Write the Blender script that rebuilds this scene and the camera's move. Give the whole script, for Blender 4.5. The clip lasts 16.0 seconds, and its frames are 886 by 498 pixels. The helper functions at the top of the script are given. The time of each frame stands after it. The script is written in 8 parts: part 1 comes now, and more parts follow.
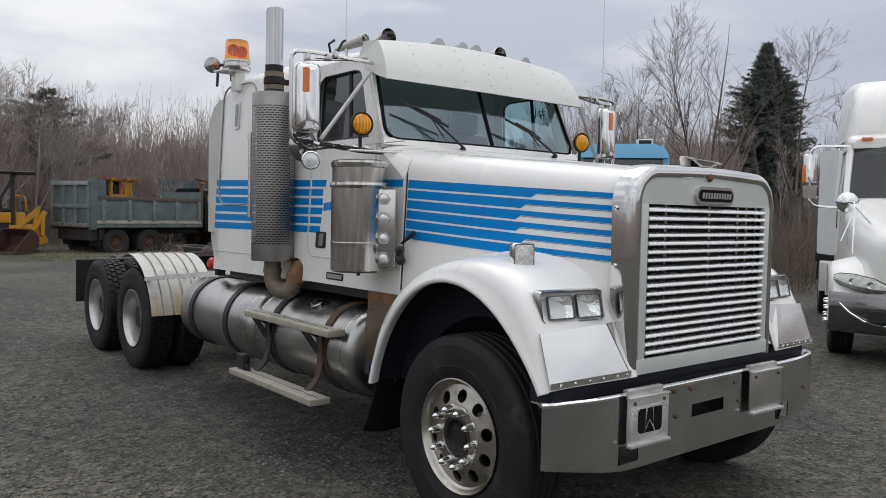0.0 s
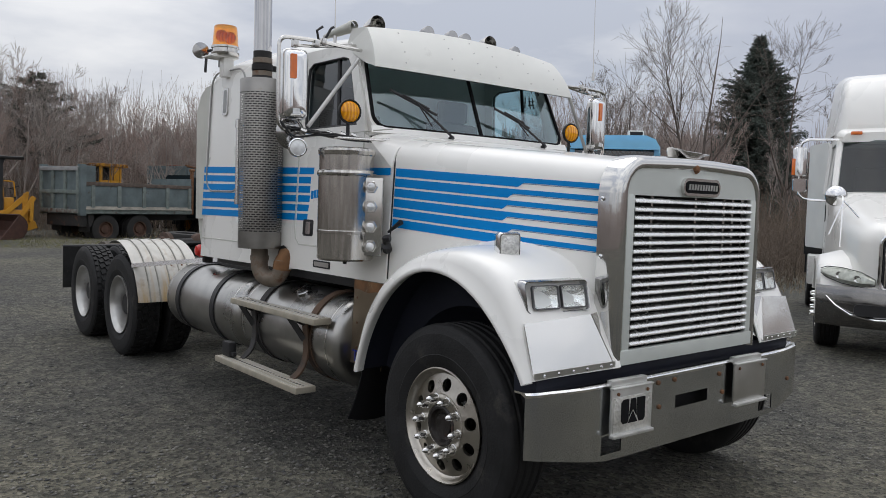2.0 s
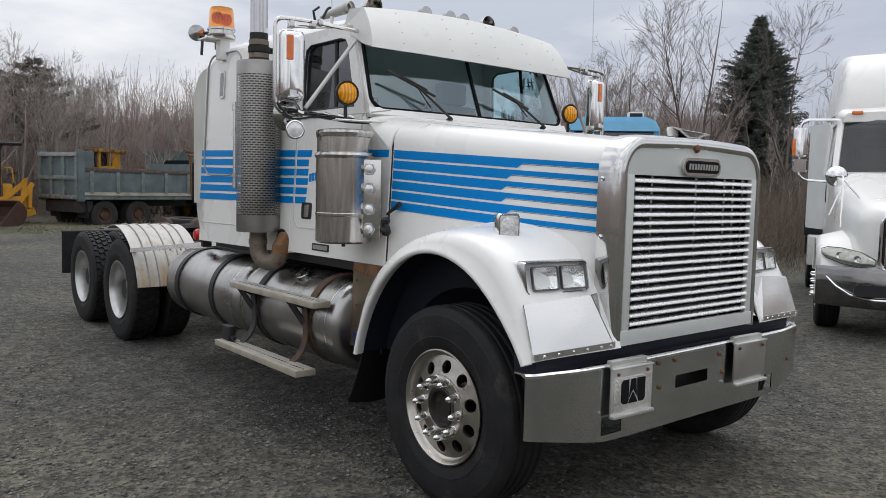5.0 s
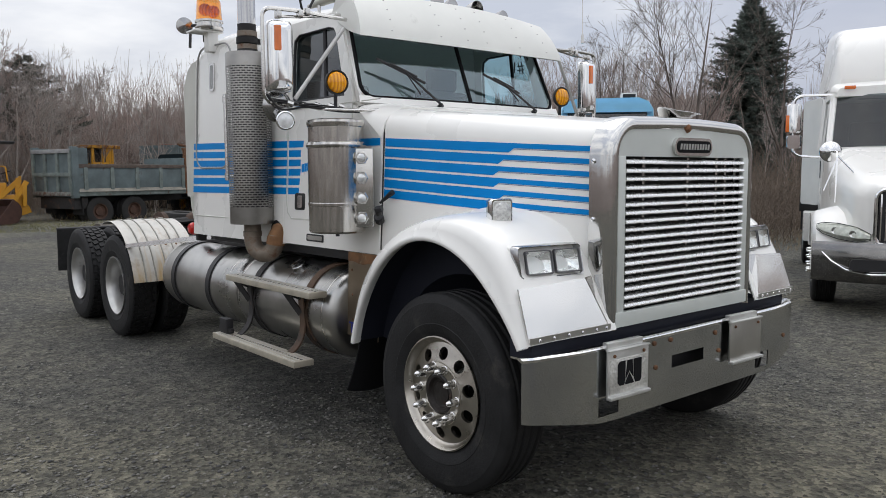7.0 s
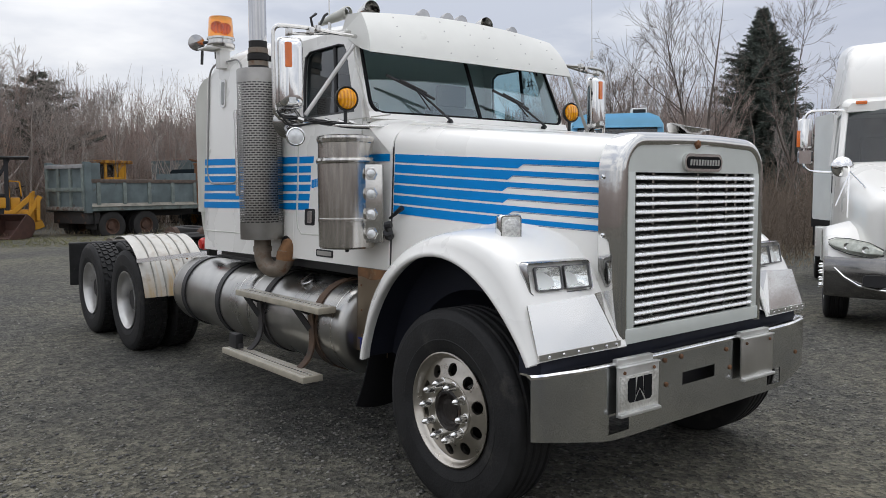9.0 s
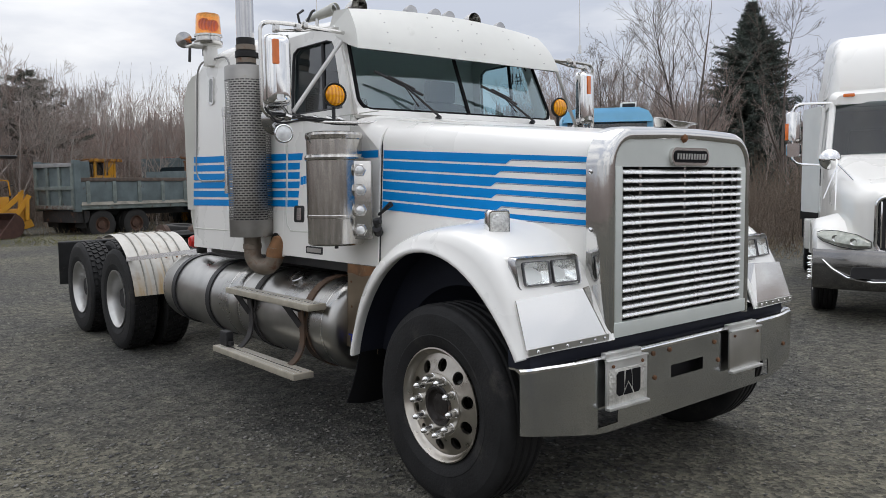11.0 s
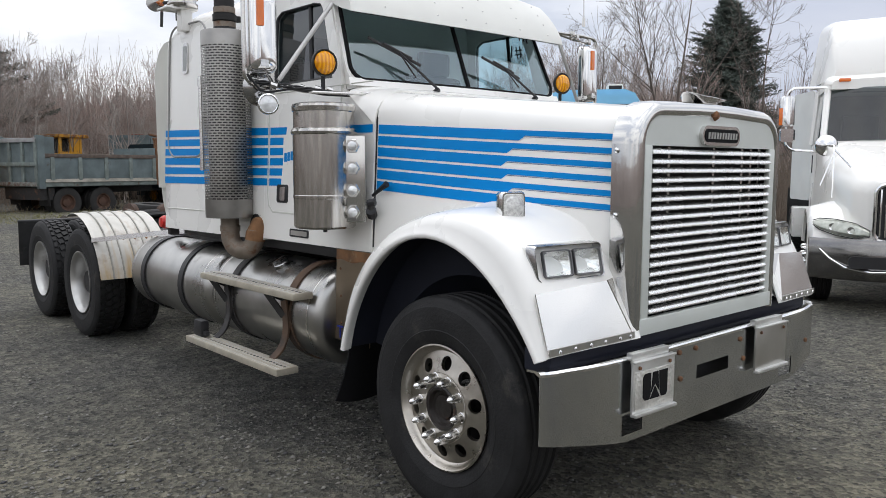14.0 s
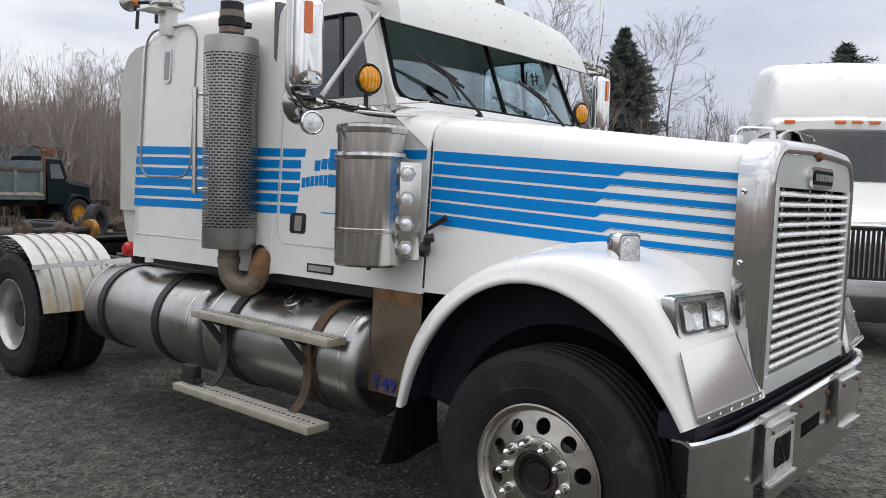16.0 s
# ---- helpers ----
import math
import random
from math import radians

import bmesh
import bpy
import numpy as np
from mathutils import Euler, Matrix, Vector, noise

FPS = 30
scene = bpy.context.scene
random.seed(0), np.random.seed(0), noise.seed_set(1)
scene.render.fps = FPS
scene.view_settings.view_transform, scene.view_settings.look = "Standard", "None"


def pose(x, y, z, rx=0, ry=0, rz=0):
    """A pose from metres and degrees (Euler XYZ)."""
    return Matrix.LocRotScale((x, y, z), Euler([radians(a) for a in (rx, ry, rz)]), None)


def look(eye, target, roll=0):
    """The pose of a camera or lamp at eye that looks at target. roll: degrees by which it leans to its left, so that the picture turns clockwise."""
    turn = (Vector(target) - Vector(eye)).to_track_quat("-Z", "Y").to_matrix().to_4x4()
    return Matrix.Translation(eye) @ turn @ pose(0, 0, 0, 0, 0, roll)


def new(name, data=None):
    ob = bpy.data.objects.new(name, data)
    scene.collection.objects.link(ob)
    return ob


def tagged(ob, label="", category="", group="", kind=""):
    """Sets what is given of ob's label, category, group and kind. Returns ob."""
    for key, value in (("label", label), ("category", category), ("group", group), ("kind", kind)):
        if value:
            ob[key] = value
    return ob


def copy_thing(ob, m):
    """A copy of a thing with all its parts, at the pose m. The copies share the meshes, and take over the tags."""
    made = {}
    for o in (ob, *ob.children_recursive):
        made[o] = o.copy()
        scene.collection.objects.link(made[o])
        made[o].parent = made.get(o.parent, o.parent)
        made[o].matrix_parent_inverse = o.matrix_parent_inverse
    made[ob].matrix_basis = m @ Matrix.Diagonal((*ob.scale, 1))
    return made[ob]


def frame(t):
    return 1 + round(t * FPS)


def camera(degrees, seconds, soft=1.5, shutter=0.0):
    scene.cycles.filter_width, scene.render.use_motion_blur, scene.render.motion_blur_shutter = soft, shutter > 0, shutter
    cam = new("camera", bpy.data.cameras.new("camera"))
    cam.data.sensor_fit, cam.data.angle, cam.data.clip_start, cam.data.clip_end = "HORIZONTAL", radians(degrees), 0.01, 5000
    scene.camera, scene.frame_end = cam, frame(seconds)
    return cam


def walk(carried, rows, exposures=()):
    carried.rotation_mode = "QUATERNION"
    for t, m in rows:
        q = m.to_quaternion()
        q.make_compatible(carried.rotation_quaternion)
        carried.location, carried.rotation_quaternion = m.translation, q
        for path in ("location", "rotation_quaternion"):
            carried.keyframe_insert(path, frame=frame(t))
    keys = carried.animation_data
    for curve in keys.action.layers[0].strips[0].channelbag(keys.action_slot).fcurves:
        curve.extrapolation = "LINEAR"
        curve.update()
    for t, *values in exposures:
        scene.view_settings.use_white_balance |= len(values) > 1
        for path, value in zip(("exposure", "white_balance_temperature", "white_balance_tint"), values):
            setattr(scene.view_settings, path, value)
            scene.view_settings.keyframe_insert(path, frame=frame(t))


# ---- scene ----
cam = camera(59.4, 16.0, soft=0.8)
PATH = [
    (0, (-3.681, -2.996, 1.656), (-2.426, -1.441, 1.565), 1.1),
    (0.5, (-3.659, -3.001, 1.655), (-2.403, -1.449, 1.544), 1.0),
    (1, (-3.667, -3.003, 1.649), (-2.395, -1.463, 1.544), 1.2),
    (1.5, (-3.667, -3.001, 1.645), (-2.397, -1.461, 1.517), 1.9),
    (2, (-3.652, -3.008, 1.653), (-2.381, -1.468, 1.536), 1.7),
    (2.5, (-3.662, -3.015, 1.649), (-2.387, -1.479, 1.532), 1.5),
    (3, (-3.656, -3.019, 1.647), (-2.385, -1.481, 1.519), 1.9),
    (5.3, (-3.636, -2.996, 1.639), (-2.371, -1.455, 1.477), 1.1),
    (5.5, (-3.644, -3.005, 1.646), (-2.388, -1.458, 1.482), 0.8),
    (6, (-3.641, -2.998, 1.648), (-2.394, -1.443, 1.479), 0.4),
    (6.5, (-3.627, -3.002, 1.645), (-2.371, -1.456, 1.462), -0.0),
    (7, (-3.622, -3.012, 1.643), (-2.349, -1.481, 1.45), -0.3),
    (7.5, (-3.619, -3.016, 1.651), (-2.361, -1.47, 1.476), -0.4),
    (8, (-3.622, -3.011, 1.643), (-2.357, -1.471, 1.474), -0.2),
    (8.5, (-3.618, -3.004, 1.647), (-2.348, -1.47, 1.471), -0.2),
    (9, (-3.616, -3.013, 1.648), (-2.361, -1.463, 1.493), -0.3),
    (11.5, (-3.608, -3.031, 1.649), (-2.336, -1.497, 1.479), -0.8),
    (12, (-3.615, -3.028, 1.644), (-2.351, -1.49, 1.457), -0.7),
    (12.5, (-3.596, -3.02, 1.649), (-2.349, -1.472, 1.43), -0.4),
    (12.7, (-3.568, -3.005, 1.649), (-2.336, -1.445, 1.438), -0.9),
    (12.9, (-3.525, -2.982, 1.649), (-2.336, -1.387, 1.447), -0.7),
    (13, (-3.503, -2.971, 1.648), (-2.338, -1.359, 1.439), -0.2),
    (13.1, (-3.48, -2.957, 1.645), (-2.331, -1.334, 1.431), -0.5),
    (13.2, (-3.457, -2.94, 1.64), (-2.316, -1.315, 1.401), -0.3),
    (13.3, (-3.437, -2.917, 1.634), (-2.313, -1.283, 1.376), -0.4),
    (13.4, (-3.423, -2.89, 1.628), (-2.295, -1.262, 1.352), -0.2),
    (13.5, (-3.416, -2.856, 1.626), (-2.248, -1.258, 1.344), -0.0),
    (13.6, (-3.418, -2.814, 1.627), (-2.21, -1.244, 1.357), 0.3),
    (13.7, (-3.427, -2.767, 1.628), (-2.193, -1.214, 1.369), 0.6),
    (13.8, (-3.442, -2.717, 1.628), (-2.182, -1.181, 1.397), 0.4),
    (14, (-3.465, -2.614, 1.629), (-2.143, -1.128, 1.418), 0.1),
    (14.2, (-3.473, -2.52, 1.63), (-2.133, -1.052, 1.409), 0.3),
    (14.5, (-3.476, -2.381, 1.627), (-2.153, -0.899, 1.401), 0.1),
    (15, (-3.486, -2.123, 1.619), (-2.145, -0.655, 1.4), -0.2),
    (15.2, (-3.512, -2.037, 1.617), (-2.158, -0.588, 1.359), 0.2),
    (15.3, (-3.532, -1.995, 1.617), (-2.153, -0.572, 1.349), 0.4),
    (15.4, (-3.556, -1.952, 1.616), (-2.133, -0.571, 1.363), 0.4),
    (15.5, (-3.59, -1.909, 1.614), (-2.131, -0.56, 1.388), 0.0),
    (15.7, (-3.649, -1.814, 1.623), (-2.152, -0.504, 1.426), 0.2),
    (15.8, (-3.679, -1.767, 1.634), (-2.154, -0.486, 1.452), 1.3),
    (16, (-3.758, -1.669, 1.656), (-2.233, -0.384, 1.511), 1.9),
]
walk(cam, [(t, look(eye, target, roll)) for t, eye, target, roll in PATH],
     [(0, -0.24), (3, -0.28), (6, -0.07), (12.5, -0.05), (13.2, 0.13), (14.2, 0.18), (15.2, 0.11), (16, 0.07)])

# ---- world and sun ----
world = bpy.data.worlds.new("overcast_sky")
scene.world = world
world.use_nodes = True
wn, wl = world.node_tree.nodes, world.node_tree.links
wn.clear()
w_out = wn.new("ShaderNodeOutputWorld")
w_bg = wn.new("ShaderNodeBackground")
w_sky = wn.new("ShaderNodeTexSky")
w_sky.sky_type = 'NISHITA'
w_sky.sun_disc = False
w_sky.sun_elevation, w_sky.sun_rotation = radians(70), radians(36)
w_geo = wn.new("ShaderNodeTexCoord")
w_map = wn.new("ShaderNodeMapping")
w_map.inputs["Scale"].default_value = (1.0, 1.0, 3.4)
w_noise = wn.new("ShaderNodeTexNoise")
w_noise.inputs["Scale"].default_value, w_noise.inputs["Detail"].default_value = 2.2, 8.0
w_noise.inputs["Roughness"].default_value = 0.52
w_ramp = wn.new("ShaderNodeValToRGB")
w_ramp.color_ramp.elements[0].position, w_ramp.color_ramp.elements[0].color = 0.38, (0.52, 0.555, 0.64, 1)
w_ramp.color_ramp.elements[1].position, w_ramp.color_ramp.elements[1].color = 0.60, (0.90, 0.907, 0.93, 1)
w_scale = wn.new("ShaderNodeVectorMath")
w_scale.operation = 'SCALE'
w_scale.inputs["Scale"].default_value = 0.05
w_mix = wn.new("ShaderNodeMix")
w_mix.data_type = 'RGBA'
w_mix.inputs["Factor"].default_value = 0.9
wl.new(w_geo.outputs["Generated"], w_map.inputs["Vector"])
wl.new(w_map.outputs["Vector"], w_noise.inputs["Vector"])
wl.new(w_noise.outputs["Fac"], w_ramp.inputs["Fac"])
wl.new(w_sky.outputs["Color"], w_scale.inputs[0])
wl.new(w_scale.outputs["Vector"], w_mix.inputs["A"])
wl.new(w_ramp.outputs["Color"], w_mix.inputs["B"])
# an overcast sky is brighter overhead than at the horizon
w_sep, w_up, w_lift = wn.new("ShaderNodeSeparateXYZ"), wn.new("ShaderNodeMath"), wn.new("ShaderNodeVectorMath")
w_up.operation, w_up.use_clamp, w_lift.operation = 'MULTIPLY_ADD', False, 'SCALE'
w_up.inputs[1].default_value, w_up.inputs[2].default_value = 1.0, 0.96
wl.new(w_geo.outputs["Generated"], w_sep.inputs["Vector"])
wl.new(w_sep.outputs["Z"], w_up.inputs[0])
w_dot, w_cut, w_edge, w_slate = wn.new("ShaderNodeVectorMath"), wn.new("ShaderNodeMapRange"), wn.new("ShaderNodeMath"), wn.new("ShaderNodeMix")
w_dot.operation, w_edge.operation, w_slate.data_type = 'DOT_PRODUCT', 'MULTIPLY', 'RGBA'
w_dot.inputs[1].default_value = (0.918, 0.359, 0.165)
wl.new(w_geo.outputs["Generated"], w_dot.inputs[0])
w_cut.interpolation_type = 'SMOOTHSTEP'
w_cut.inputs["From Min"].default_value, w_cut.inputs["From Max"].default_value = 0.965, 0.998
wl.new(w_dot.outputs["Value"], w_cut.inputs["Value"])
wl.new(w_cut.outputs["Result"], w_edge.inputs[0])
wl.new(w_noise.outputs["Fac"], w_edge.inputs[1])
wl.new(w_edge.outputs["Value"], w_slate.inputs["Factor"])
wl.new(w_mix.outputs["Result"], w_slate.inputs["A"])
w_slate.inputs["B"].default_value = (0.30, 0.34, 0.46, 1)
wl.new(w_slate.outputs["Result"], w_lift.inputs[0])
wl.new(w_up.outputs["Value"], w_lift.inputs["Scale"])
wl.new(w_lift.outputs["Vector"], w_bg.inputs["Color"])
wl.new(w_bg.outputs["Background"], w_out.inputs["Surface"])
w_bg.inputs["Strength"].default_value = 1.08

sun_data = bpy.data.lights.new("sun", 'SUN')
sun_data.energy, sun_data.angle, sun_data.color = 0.8, radians(50), (1.0, 0.96, 0.9)
sun = new("sun", sun_data)
sun.matrix_world = look((5, 9, 24), (0, 2, 0))


# ---- materials ----
def mat(name, color, rough=0.5, metal=0.0, var=0.12, scale=6.0, bump=0.0, bscale=80.0, dirt=None, dscale=3.0, damount=0.5, coat=0.0, rvar=0.1, spec=0.5, stretch=None):
    """A surface with grain at two scales, an optional second dirt or rust colour with its own outline, and fine relief."""
    m = bpy.data.materials.new(name)
    m.use_nodes = True
    n, l = m.node_tree.nodes, m.node_tree.links
    bsdf = n["Principled BSDF"]
    tc = n.new("ShaderNodeTexCoord")
    vec = tc.outputs["Object"]
    if stretch:
        mp = n.new("ShaderNodeMapping")
        mp.inputs["Scale"].default_value = stretch
        l.new(vec, mp.inputs["Vector"])
        vec = mp.outputs["Vector"]
    n1 = n.new("ShaderNodeTexNoise")
    n1.inputs["Scale"].default_value, n1.inputs["Detail"].default_value = scale, 6.0
    l.new(vec, n1.inputs["Vector"])
    n2 = n.new("ShaderNodeTexNoise")
    n2.inputs["Scale"].default_value, n2.inputs["Detail"].default_value = bscale, 3.0
    l.new(vec, n2.inputs["Vector"])
    ramp = n.new("ShaderNodeValToRGB")
    lo = [max(0.0, c * (1 - var)) for c in color]
    hi = [min(1.0, c * (1 + var)) for c in color]
    ramp.color_ramp.elements[0].position, ramp.color_ramp.elements[0].color = 0.3, (*lo, 1)
    ramp.color_ramp.elements[1].position, ramp.color_ramp.elements[1].color = 0.7, (*hi, 1)
    l.new(n1.outputs["Fac"], ramp.inputs["Fac"])
    col = ramp.outputs["Color"]
    if dirt:
        n3 = n.new("ShaderNodeTexNoise")
        n3.inputs["Scale"].default_value, n3.inputs["Detail"].default_value, n3.inputs["Roughness"].default_value = dscale, 9.0, 0.65
        l.new(tc.outputs["Object"], n3.inputs["Vector"])
        dr = n.new("ShaderNodeValToRGB")
        edge = 0.72 - 0.3 * damount
        dr.color_ramp.elements[0].position, dr.color_ramp.elements[0].color = edge, (0, 0, 0, 1)
        dr.color_ramp.elements[1].position, dr.color_ramp.elements[1].color = edge + 0.14, (1, 1, 1, 1)
        l.new(n3.outputs["Fac"], dr.inputs["Fac"])
        mx = n.new("ShaderNodeMix")
        mx.data_type = 'RGBA'
        l.new(dr.outputs["Color"], mx.inputs["Factor"])
        l.new(col, mx.inputs["A"])
        mx.inputs["B"].default_value = (*dirt, 1)
        col = mx.outputs["Result"]
        if metal > 0:
            inv = n.new("ShaderNodeMath")
            inv.operation = 'MULTIPLY_ADD'
            inv.inputs[1].default_value, inv.inputs[2].default_value = -metal, metal
            l.new(dr.outputs["Color"], inv.inputs[0])
            l.new(inv.outputs["Value"], bsdf.inputs["Metallic"])
    l.new(col, bsdf.inputs["Base Color"])
    rr = n.new("ShaderNodeMapRange")
    rr.inputs["To Min"].default_value, rr.inputs["To Max"].default_value = max(0.01, rough - rvar), min(1.0, rough + rvar)
    l.new(n1.outputs["Fac"], rr.inputs["Value"])
    l.new(rr.outputs["Result"], bsdf.inputs["Roughness"])
    if not (dirt and metal > 0):
        bsdf.inputs["Metallic"].default_value = metal
    bsdf.inputs["Coat Weight"].default_value = coat
    bsdf.inputs["Coat Roughness"].default_value = 0.06
    bsdf.inputs["Specular IOR Level"].default_value = spec
    if bump > 0:
        b = n.new("ShaderNodeBump")
        b.inputs["Strength"].default_value, b.inputs["Distance"].default_value = bump, 0.01
        l.new(n2.outputs["Fac"], b.inputs["Height"])
        l.new(b.outputs["Normal"], bsdf.inputs["Normal"])
    return m


def glass(name, tint, rough=0.02, base=0.045, sheen=(1.0, 1.0, 1.0)):
    """Thin pane: tinted see-through with a face that reflects more at a slant."""
    m = bpy.data.materials.new(name)
    m.use_nodes = True
    n, l = m.node_tree.nodes, m.node_tree.links
    n.clear()
    out, mix = n.new("ShaderNodeOutputMaterial"), n.new("ShaderNodeMixShader")
    tr, gl, lw = n.new("ShaderNodeBsdfTransparent"), n.new("ShaderNodeBsdfGlossy"), n.new("ShaderNodeLayerWeight")
    tr.inputs["Color"].default_value = (*tint, 1)
    gl.inputs["Roughness"].default_value = rough
    gl.inputs["Color"].default_value = (*sheen, 1)
    lw.inputs["Blend"].default_value = 0.5
    pw, ma = n.new("ShaderNodeMath"), n.new("ShaderNodeMath")
    pw.operation, ma.operation = 'POWER', 'MULTIPLY_ADD'
    pw.inputs[1].default_value = 4.0
    ma.inputs[1].default_value, ma.inputs[2].default_value = 0.9, base
    l.new(lw.outputs["Facing"], pw.inputs[0])
    l.new(pw.outputs[0], ma.inputs[0])
    l.new(ma.outputs[0], mix.inputs["Fac"])
    l.new(tr.outputs["BSDF"], mix.inputs[1])
    l.new(gl.outputs["BSDF"], mix.inputs[2])
    l.new(mix.outputs["Shader"], out.inputs["Surface"])
    return m


SATIN = mat("satin_chrome", (0.80, 0.80, 0.79), 0.24, 1.0, var=0.08, scale=7.0, rvar=0.08)
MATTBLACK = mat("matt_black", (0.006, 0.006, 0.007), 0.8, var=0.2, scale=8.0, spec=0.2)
WHITE = mat("white_truck_paint", (0.86, 0.85, 0.815), 0.28, var=0.02, scale=2.0, coat=0.5, rvar=0.05, bump=0.01, bscale=30, dirt=(0.62, 0.60, 0.55), dscale=5.0, damount=0.06)
OFFWHITE = mat("aged_white_fibreglass", (0.58, 0.58, 0.53), 0.5, var=0.08, scale=3.0, dirt=(0.36, 0.35, 0.30), dscale=4.0, damount=0.3)
BLUE = mat("blue_stripe_vinyl", (0.0, 0.225, 0.62), 0.42, var=0.05, scale=4.0, spec=0.15)
CHROME = mat("chrome", (0.78, 0.78, 0.78), 0.08, 1.0, var=0.04, scale=5.0, rvar=0.04)
DARKCHROME = mat("dulled_dark_chrome", (0.40, 0.40, 0.40), 0.14, 1.0, var=0.15, scale=8)
STEEL = mat("polished_stainless", (0.62, 0.61, 0.59), 0.17, 1.0, var=0.06, scale=4.0, rvar=0.07, bump=0.03, bscale=14)
BUMPER = mat("bumper_chrome", (0.52, 0.53, 0.54), 0.16, 1.0, var=0.08, scale=5.0, rvar=0.08, bump=0.02, bscale=10, dirt=(0.30, 0.26, 0.22), dscale=9.0, damount=0.02)
BRUSHED = mat("brushed_aluminium", (0.58, 0.57, 0.545), 0.36, 1.0, var=0.14, scale=4.0, rvar=0.1, bump=0.03, bscale=90, dirt=(0.20, 0.19, 0.17), dscale=3.0, damount=0.16)
WHEELALU = mat("dull_aluminium_wheel", (0.50, 0.47, 0.42), 0.30, 1.0, var=0.15, scale=12.0, dirt=(0.24, 0.20, 0.155), dscale=8.0, damount=0.35)
WHEELWHITE = mat("silver_painted_wheel", (0.52, 0.515, 0.50), 0.36, 0.8, var=0.12, scale=8.0, dirt=(0.25, 0.22, 0.19), dscale=6.0, damount=0.2)
RUBBER = mat("black_rubber", (0.016, 0.016, 0.0165), 0.66, var=0.35, scale=9.0, bump=0.25, bscale=70, dirt=(0.050, 0.046, 0.041), dscale=6.0, damount=0.4, spec=0.3)
BLACK = mat("black_painted_metal", (0.014, 0.014, 0.016), 0.5, var=0.3, scale=8.0, bump=0.1)
DARK = mat("dark_chassis", (0.018, 0.017, 0.017), 0.75, var=0.4, scale=8.0, dirt=(0.07, 0.045, 0.03), dscale=6.0, damount=0.35, bump=0.2)
NAVY = mat("dark_blue_black_paint", (0.016, 0.018, 0.028), 0.6, var=0.2, scale=5.0, spec=0.2)
RUST = mat("rusty_steel", (0.16, 0.075, 0.035), 0.85, var=0.4, scale=14.0, bump=0.4, bscale=60, dirt=(0.06, 0.04, 0.03), dscale=8.0, damount=0.5)
RUSTBLACK = mat("black_strap_with_rust", (0.03, 0.028, 0.028), 0.7, var=0.3, scale=10, dirt=(0.15, 0.07, 0.035), dscale=4.0, damount=0.55, bump=0.2)
AMBER = mat("amber_lens", (0.98, 0.42, 0.004), 0.14, var=0.08, scale=30.0, bump=0.25, bscale=140, coat=0.4)


def ribbed(m, scale):
    """Adds upright flutes to a lens, and paler bands that paint the reflector's gleam into its colour."""
    n, l = m.node_tree.nodes, m.node_tree.links
    bsdf, tc, wv, mx = n["Principled BSDF"], n.new("ShaderNodeTexCoord"), n.new("ShaderNodeTexWave"), n.new("ShaderNodeMix")
    wv.inputs["Scale"].default_value, wv.inputs["Distortion"].default_value = scale, 1.2
    mx.data_type, mx.blend_type = 'RGBA', 'MULTIPLY'
    l.new(tc.outputs["Object"], wv.inputs["Vector"])
    old = bsdf.inputs["Base Color"].links[0].from_socket
    rp = n.new("ShaderNodeValToRGB")
    rp.color_ramp.elements[0].color, rp.color_ramp.elements[1].color = (0.72, 0.55, 0.5, 1), (1, 1, 1, 1)
    l.new(wv.outputs["Fac"], rp.inputs["Fac"])
    mx.inputs["Factor"].default_value = 1.0
    l.new(old, mx.inputs["A"])
    l.new(rp.outputs["Color"], mx.inputs["B"])
    l.new(mx.outputs["Result"], bsdf.inputs["Base Color"])
    b = n.new("ShaderNodeBump")
    b.inputs["Strength"].default_value, b.inputs["Distance"].default_value = 0.6, 0.004
    l.new(wv.outputs["Fac"], b.inputs["Height"])
    l.new(b.outputs["Normal"], bsdf.inputs["Normal"])


ribbed(AMBER, 14.0)
ORANGE = mat("orange_beacon_lens", (0.75, 0.17, 0.03), 0.15, var=0.1, scale=20.0, coat=0.4, bump=0.1)
REDLENS = mat("red_lens", (0.55, 0.02, 0.015), 0.2, var=0.1, scale=10.0)
LENS = mat("clear_lamp_lens", (0.82, 0.84, 0.84), 0.2, 0.7, var=0.2, scale=30.0, bump=0.35, bscale=90)
LAMPGLASS = glass("headlamp_glass", (0.93, 0.95, 0.95), 0.03, 0.10)
VISORW = mat("dulled_white_visor_paint", (0.74, 0.74, 0.70), 0.42, var=0.05, scale=3.0, dirt=(0.50, 0.49, 0.45), dscale=4.0, damount=0.2)
SLAT = mat("bright_grille_slat", (0.86, 0.86, 0.85), 0.26, 0.9, var=0.05, scale=8.0)
AIRSTEEL = mat("streaked_stainless", (0.50, 0.48, 0.45), 0.2, 1.0, var=0.2, scale=5.0, rvar=0.06, stretch=(9, 9, 0.8), dirt=(0.24, 0.17, 0.10), dscale=4.0, damount=0.14)
GREY = mat("grey_grille_panel", (0.64, 0.67, 0.64), 0.34, 0.2, var=0.05, scale=4.0)
GLASS = glass("tinted_windscreen", (0.68, 0.84, 0.87), 0.02, 0.16, (0.80, 0.92, 0.97))
DARKGLASS = glass("dark_windscreen", (0.22, 0.27, 0.27), 0.02, 0.06)
SIDEGLASS = glass("side_window_glass", (0.15, 0.19, 0.21), 0.02, 0.085)
CABIN = mat("dark_grey_cabin_trim", (0.15, 0.16, 0.165), 0.8, var=0.2, scale=6.0)
SEATCLOTH = mat("grey_seat_cloth", (0.10, 0.10, 0.105), 0.9, var=0.2, scale=20.0, bump=0.2)


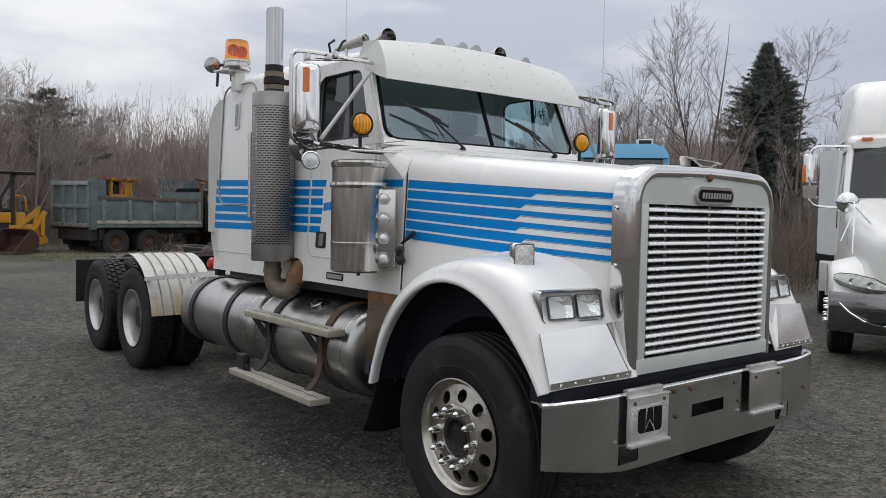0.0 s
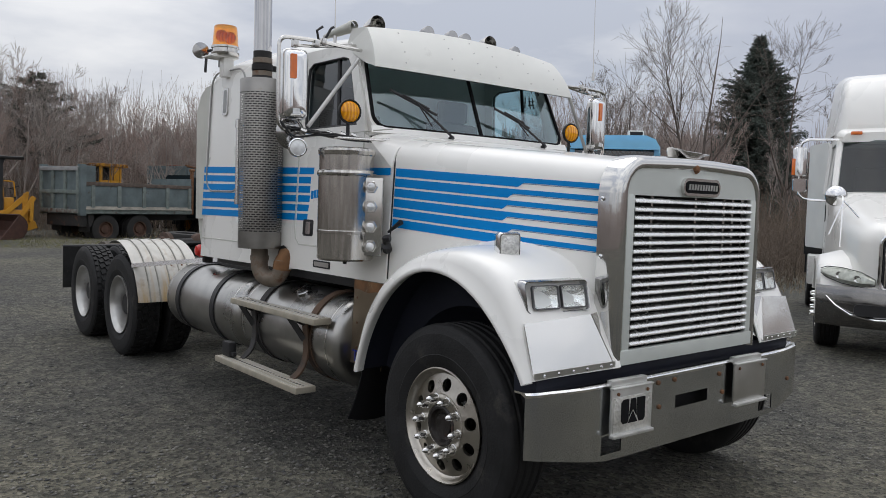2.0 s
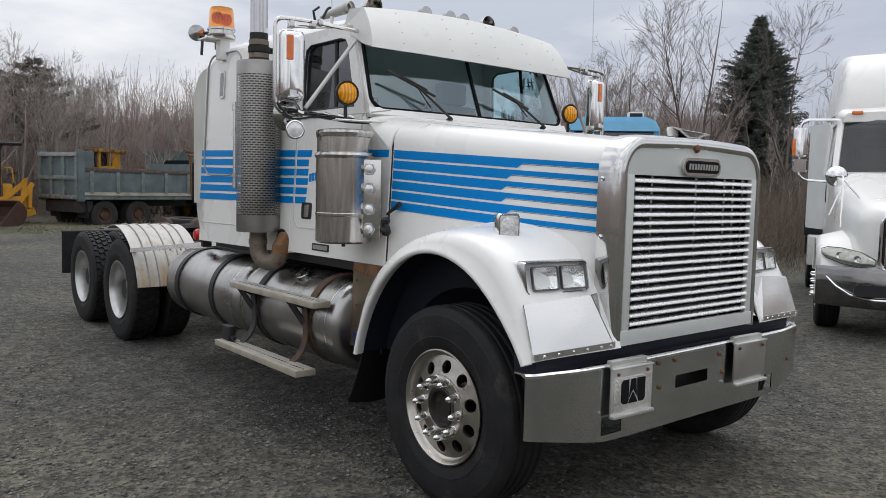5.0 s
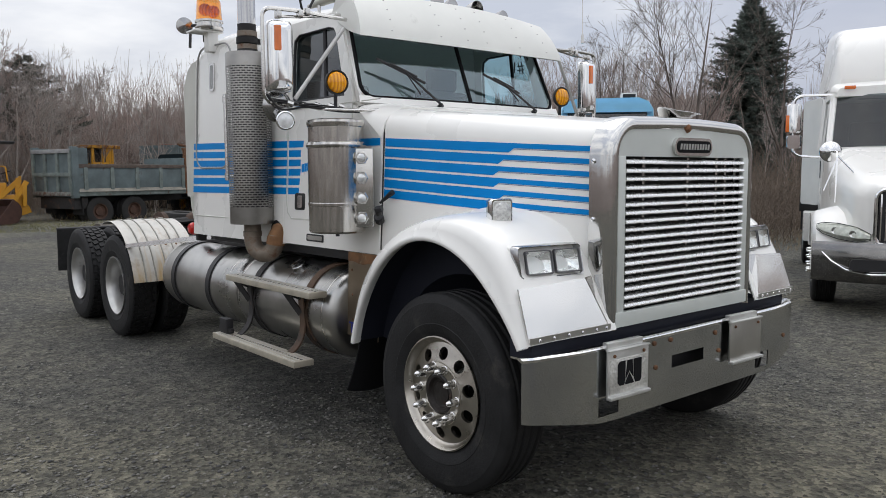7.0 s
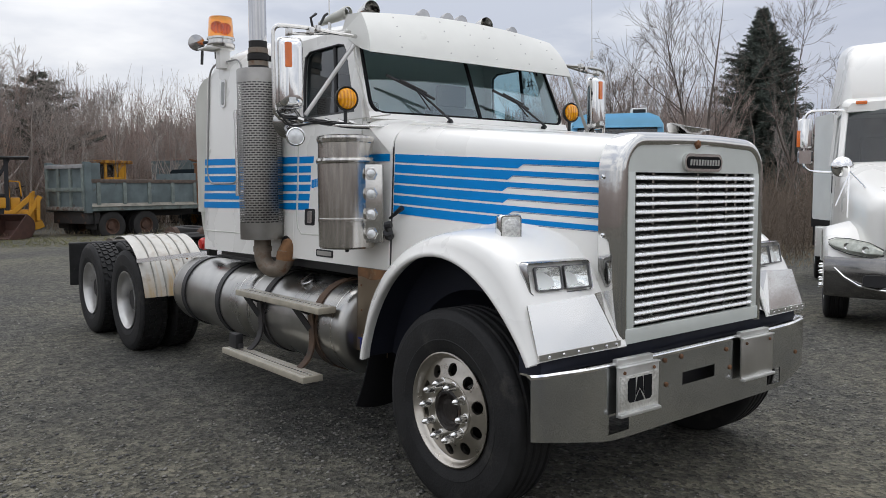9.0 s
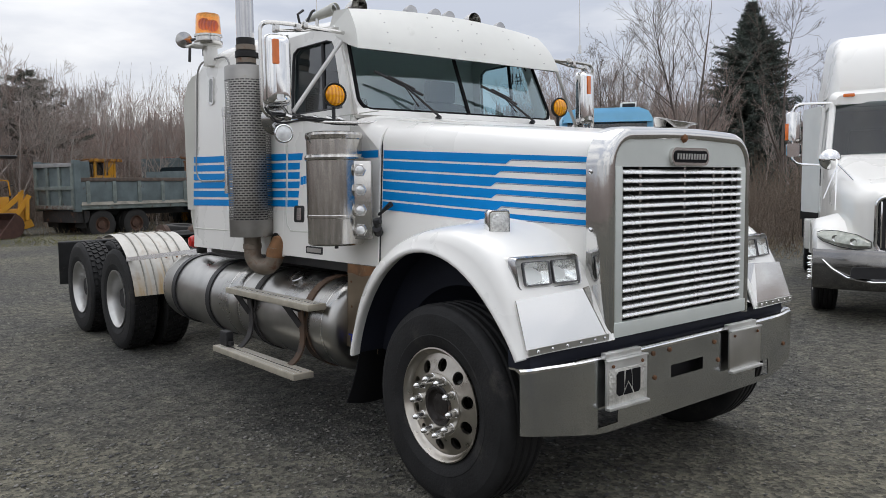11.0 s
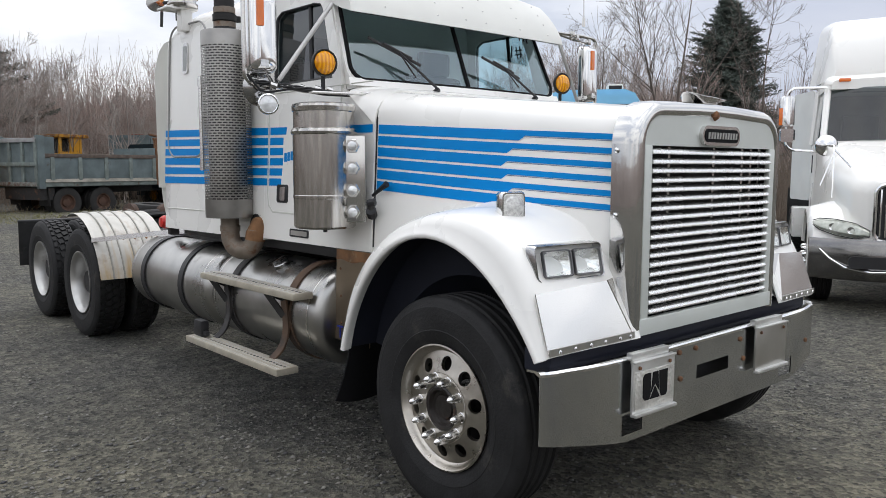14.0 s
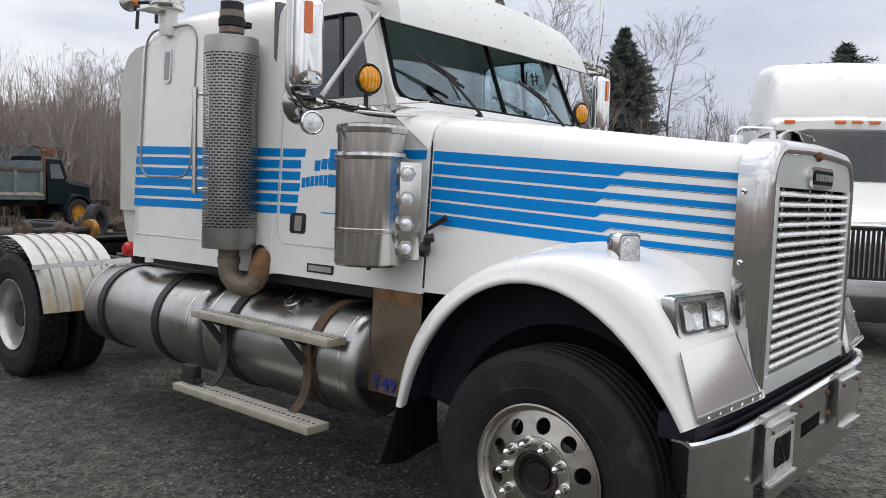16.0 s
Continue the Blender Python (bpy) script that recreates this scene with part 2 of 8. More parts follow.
# ---- helpers for meshes ----
def part(name, bm, material, parent=None, label="", smooth=True, angle=38):
    bmesh.ops.recalc_face_normals(bm, faces=bm.faces)
    me = bpy.data.meshes.new(name)
    bm.to_mesh(me)
    bm.free()
    me.materials.append(material)
    if smooth:
        me.shade_smooth()
        me.set_sharp_from_angle(angle=radians(angle))
    ob = new(name, me)
    if parent is not None:
        ob.parent = parent
    if label:
        ob["label"] = label
    return ob


def thing(name, label, category, group="", m=None):
    ob = new(name)
    ob.empty_display_size = 0.2
    if m is not None:
        ob.matrix_basis = m
    return tagged(ob, label, category, group)


def holder(name, parent, m=None):
    """A part that only gathers its own pieces."""
    ob = new(name)
    ob.empty_display_size = 0.1
    ob.parent = parent
    if m is not None:
        ob.matrix_basis = m
    return ob


def solid(ob, thickness, offset=-1.0):
    s = ob.modifiers.new("thickness", 'SOLIDIFY')
    s.thickness, s.offset = thickness, offset
    e = ob.modifiers.new("crisp_rim", 'EDGE_SPLIT')
    e.split_angle = radians(48)
    return ob


def soften(ob, width, segments=2):
    b = ob.modifiers.new("soft_edges", 'BEVEL')
    b.width, b.segments, b.limit_method, b.angle_limit = width, segments, 'ANGLE', radians(35)
    return ob


def loft(bm, rings, closed=True, caps=True):
    rows = [[bm.verts.new(p) for p in ring] for ring in rings]
    n = len(rows[0])
    for a, b in zip(rows, rows[1:]):
        for i in range(n if closed else n - 1):
            j = (i + 1) % n
            bm.faces.new((a[i], a[j], b[j], b[i]))
    if caps and closed:
        bm.faces.new(rows[0][::-1])
        bm.faces.new(rows[-1])
    return bm


def box(bm, lo, hi, bevel=0.0, m=None, seg=2):
    made = bmesh.ops.create_cube(bm, size=1.0)["verts"]
    lo, hi = Vector(lo), Vector(hi)
    for v in made:
        v.co = Vector((lo.x + (v.co.x + 0.5) * (hi.x - lo.x), lo.y + (v.co.y + 0.5) * (hi.y - lo.y), lo.z + (v.co.z + 0.5) * (hi.z - lo.z)))
    if bevel > 0:
        edges = list({e for v in made for e in v.link_edges})
        made = list({v for f in bmesh.ops.bevel(bm, geom=edges, offset=bevel, segments=seg, affect='EDGES', profile=0.6)["faces"] for v in f.verts} | {v for v in made if v.is_valid})
    if m is not None:
        bmesh.ops.transform(bm, matrix=m, verts=[v for v in made if v.is_valid])
    return bm


def lathe(bm, profile, m=None, seg=32, close=False):
    """Turns (radius, height) pairs round the local z axis."""
    m = m or Matrix.Identity(4)
    rings = []
    for r, h in profile:
        rings.append([m @ Vector((r * math.cos(2 * math.pi * i / seg), r * math.sin(2 * math.pi * i / seg), h)) for i in range(seg)])
    loft(bm, rings, True, close)
    return bm


def aim(p0, p1):
    """A pose at p0 whose z axis points to p1."""
    d = Vector(p1) - Vector(p0)
    return Matrix.Translation(p0) @ d.to_track_quat('Z', 'Y').to_matrix().to_4x4()


def rod(bm, p0, p1, r0, r1=None, seg=10):
    r1 = r0 if r1 is None else r1
    m = aim(p0, p1)
    return lathe(bm, [(r0, 0), (r1, (Vector(p1) - Vector(p0)).length)], m, seg, True)


def tube(bm, pts, r, seg=8):
    """A bent pipe through the points."""
    pts = [Vector(p) for p in pts]
    rings, up = [], None
    for i, p in enumerate(pts):
        d = (pts[min(i + 1, len(pts) - 1)] - pts[max(i - 1, 0)]).normalized()
        if up is None:
            up = d.orthogonal().normalized()
        up = (up - d * up.dot(d)).normalized()
        side = d.cross(up)
        rr = r[i] if isinstance(r, (list, tuple)) else r
        rings.append([p + up * rr * math.cos(2 * math.pi * k / seg) + side * rr * math.sin(2 * math.pi * k / seg) for k in range(seg)])
    return loft(bm, rings, True, True)


def arc(points, n=6, radius=0.05):
    """The polyline with its inner corners rounded."""
    pts = [Vector(p) for p in points]
    res = [pts[0]]
    for a, b, c in zip(pts, pts[1:], pts[2:]):
        u, v = (a - b), (c - b)
        k = min(radius, u.length * 0.48, v.length * 0.48)
        s, e = b + u.normalized() * k, b + v.normalized() * k
        for i in range(n + 1):
            t = i / n
            res.append(s * (1 - t) ** 2 + b * 2 * t * (1 - t) + e * t * t)
    return res + [pts[-1]]


def rounded(u0, u1, v0, v1, r, n=5):
    """A rounded rectangle as (u, v) pairs."""
    res = []
    for cu, cv, a0 in ((u1 - r, v1 - r, 0), (u0 + r, v1 - r, 90), (u0 + r, v0 + r, 180), (u1 - r, v0 + r, 270)):
        for i in range(n + 1):
            a = radians(a0 + 90 * i / n)
            res.append((cu + r * math.cos(a), cv + r * math.sin(a)))
    return res


def slab(bm, poly, f, w0, w1):
    """A flat outline (u, v) given depth from w0 to w1 by f(u, v, w)."""
    return loft(bm, [[f(u, v, w) for u, v in poly] for w in (w0, w1)], True, True)


def holed(bm, outer, holes, f):
    """A sheet with openings: outlines in (u, v), placed by f(u, v)."""
    edges = []
    for loop in (outer, *holes):
        vs = [bm.verts.new((u, v, 0)) for u, v in loop]
        edges += [bm.edges.new((a, b)) for a, b in zip(vs, vs[1:] + vs[:1])]
    bmesh.ops.triangle_fill(bm, use_beauty=True, use_dissolve=False, edges=edges, normal=(0, 0, 1))
    for v in bm.verts:
        v.co = f(v.co.x, v.co.y)
    return bm


def sheet(bm, f, us, vs):
    rows = [[bm.verts.new(f(u, v)) for u in us] for v in vs]
    for a, b in zip(rows, rows[1:]):
        for i in range(len(us) - 1):
            bm.faces.new((a[i], a[i + 1], b[i + 1], b[i]))
    return bm


def lerp(a, b, t):
    return a + (b - a) * t


def spread(a, b, n):
    return [a + (b - a) * i / (n - 1) for i in range(n)]


def bm_new():
    return bmesh.new()


# ---- ground ----
def gravel_material():
    m = bpy.data.materials.new("worn_asphalt_and_gravel")
    m.use_nodes = True
    n, l = m.node_tree.nodes, m.node_tree.links
    bsdf = n["Principled BSDF"]
    tc = n.new("ShaderNodeTexCoord")
    big = n.new("ShaderNodeTexNoise")
    big.inputs["Scale"].default_value, big.inputs["Detail"].default_value = 0.22, 5.0
    mid = n.new("ShaderNodeTexNoise")
    mid.inputs["Scale"].default_value, mid.inputs["Detail"].default_value = 7.0, 8.0
    fine = n.new("ShaderNodeTexVoronoi")
    fine.inputs["Scale"].default_value = 40.0
    fine2 = n.new("ShaderNodeTexNoise")
    fine2.inputs["Scale"].default_value, fine2.inputs["Detail"].default_value = 120.0, 4.0
    for t in (big, mid, fine, fine2):
        l.new(tc.outputs["Object"], t.inputs["Vector"])
    r1 = n.new("ShaderNodeValToRGB")
    r1.color_ramp.elements[0].position, r1.color_ramp.elements[0].color = 0.35, (0.050, 0.0502, 0.0455, 1)
    r1.color_ramp.elements[1].position, r1.color_ramp.elements[1].color = 0.70, (0.112, 0.110, 0.095, 1)
    l.new(mid.outputs["Fac"], r1.inputs["Fac"])
    r2 = n.new("ShaderNodeValToRGB")
    r2.color_ramp.elements[0].position, r2.color_ramp.elements[0].color = 0.42, (0.78, 0.78, 0.79, 1)
    r2.color_ramp.elements[1].position, r2.color_ramp.elements[1].color = 0.64, (1.5, 1.42, 1.22, 1)
    l.new(big.outputs["Fac"], r2.inputs["Fac"])
    r3 = n.new("ShaderNodeValToRGB")
    r3.color_ramp.elements[0].position, r3.color_ramp.elements[0].color = 0.0, (0.22, 0.22, 0.225, 1)
    r3.color_ramp.elements[1].position, r3.color_ramp.elements[1].color = 1.0, (2.05, 2.03, 1.98, 1)
    l.new(fine.outputs["Color"], r3.inputs["Fac"])
    m1, m2 = n.new("ShaderNodeMix"), n.new("ShaderNodeMix")
    for mx in (m1, m2):
        mx.data_type, mx.blend_type = 'RGBA', 'MULTIPLY'
        mx.inputs["Factor"].default_value = 1.0
    l.new(r1.outputs["Color"], m1.inputs["A"])
    l.new(r2.outputs["Color"], m1.inputs["B"])
    l.new(m1.outputs["Result"], m2.inputs["A"])
    l.new(r3.outputs["Color"], m2.inputs["B"])
    l.new(m2.outputs["Result"], bsdf.inputs["Base Color"])
    bsdf.inputs["Roughness"].default_value = 0.9
    add = n.new("ShaderNodeMath")
    add.operation = 'ADD'
    l.new(fine.outputs["Distance"], add.inputs[0])
    l.new(fine2.outputs["Fac"], add.inputs[1])
    b = n.new("ShaderNodeBump")
    b.inputs["Strength"].default_value, b.inputs["Distance"].default_value = 1.0, 0.018
    l.new(add.outputs["Value"], b.inputs["Height"])
    l.new(b.outputs["Normal"], bsdf.inputs["Normal"])
    return m


GRAVEL = gravel_material()


def ground_height(x, y):
    far = max(0.0, math.hypot(x - 1, y - 3) - 9.0)
    h = 0.012 * noise.noise(Vector((x * 0.6, y * 0.6, 0.3)))
    return h * min(1.0, 0.35 + far) + min(1.0, far / 15.0) * 0.10 * noise.noise(Vector((x * 0.11, y * 0.11, 4.0)))


def build_ground():
    bm = bm_new()
    steps = [0, 0.5, 1, 1.5, 2, 2.5, 3, 3.5, 4, 5, 6, 7, 8, 10, 12, 14, 17, 20, 24, 28, 33, 40, 50, 65, 90, 150, 300, 800, 2500]
    axis = [-s for s in steps[:0:-1]] + steps
    sheet(bm, lambda u, v: Vector((u, v + 2, ground_height(u, v + 2) if max(abs(u), abs(v)) < 100 else 0.0)), axis, axis)
    return tagged(part("ground", bm, GRAVEL), "dark worn asphalt yard strewn with gravel", "ground", kind="structure")


build_ground()

# ---- the white tractor unit ----
truck = thing("semi_truck", "white conventional semi truck with blue stripes and chrome grille on gravel", "truck")
YF, YC = -0.58, 0.87          # front and rear of the bonnet


def mid_x(y):
    return min(0.07, max(0.0, 0.03 * (y + 0.6)))


def half_w(y):
    return float(np.interp(y, [-0.7, -0.58, -0.35, -0.1, 0.3, 0.87, 1.3, 2.08], [0.632, 0.640, 0.71, 0.775, 0.85, 0.915, 0.935, 0.957]))


def bonnet_top(y):
    return 1.905 + (y + 0.58) * 0.105


def side_x(y, z, s=-1):
    """The outer face of the bonnet and cab at y, z; s is -1 on the kerb side, 1 on the other."""
    return mid_x(y) + s * (half_w(y) - 0.05 * (z - 1.45))


def sleeper_x(y, z, s=-1):
    return mid_x(y) + s * (float(np.interp(y, [2.08, 3.55], [0.973, 1.050])) - 0.048 * (z - 1.45))


def build_bonnet():
    bm = bm_new()
    rings = []
    for y in spread(YF, YC, 14):
        zt, ring = bonnet_top(y), []
        for s in (-1, 1):
            half = []
            for z in (1.16, 1.30, 1.45, 1.6, zt - 0.16):
                half.append(Vector((side_x(y, z, s), y, z)))
            edge = side_x(y, zt - 0.16, s)
            for i in range(1, 7):
                a = radians(90 * i / 6)
                half.append(Vector((edge - s * 0.15 * (1 - math.cos(a)), y, zt - 0.16 + 0.145 * math.sin(a))))
            inner = half[-1].x
            for t in (0.35, 0.7):
                half.append(Vector((lerp(inner, mid_x(y), t), y, zt - 0.015 + 0.018 * t)))
            ring += half if s < 0 else [Vector((mid_x(y), y, zt + 0.005))] + half[::-1]
        rings.append(ring)
    loft(bm, rings, False, False)
    return solid(part("bonnet", bm, WHITE, truck, "white painted bonnet with blue stripes"), 0.012)


bonnet = build_bonnet()


def stripe_top(y):
    return 1.771 + (y + 0.58) * 0.0614 if y < 0.887 else 1.861 + (y - 0.887) * 0.0186


def stripe_total(y):
    return 0.358 if y < 0.87 else 0.358 + 0.0235 * (y - 0.87)


def cab_face(y, z):
    return side_x(y, z) - 0.015


def stripe(parent, y0, y1, k, part0, part1, face, slant0=0.0, slant1=0.0, n=9, mat_=None):
    """One band of the six; part0..part1 of a pitch, from y0 to y1, with slanted ends."""
    bm = bm_new()

    def f(u, v):
        y = lerp(y0 + slant0 * v, y1 + slant1 * v, u)
        pitch = stripe_total(y) / 5.8
        z = stripe_top(y) - pitch * (k + lerp(part0, part1, v))
        return Vector((face(y, z) - 0.003, y, z))
    sheet(bm, f, spread(0, 1, n), [0, 1])
    return part("stripe", bm, mat_ or BLUE, parent)


PIN = mat("grey_blue_pinstripe", (0.10, 0.16, 0.26), 0.4, var=0.05)
NOTCH = (-0.128, -0.065, -0.035, -0.04, -0.075, -0.15)
for k in range(6):
    stripe(bonnet, NOTCH[k] - 0.036, YC - 0.012, k, 0.0, 0.8, side_x, 0.07, 0.0)
    stripe(bonnet, YF + 0.004, NOTCH[k] - 0.036, k, 0.0, 0.42, side_x, 0.0, 0.037)
    stripe(bonnet, YF + 0.004, NOTCH[k] + 0.004, k, 0.47, 0.51, side_x, mat_=PIN)


# cab walls, with the door window cut through
def oriented(y, z, s):
    return Vector((side_x(y, z, s), y, z))


WINDOW = [(1.30, 2.15), (1.335, 2.28), (1.42, 2.56), (1.45, 2.60), (1.52, 2.615), (1.90, 2.615), (1.96, 2.58), (1.97, 2.50), (1.97, 2.20), (1.95, 2.15)]
CABSIDE = [(YC + 0.006, 1.15), (1.3, 1.15), (2.08, 1.15), (2.08, 2.70), (1.43, 2.70), (1.36, 2.62), (1.24, 2.30), (1.20, 2.085), (1.05, 2.0), (YC + 0.006, 1.87)]
for s, nm in ((-1, "cab_side"), (1, "cab_side")):
    bm = bm_new()
    holed(bm, CABSIDE, [WINDOW], lambda u, v, s=s: oriented(u, v, s))
    cab_side = solid(part(nm, bm, WHITE, truck, smooth=False), 0.03, 0.0)
    if s < 0:
        cab_wall = cab_side
    bm = bm_new()
    cy, cz = 1.64, 2.38
    bm.faces.new([bm.verts.new(Vector((side_x(cy + (y - cy) * 1.02, cz + (z - cz) * 1.03, s) - s * 0.012, cy + (y - cy) * 1.02, cz + (z - cz) * 1.03))) for y, z in WINDOW])
    part("door_window", bm, SIDEGLASS if s < 0 else GLASS, truck, "dark tinted side window", smooth=False).visible_shadow = False
    bm = bm_new()
    tube(bm, [Vector((side_x(y, z, s) + s * 0.004, y, z)) for y, z in WINDOW + WINDOW[:1]], 0.012, 6)
    part("window_seal", bm, BLACK, truck)
    bm = bm_new()
    rod(bm, (side_x(1.55, 2.15, s) - s * 0.01, 1.56, 2.15), (side_x(1.55, 2.6, s) - s * 0.01, 1.60, 2.61), 0.014)
    part("window_divider", bm, BLACK, truck)

# sleeper
bm = bm_new()
rings = []
for y, inset, top in ((2.06, 0.0, 2.86), (2.3, 0.0, 2.875), (3.2, 0.0, 2.86), (3.42, 0.0, 2.83), (3.53, 0.006, 2.79), (3.56, 0.03, 2.76)):
    ring = []
    for s in (-1, 1):
        half = [Vector((sleeper_x(y, z, s) - s * inset, y, z)) for z in (1.14, 1.16, 1.6, 2.1, top - 0.24)]
        e = half[-1].x
        for i in range(1, 8):
            a = radians(90 * i / 7)
            half.append(Vector((e - s * 0.30 * (1 - math.cos(a)), y, top - 0.24 + 0.21 * math.sin(a))))
        half.append(Vector((lerp(half[-1].x, mid_x(y), 0.5), y, top - 0.008)))
        ring += half if s < 0 else [Vector((mid_x(y), y, top))] + half[::-1]
    rings.append(ring)
loft(bm, rings, True, True)
sleeper = part("sleeper", bm, WHITE, truck, "white sleeper box with blue stripes")
for k in range(6):
    stripe(sleeper, 2.07, 3.53, k, 0.0, 0.72, sleeper_x)
    if k == 0:
        stripe(cab_wall, YC + 0.02, 2.0, 0, 0.0, 0.72, cab_face)
        stripe(cab_wall, 2.012, 2.075, 0, 0.0, 0.72, cab_face, n=3)
    else:
        stripe(cab_wall, (1.836, 1.836, 1.836, 1.832, 1.788, 1.772)[k], 2.0, k, 0.0, 0.72, cab_face, n=3)
        stripe(cab_wall, 2.012, 2.075, k, 0.0, 0.72, cab_face, n=3)

# roof of the cab, scuttle and windscreen surround
bm = bm_new()
rings = []
for y, top in ((1.36, 2.74), (1.45, 2.80), (1.7, 2.83), (2.07, 2.86)):
    ring = []
    zs = 2.66 if y > 1.4 else 2.62
    for s in (-1, 1):
        half = [Vector((side_x(y, 2.6, s) + s * 0.004, y, zs - 0.02)), Vector((side_x(y, 2.65, s) + s * 0.004, y, zs))]
        e = half[-1].x
        for i in range(1, 7):
            a = radians(90 * i / 6)
            half.append(Vector((e - s * 0.26 * (1 - math.cos(a)), y, zs + (top - zs - 0.03) * math.sin(a))))
        half.append(Vector((lerp(half[-1].x, mid_x(y), 0.5), y, top - 0.008)))
        ring += half if s < 0 else [Vector((mid_x(y), y, top))] + half[::-1]
    rings.append(ring)
loft(bm, rings, False, False)
solid(part("cab_roof", bm, WHITE, truck), 0.02)


def screen(u, v, grow=0.0):
    """The curved windscreen plane: u across (-1..1), v up (0..1)."""
    w = lerp(0.915, 0.865, v) + grow
    bulge = 0.045 * (1 - u * u)
    return Vector((0.050 + u * w, lerp(1.125, 1.35, v) - bulge, lerp(2.105, 2.66, v)))


bm = bm_new()
sheet(bm, lambda u, v: screen(u * (0.97 - 0.1 * max(0.0, 1 - v * 5.6) ** 2), lerp(0.05, 1.0, v)), spread(-1, 1, 17), [0, 0.04, 0.09, 0.18, 0.4, 0.7, 1])
wind = part("windscreen", bm, GLASS, truck, "wide tinted windscreen with black seal")
bm = bm_new()
rim_line = [screen(u, v) for u, v in [(-0.87, 0.045)] + [(u, 0.045) for u in spread(-0.7, 0.7, 9)] + [(0.87 + 0.1 * math.sin(radians(a)), 0.195 - 0.15 * math.cos(radians(a))) for a in range(0, 91, 15)] + [(0.97, v) for v in spread(0.35, 0.9, 5)] + [(u, 0.985) for u in spread(0.93, -0.93, 15)] + [(-0.97, v) for v in spread(0.9, 0.35, 5)] + [(-0.87 - 0.1 * math.cos(radians(a)), 0.195 - 0.15 * math.sin(radians(a))) for a in range(0, 91, 15)]]
tube(bm, [p + Vector((0, -0.006, 0)) for p in rim_line], 0.012, 8)
part("rubber_seal", bm, MATTBLACK, wind, "black rubber seal round the windscreen")
bm = bm_new()
tube(bm, [screen(0.0, v) + Vector((0, -0.003, 0)) for v in spread(0.04, 0.99, 5)], 0.013, 8)
part("centre_post", bm, MATTBLACK, wind, "black centre divider")
wind.visible_shadow = False
for s in (-1, 1):
    bm = bm_new()
    rings = []
    for v in spread(-0.03, 1.06, 8):
        a, b = screen(s * 0.97, v), Vector((side_x(1.3, lerp(2.09, 2.7, v), s), lerp(1.17, 1.42, v), lerp(2.09, 2.69, v)))
        a = screen(s * (0.965 - 0.1 * max(0.0, 1 - max(v, 0.0) * 5.0) ** 2), v)
        rings.append([a + Vector((0, -0.004, 0)), (a + b) / 2 + Vector((s * 0.02, -0.018, 0)), b, b + Vector((-s * 0.03, 0.05, 0)), a + Vector((0, 0.04, 0))])
    loft(bm, rings, True, True)
    part("pillar", bm, WHITE, truck)
# scuttle: from the bonnet's rear edge up to the windscreen
bm = bm_new()


def scuttle(u, v):
    y = lerp(YC, 1.115, v)
    zt = lerp(bonnet_top(YC), 2.095, v)
    w = half_w(y) + 0.004
    edge = max(0.0, abs(u) - 0.74) / 0.26
    return Vector((mid_x(y) + u * w, y - 0.04 * (1 - u * u) * v, zt - (1 - math.sqrt(max(0.0, 1 - edge * edge))) * lerp(bonnet_top(YC) - 1.86, 0.05, v)))


sheet(bm, scuttle, spread(-1, -0.74, 13) + spread(-0.65, 0.65, 11) + spread(0.74, 1, 13), spread(0, 1, 7))
sheet(bm, lambda u, v: screen(u, lerp(-0.03, 0.05, v)) + Vector((0, -0.004, 0)), spread(-1, 1, 17), [0, 1])
solid(part("scuttle", bm, WHITE, truck), 0.012)
bm = bm_new()
tube(bm, [Vector((side_x(YC, 1.18), YC + 0.002, 1.18)), Vector((side_x(YC, 1.9), YC + 0.002, 1.9))], 0.006, 6)
part("bonnet_seam", bm, BLACK, truck)

# visor
bm = bm_new()


def visor_pt(u, v):
    w = lerp(0.925, 0.875, v)
    k = 1 - u * u
    y = lerp(1.10, 1.275, v ** 1.35) - 0.015 * k - 0.006 * math.sin(math.pi * v)
    z = lerp(2.506, 2.782, v) + lerp(0.0, 0.048, v) * k + 0.008 * math.sin(math.pi * v)
    return Vector((0.065 + u * w, y, z))


sheet(bm, visor_pt, spread(-1, 1, 25), spread(0, 1, 8))
visor = solid(part("sun_visor", bm, VISORW, truck, "white riveted steel sun visor"), 0.008)
for s in (-1, 1):
    bm = bm_new()
    prof = [visor_pt(s, v) for v in spread(0, 1, 8)]
    vs = [bm.verts.new(p) for p in prof + [Vector((0.065 + s * x, y, z)) for x, y, z in ((0.88, 1.44, 2.795), (0.885, 1.50, 2.68), (0.90, 1.36, 2.60), (0.92, 1.20, 2.535))]]
    bm.faces.new(vs)
    solid(part("visor_cheek", bm, VISORW, visor, smooth=False), 0.006, 0.0)
# added black sheet: the shade under the visor is put into its colour
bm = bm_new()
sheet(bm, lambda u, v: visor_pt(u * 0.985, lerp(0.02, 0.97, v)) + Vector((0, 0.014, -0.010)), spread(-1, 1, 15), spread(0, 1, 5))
part("visor_shade_sheet", bm, MATTBLACK, visor, "black sheet painting the shade under the visor")
bm = bm_new()
sheet(bm, lambda u, v: lerp(visor_pt(u * 0.99, 1.0), Vector((0.065 + u * 0.875, 1.46, 2.80 + 0.03 * (1 - u * u))), v), spread(-1, 1, 15), [0, 0.5, 1])
solid(part("visor_top", bm, VISORW, visor, "flat top flange of the visor"), 0.006)
bm = bm_new()
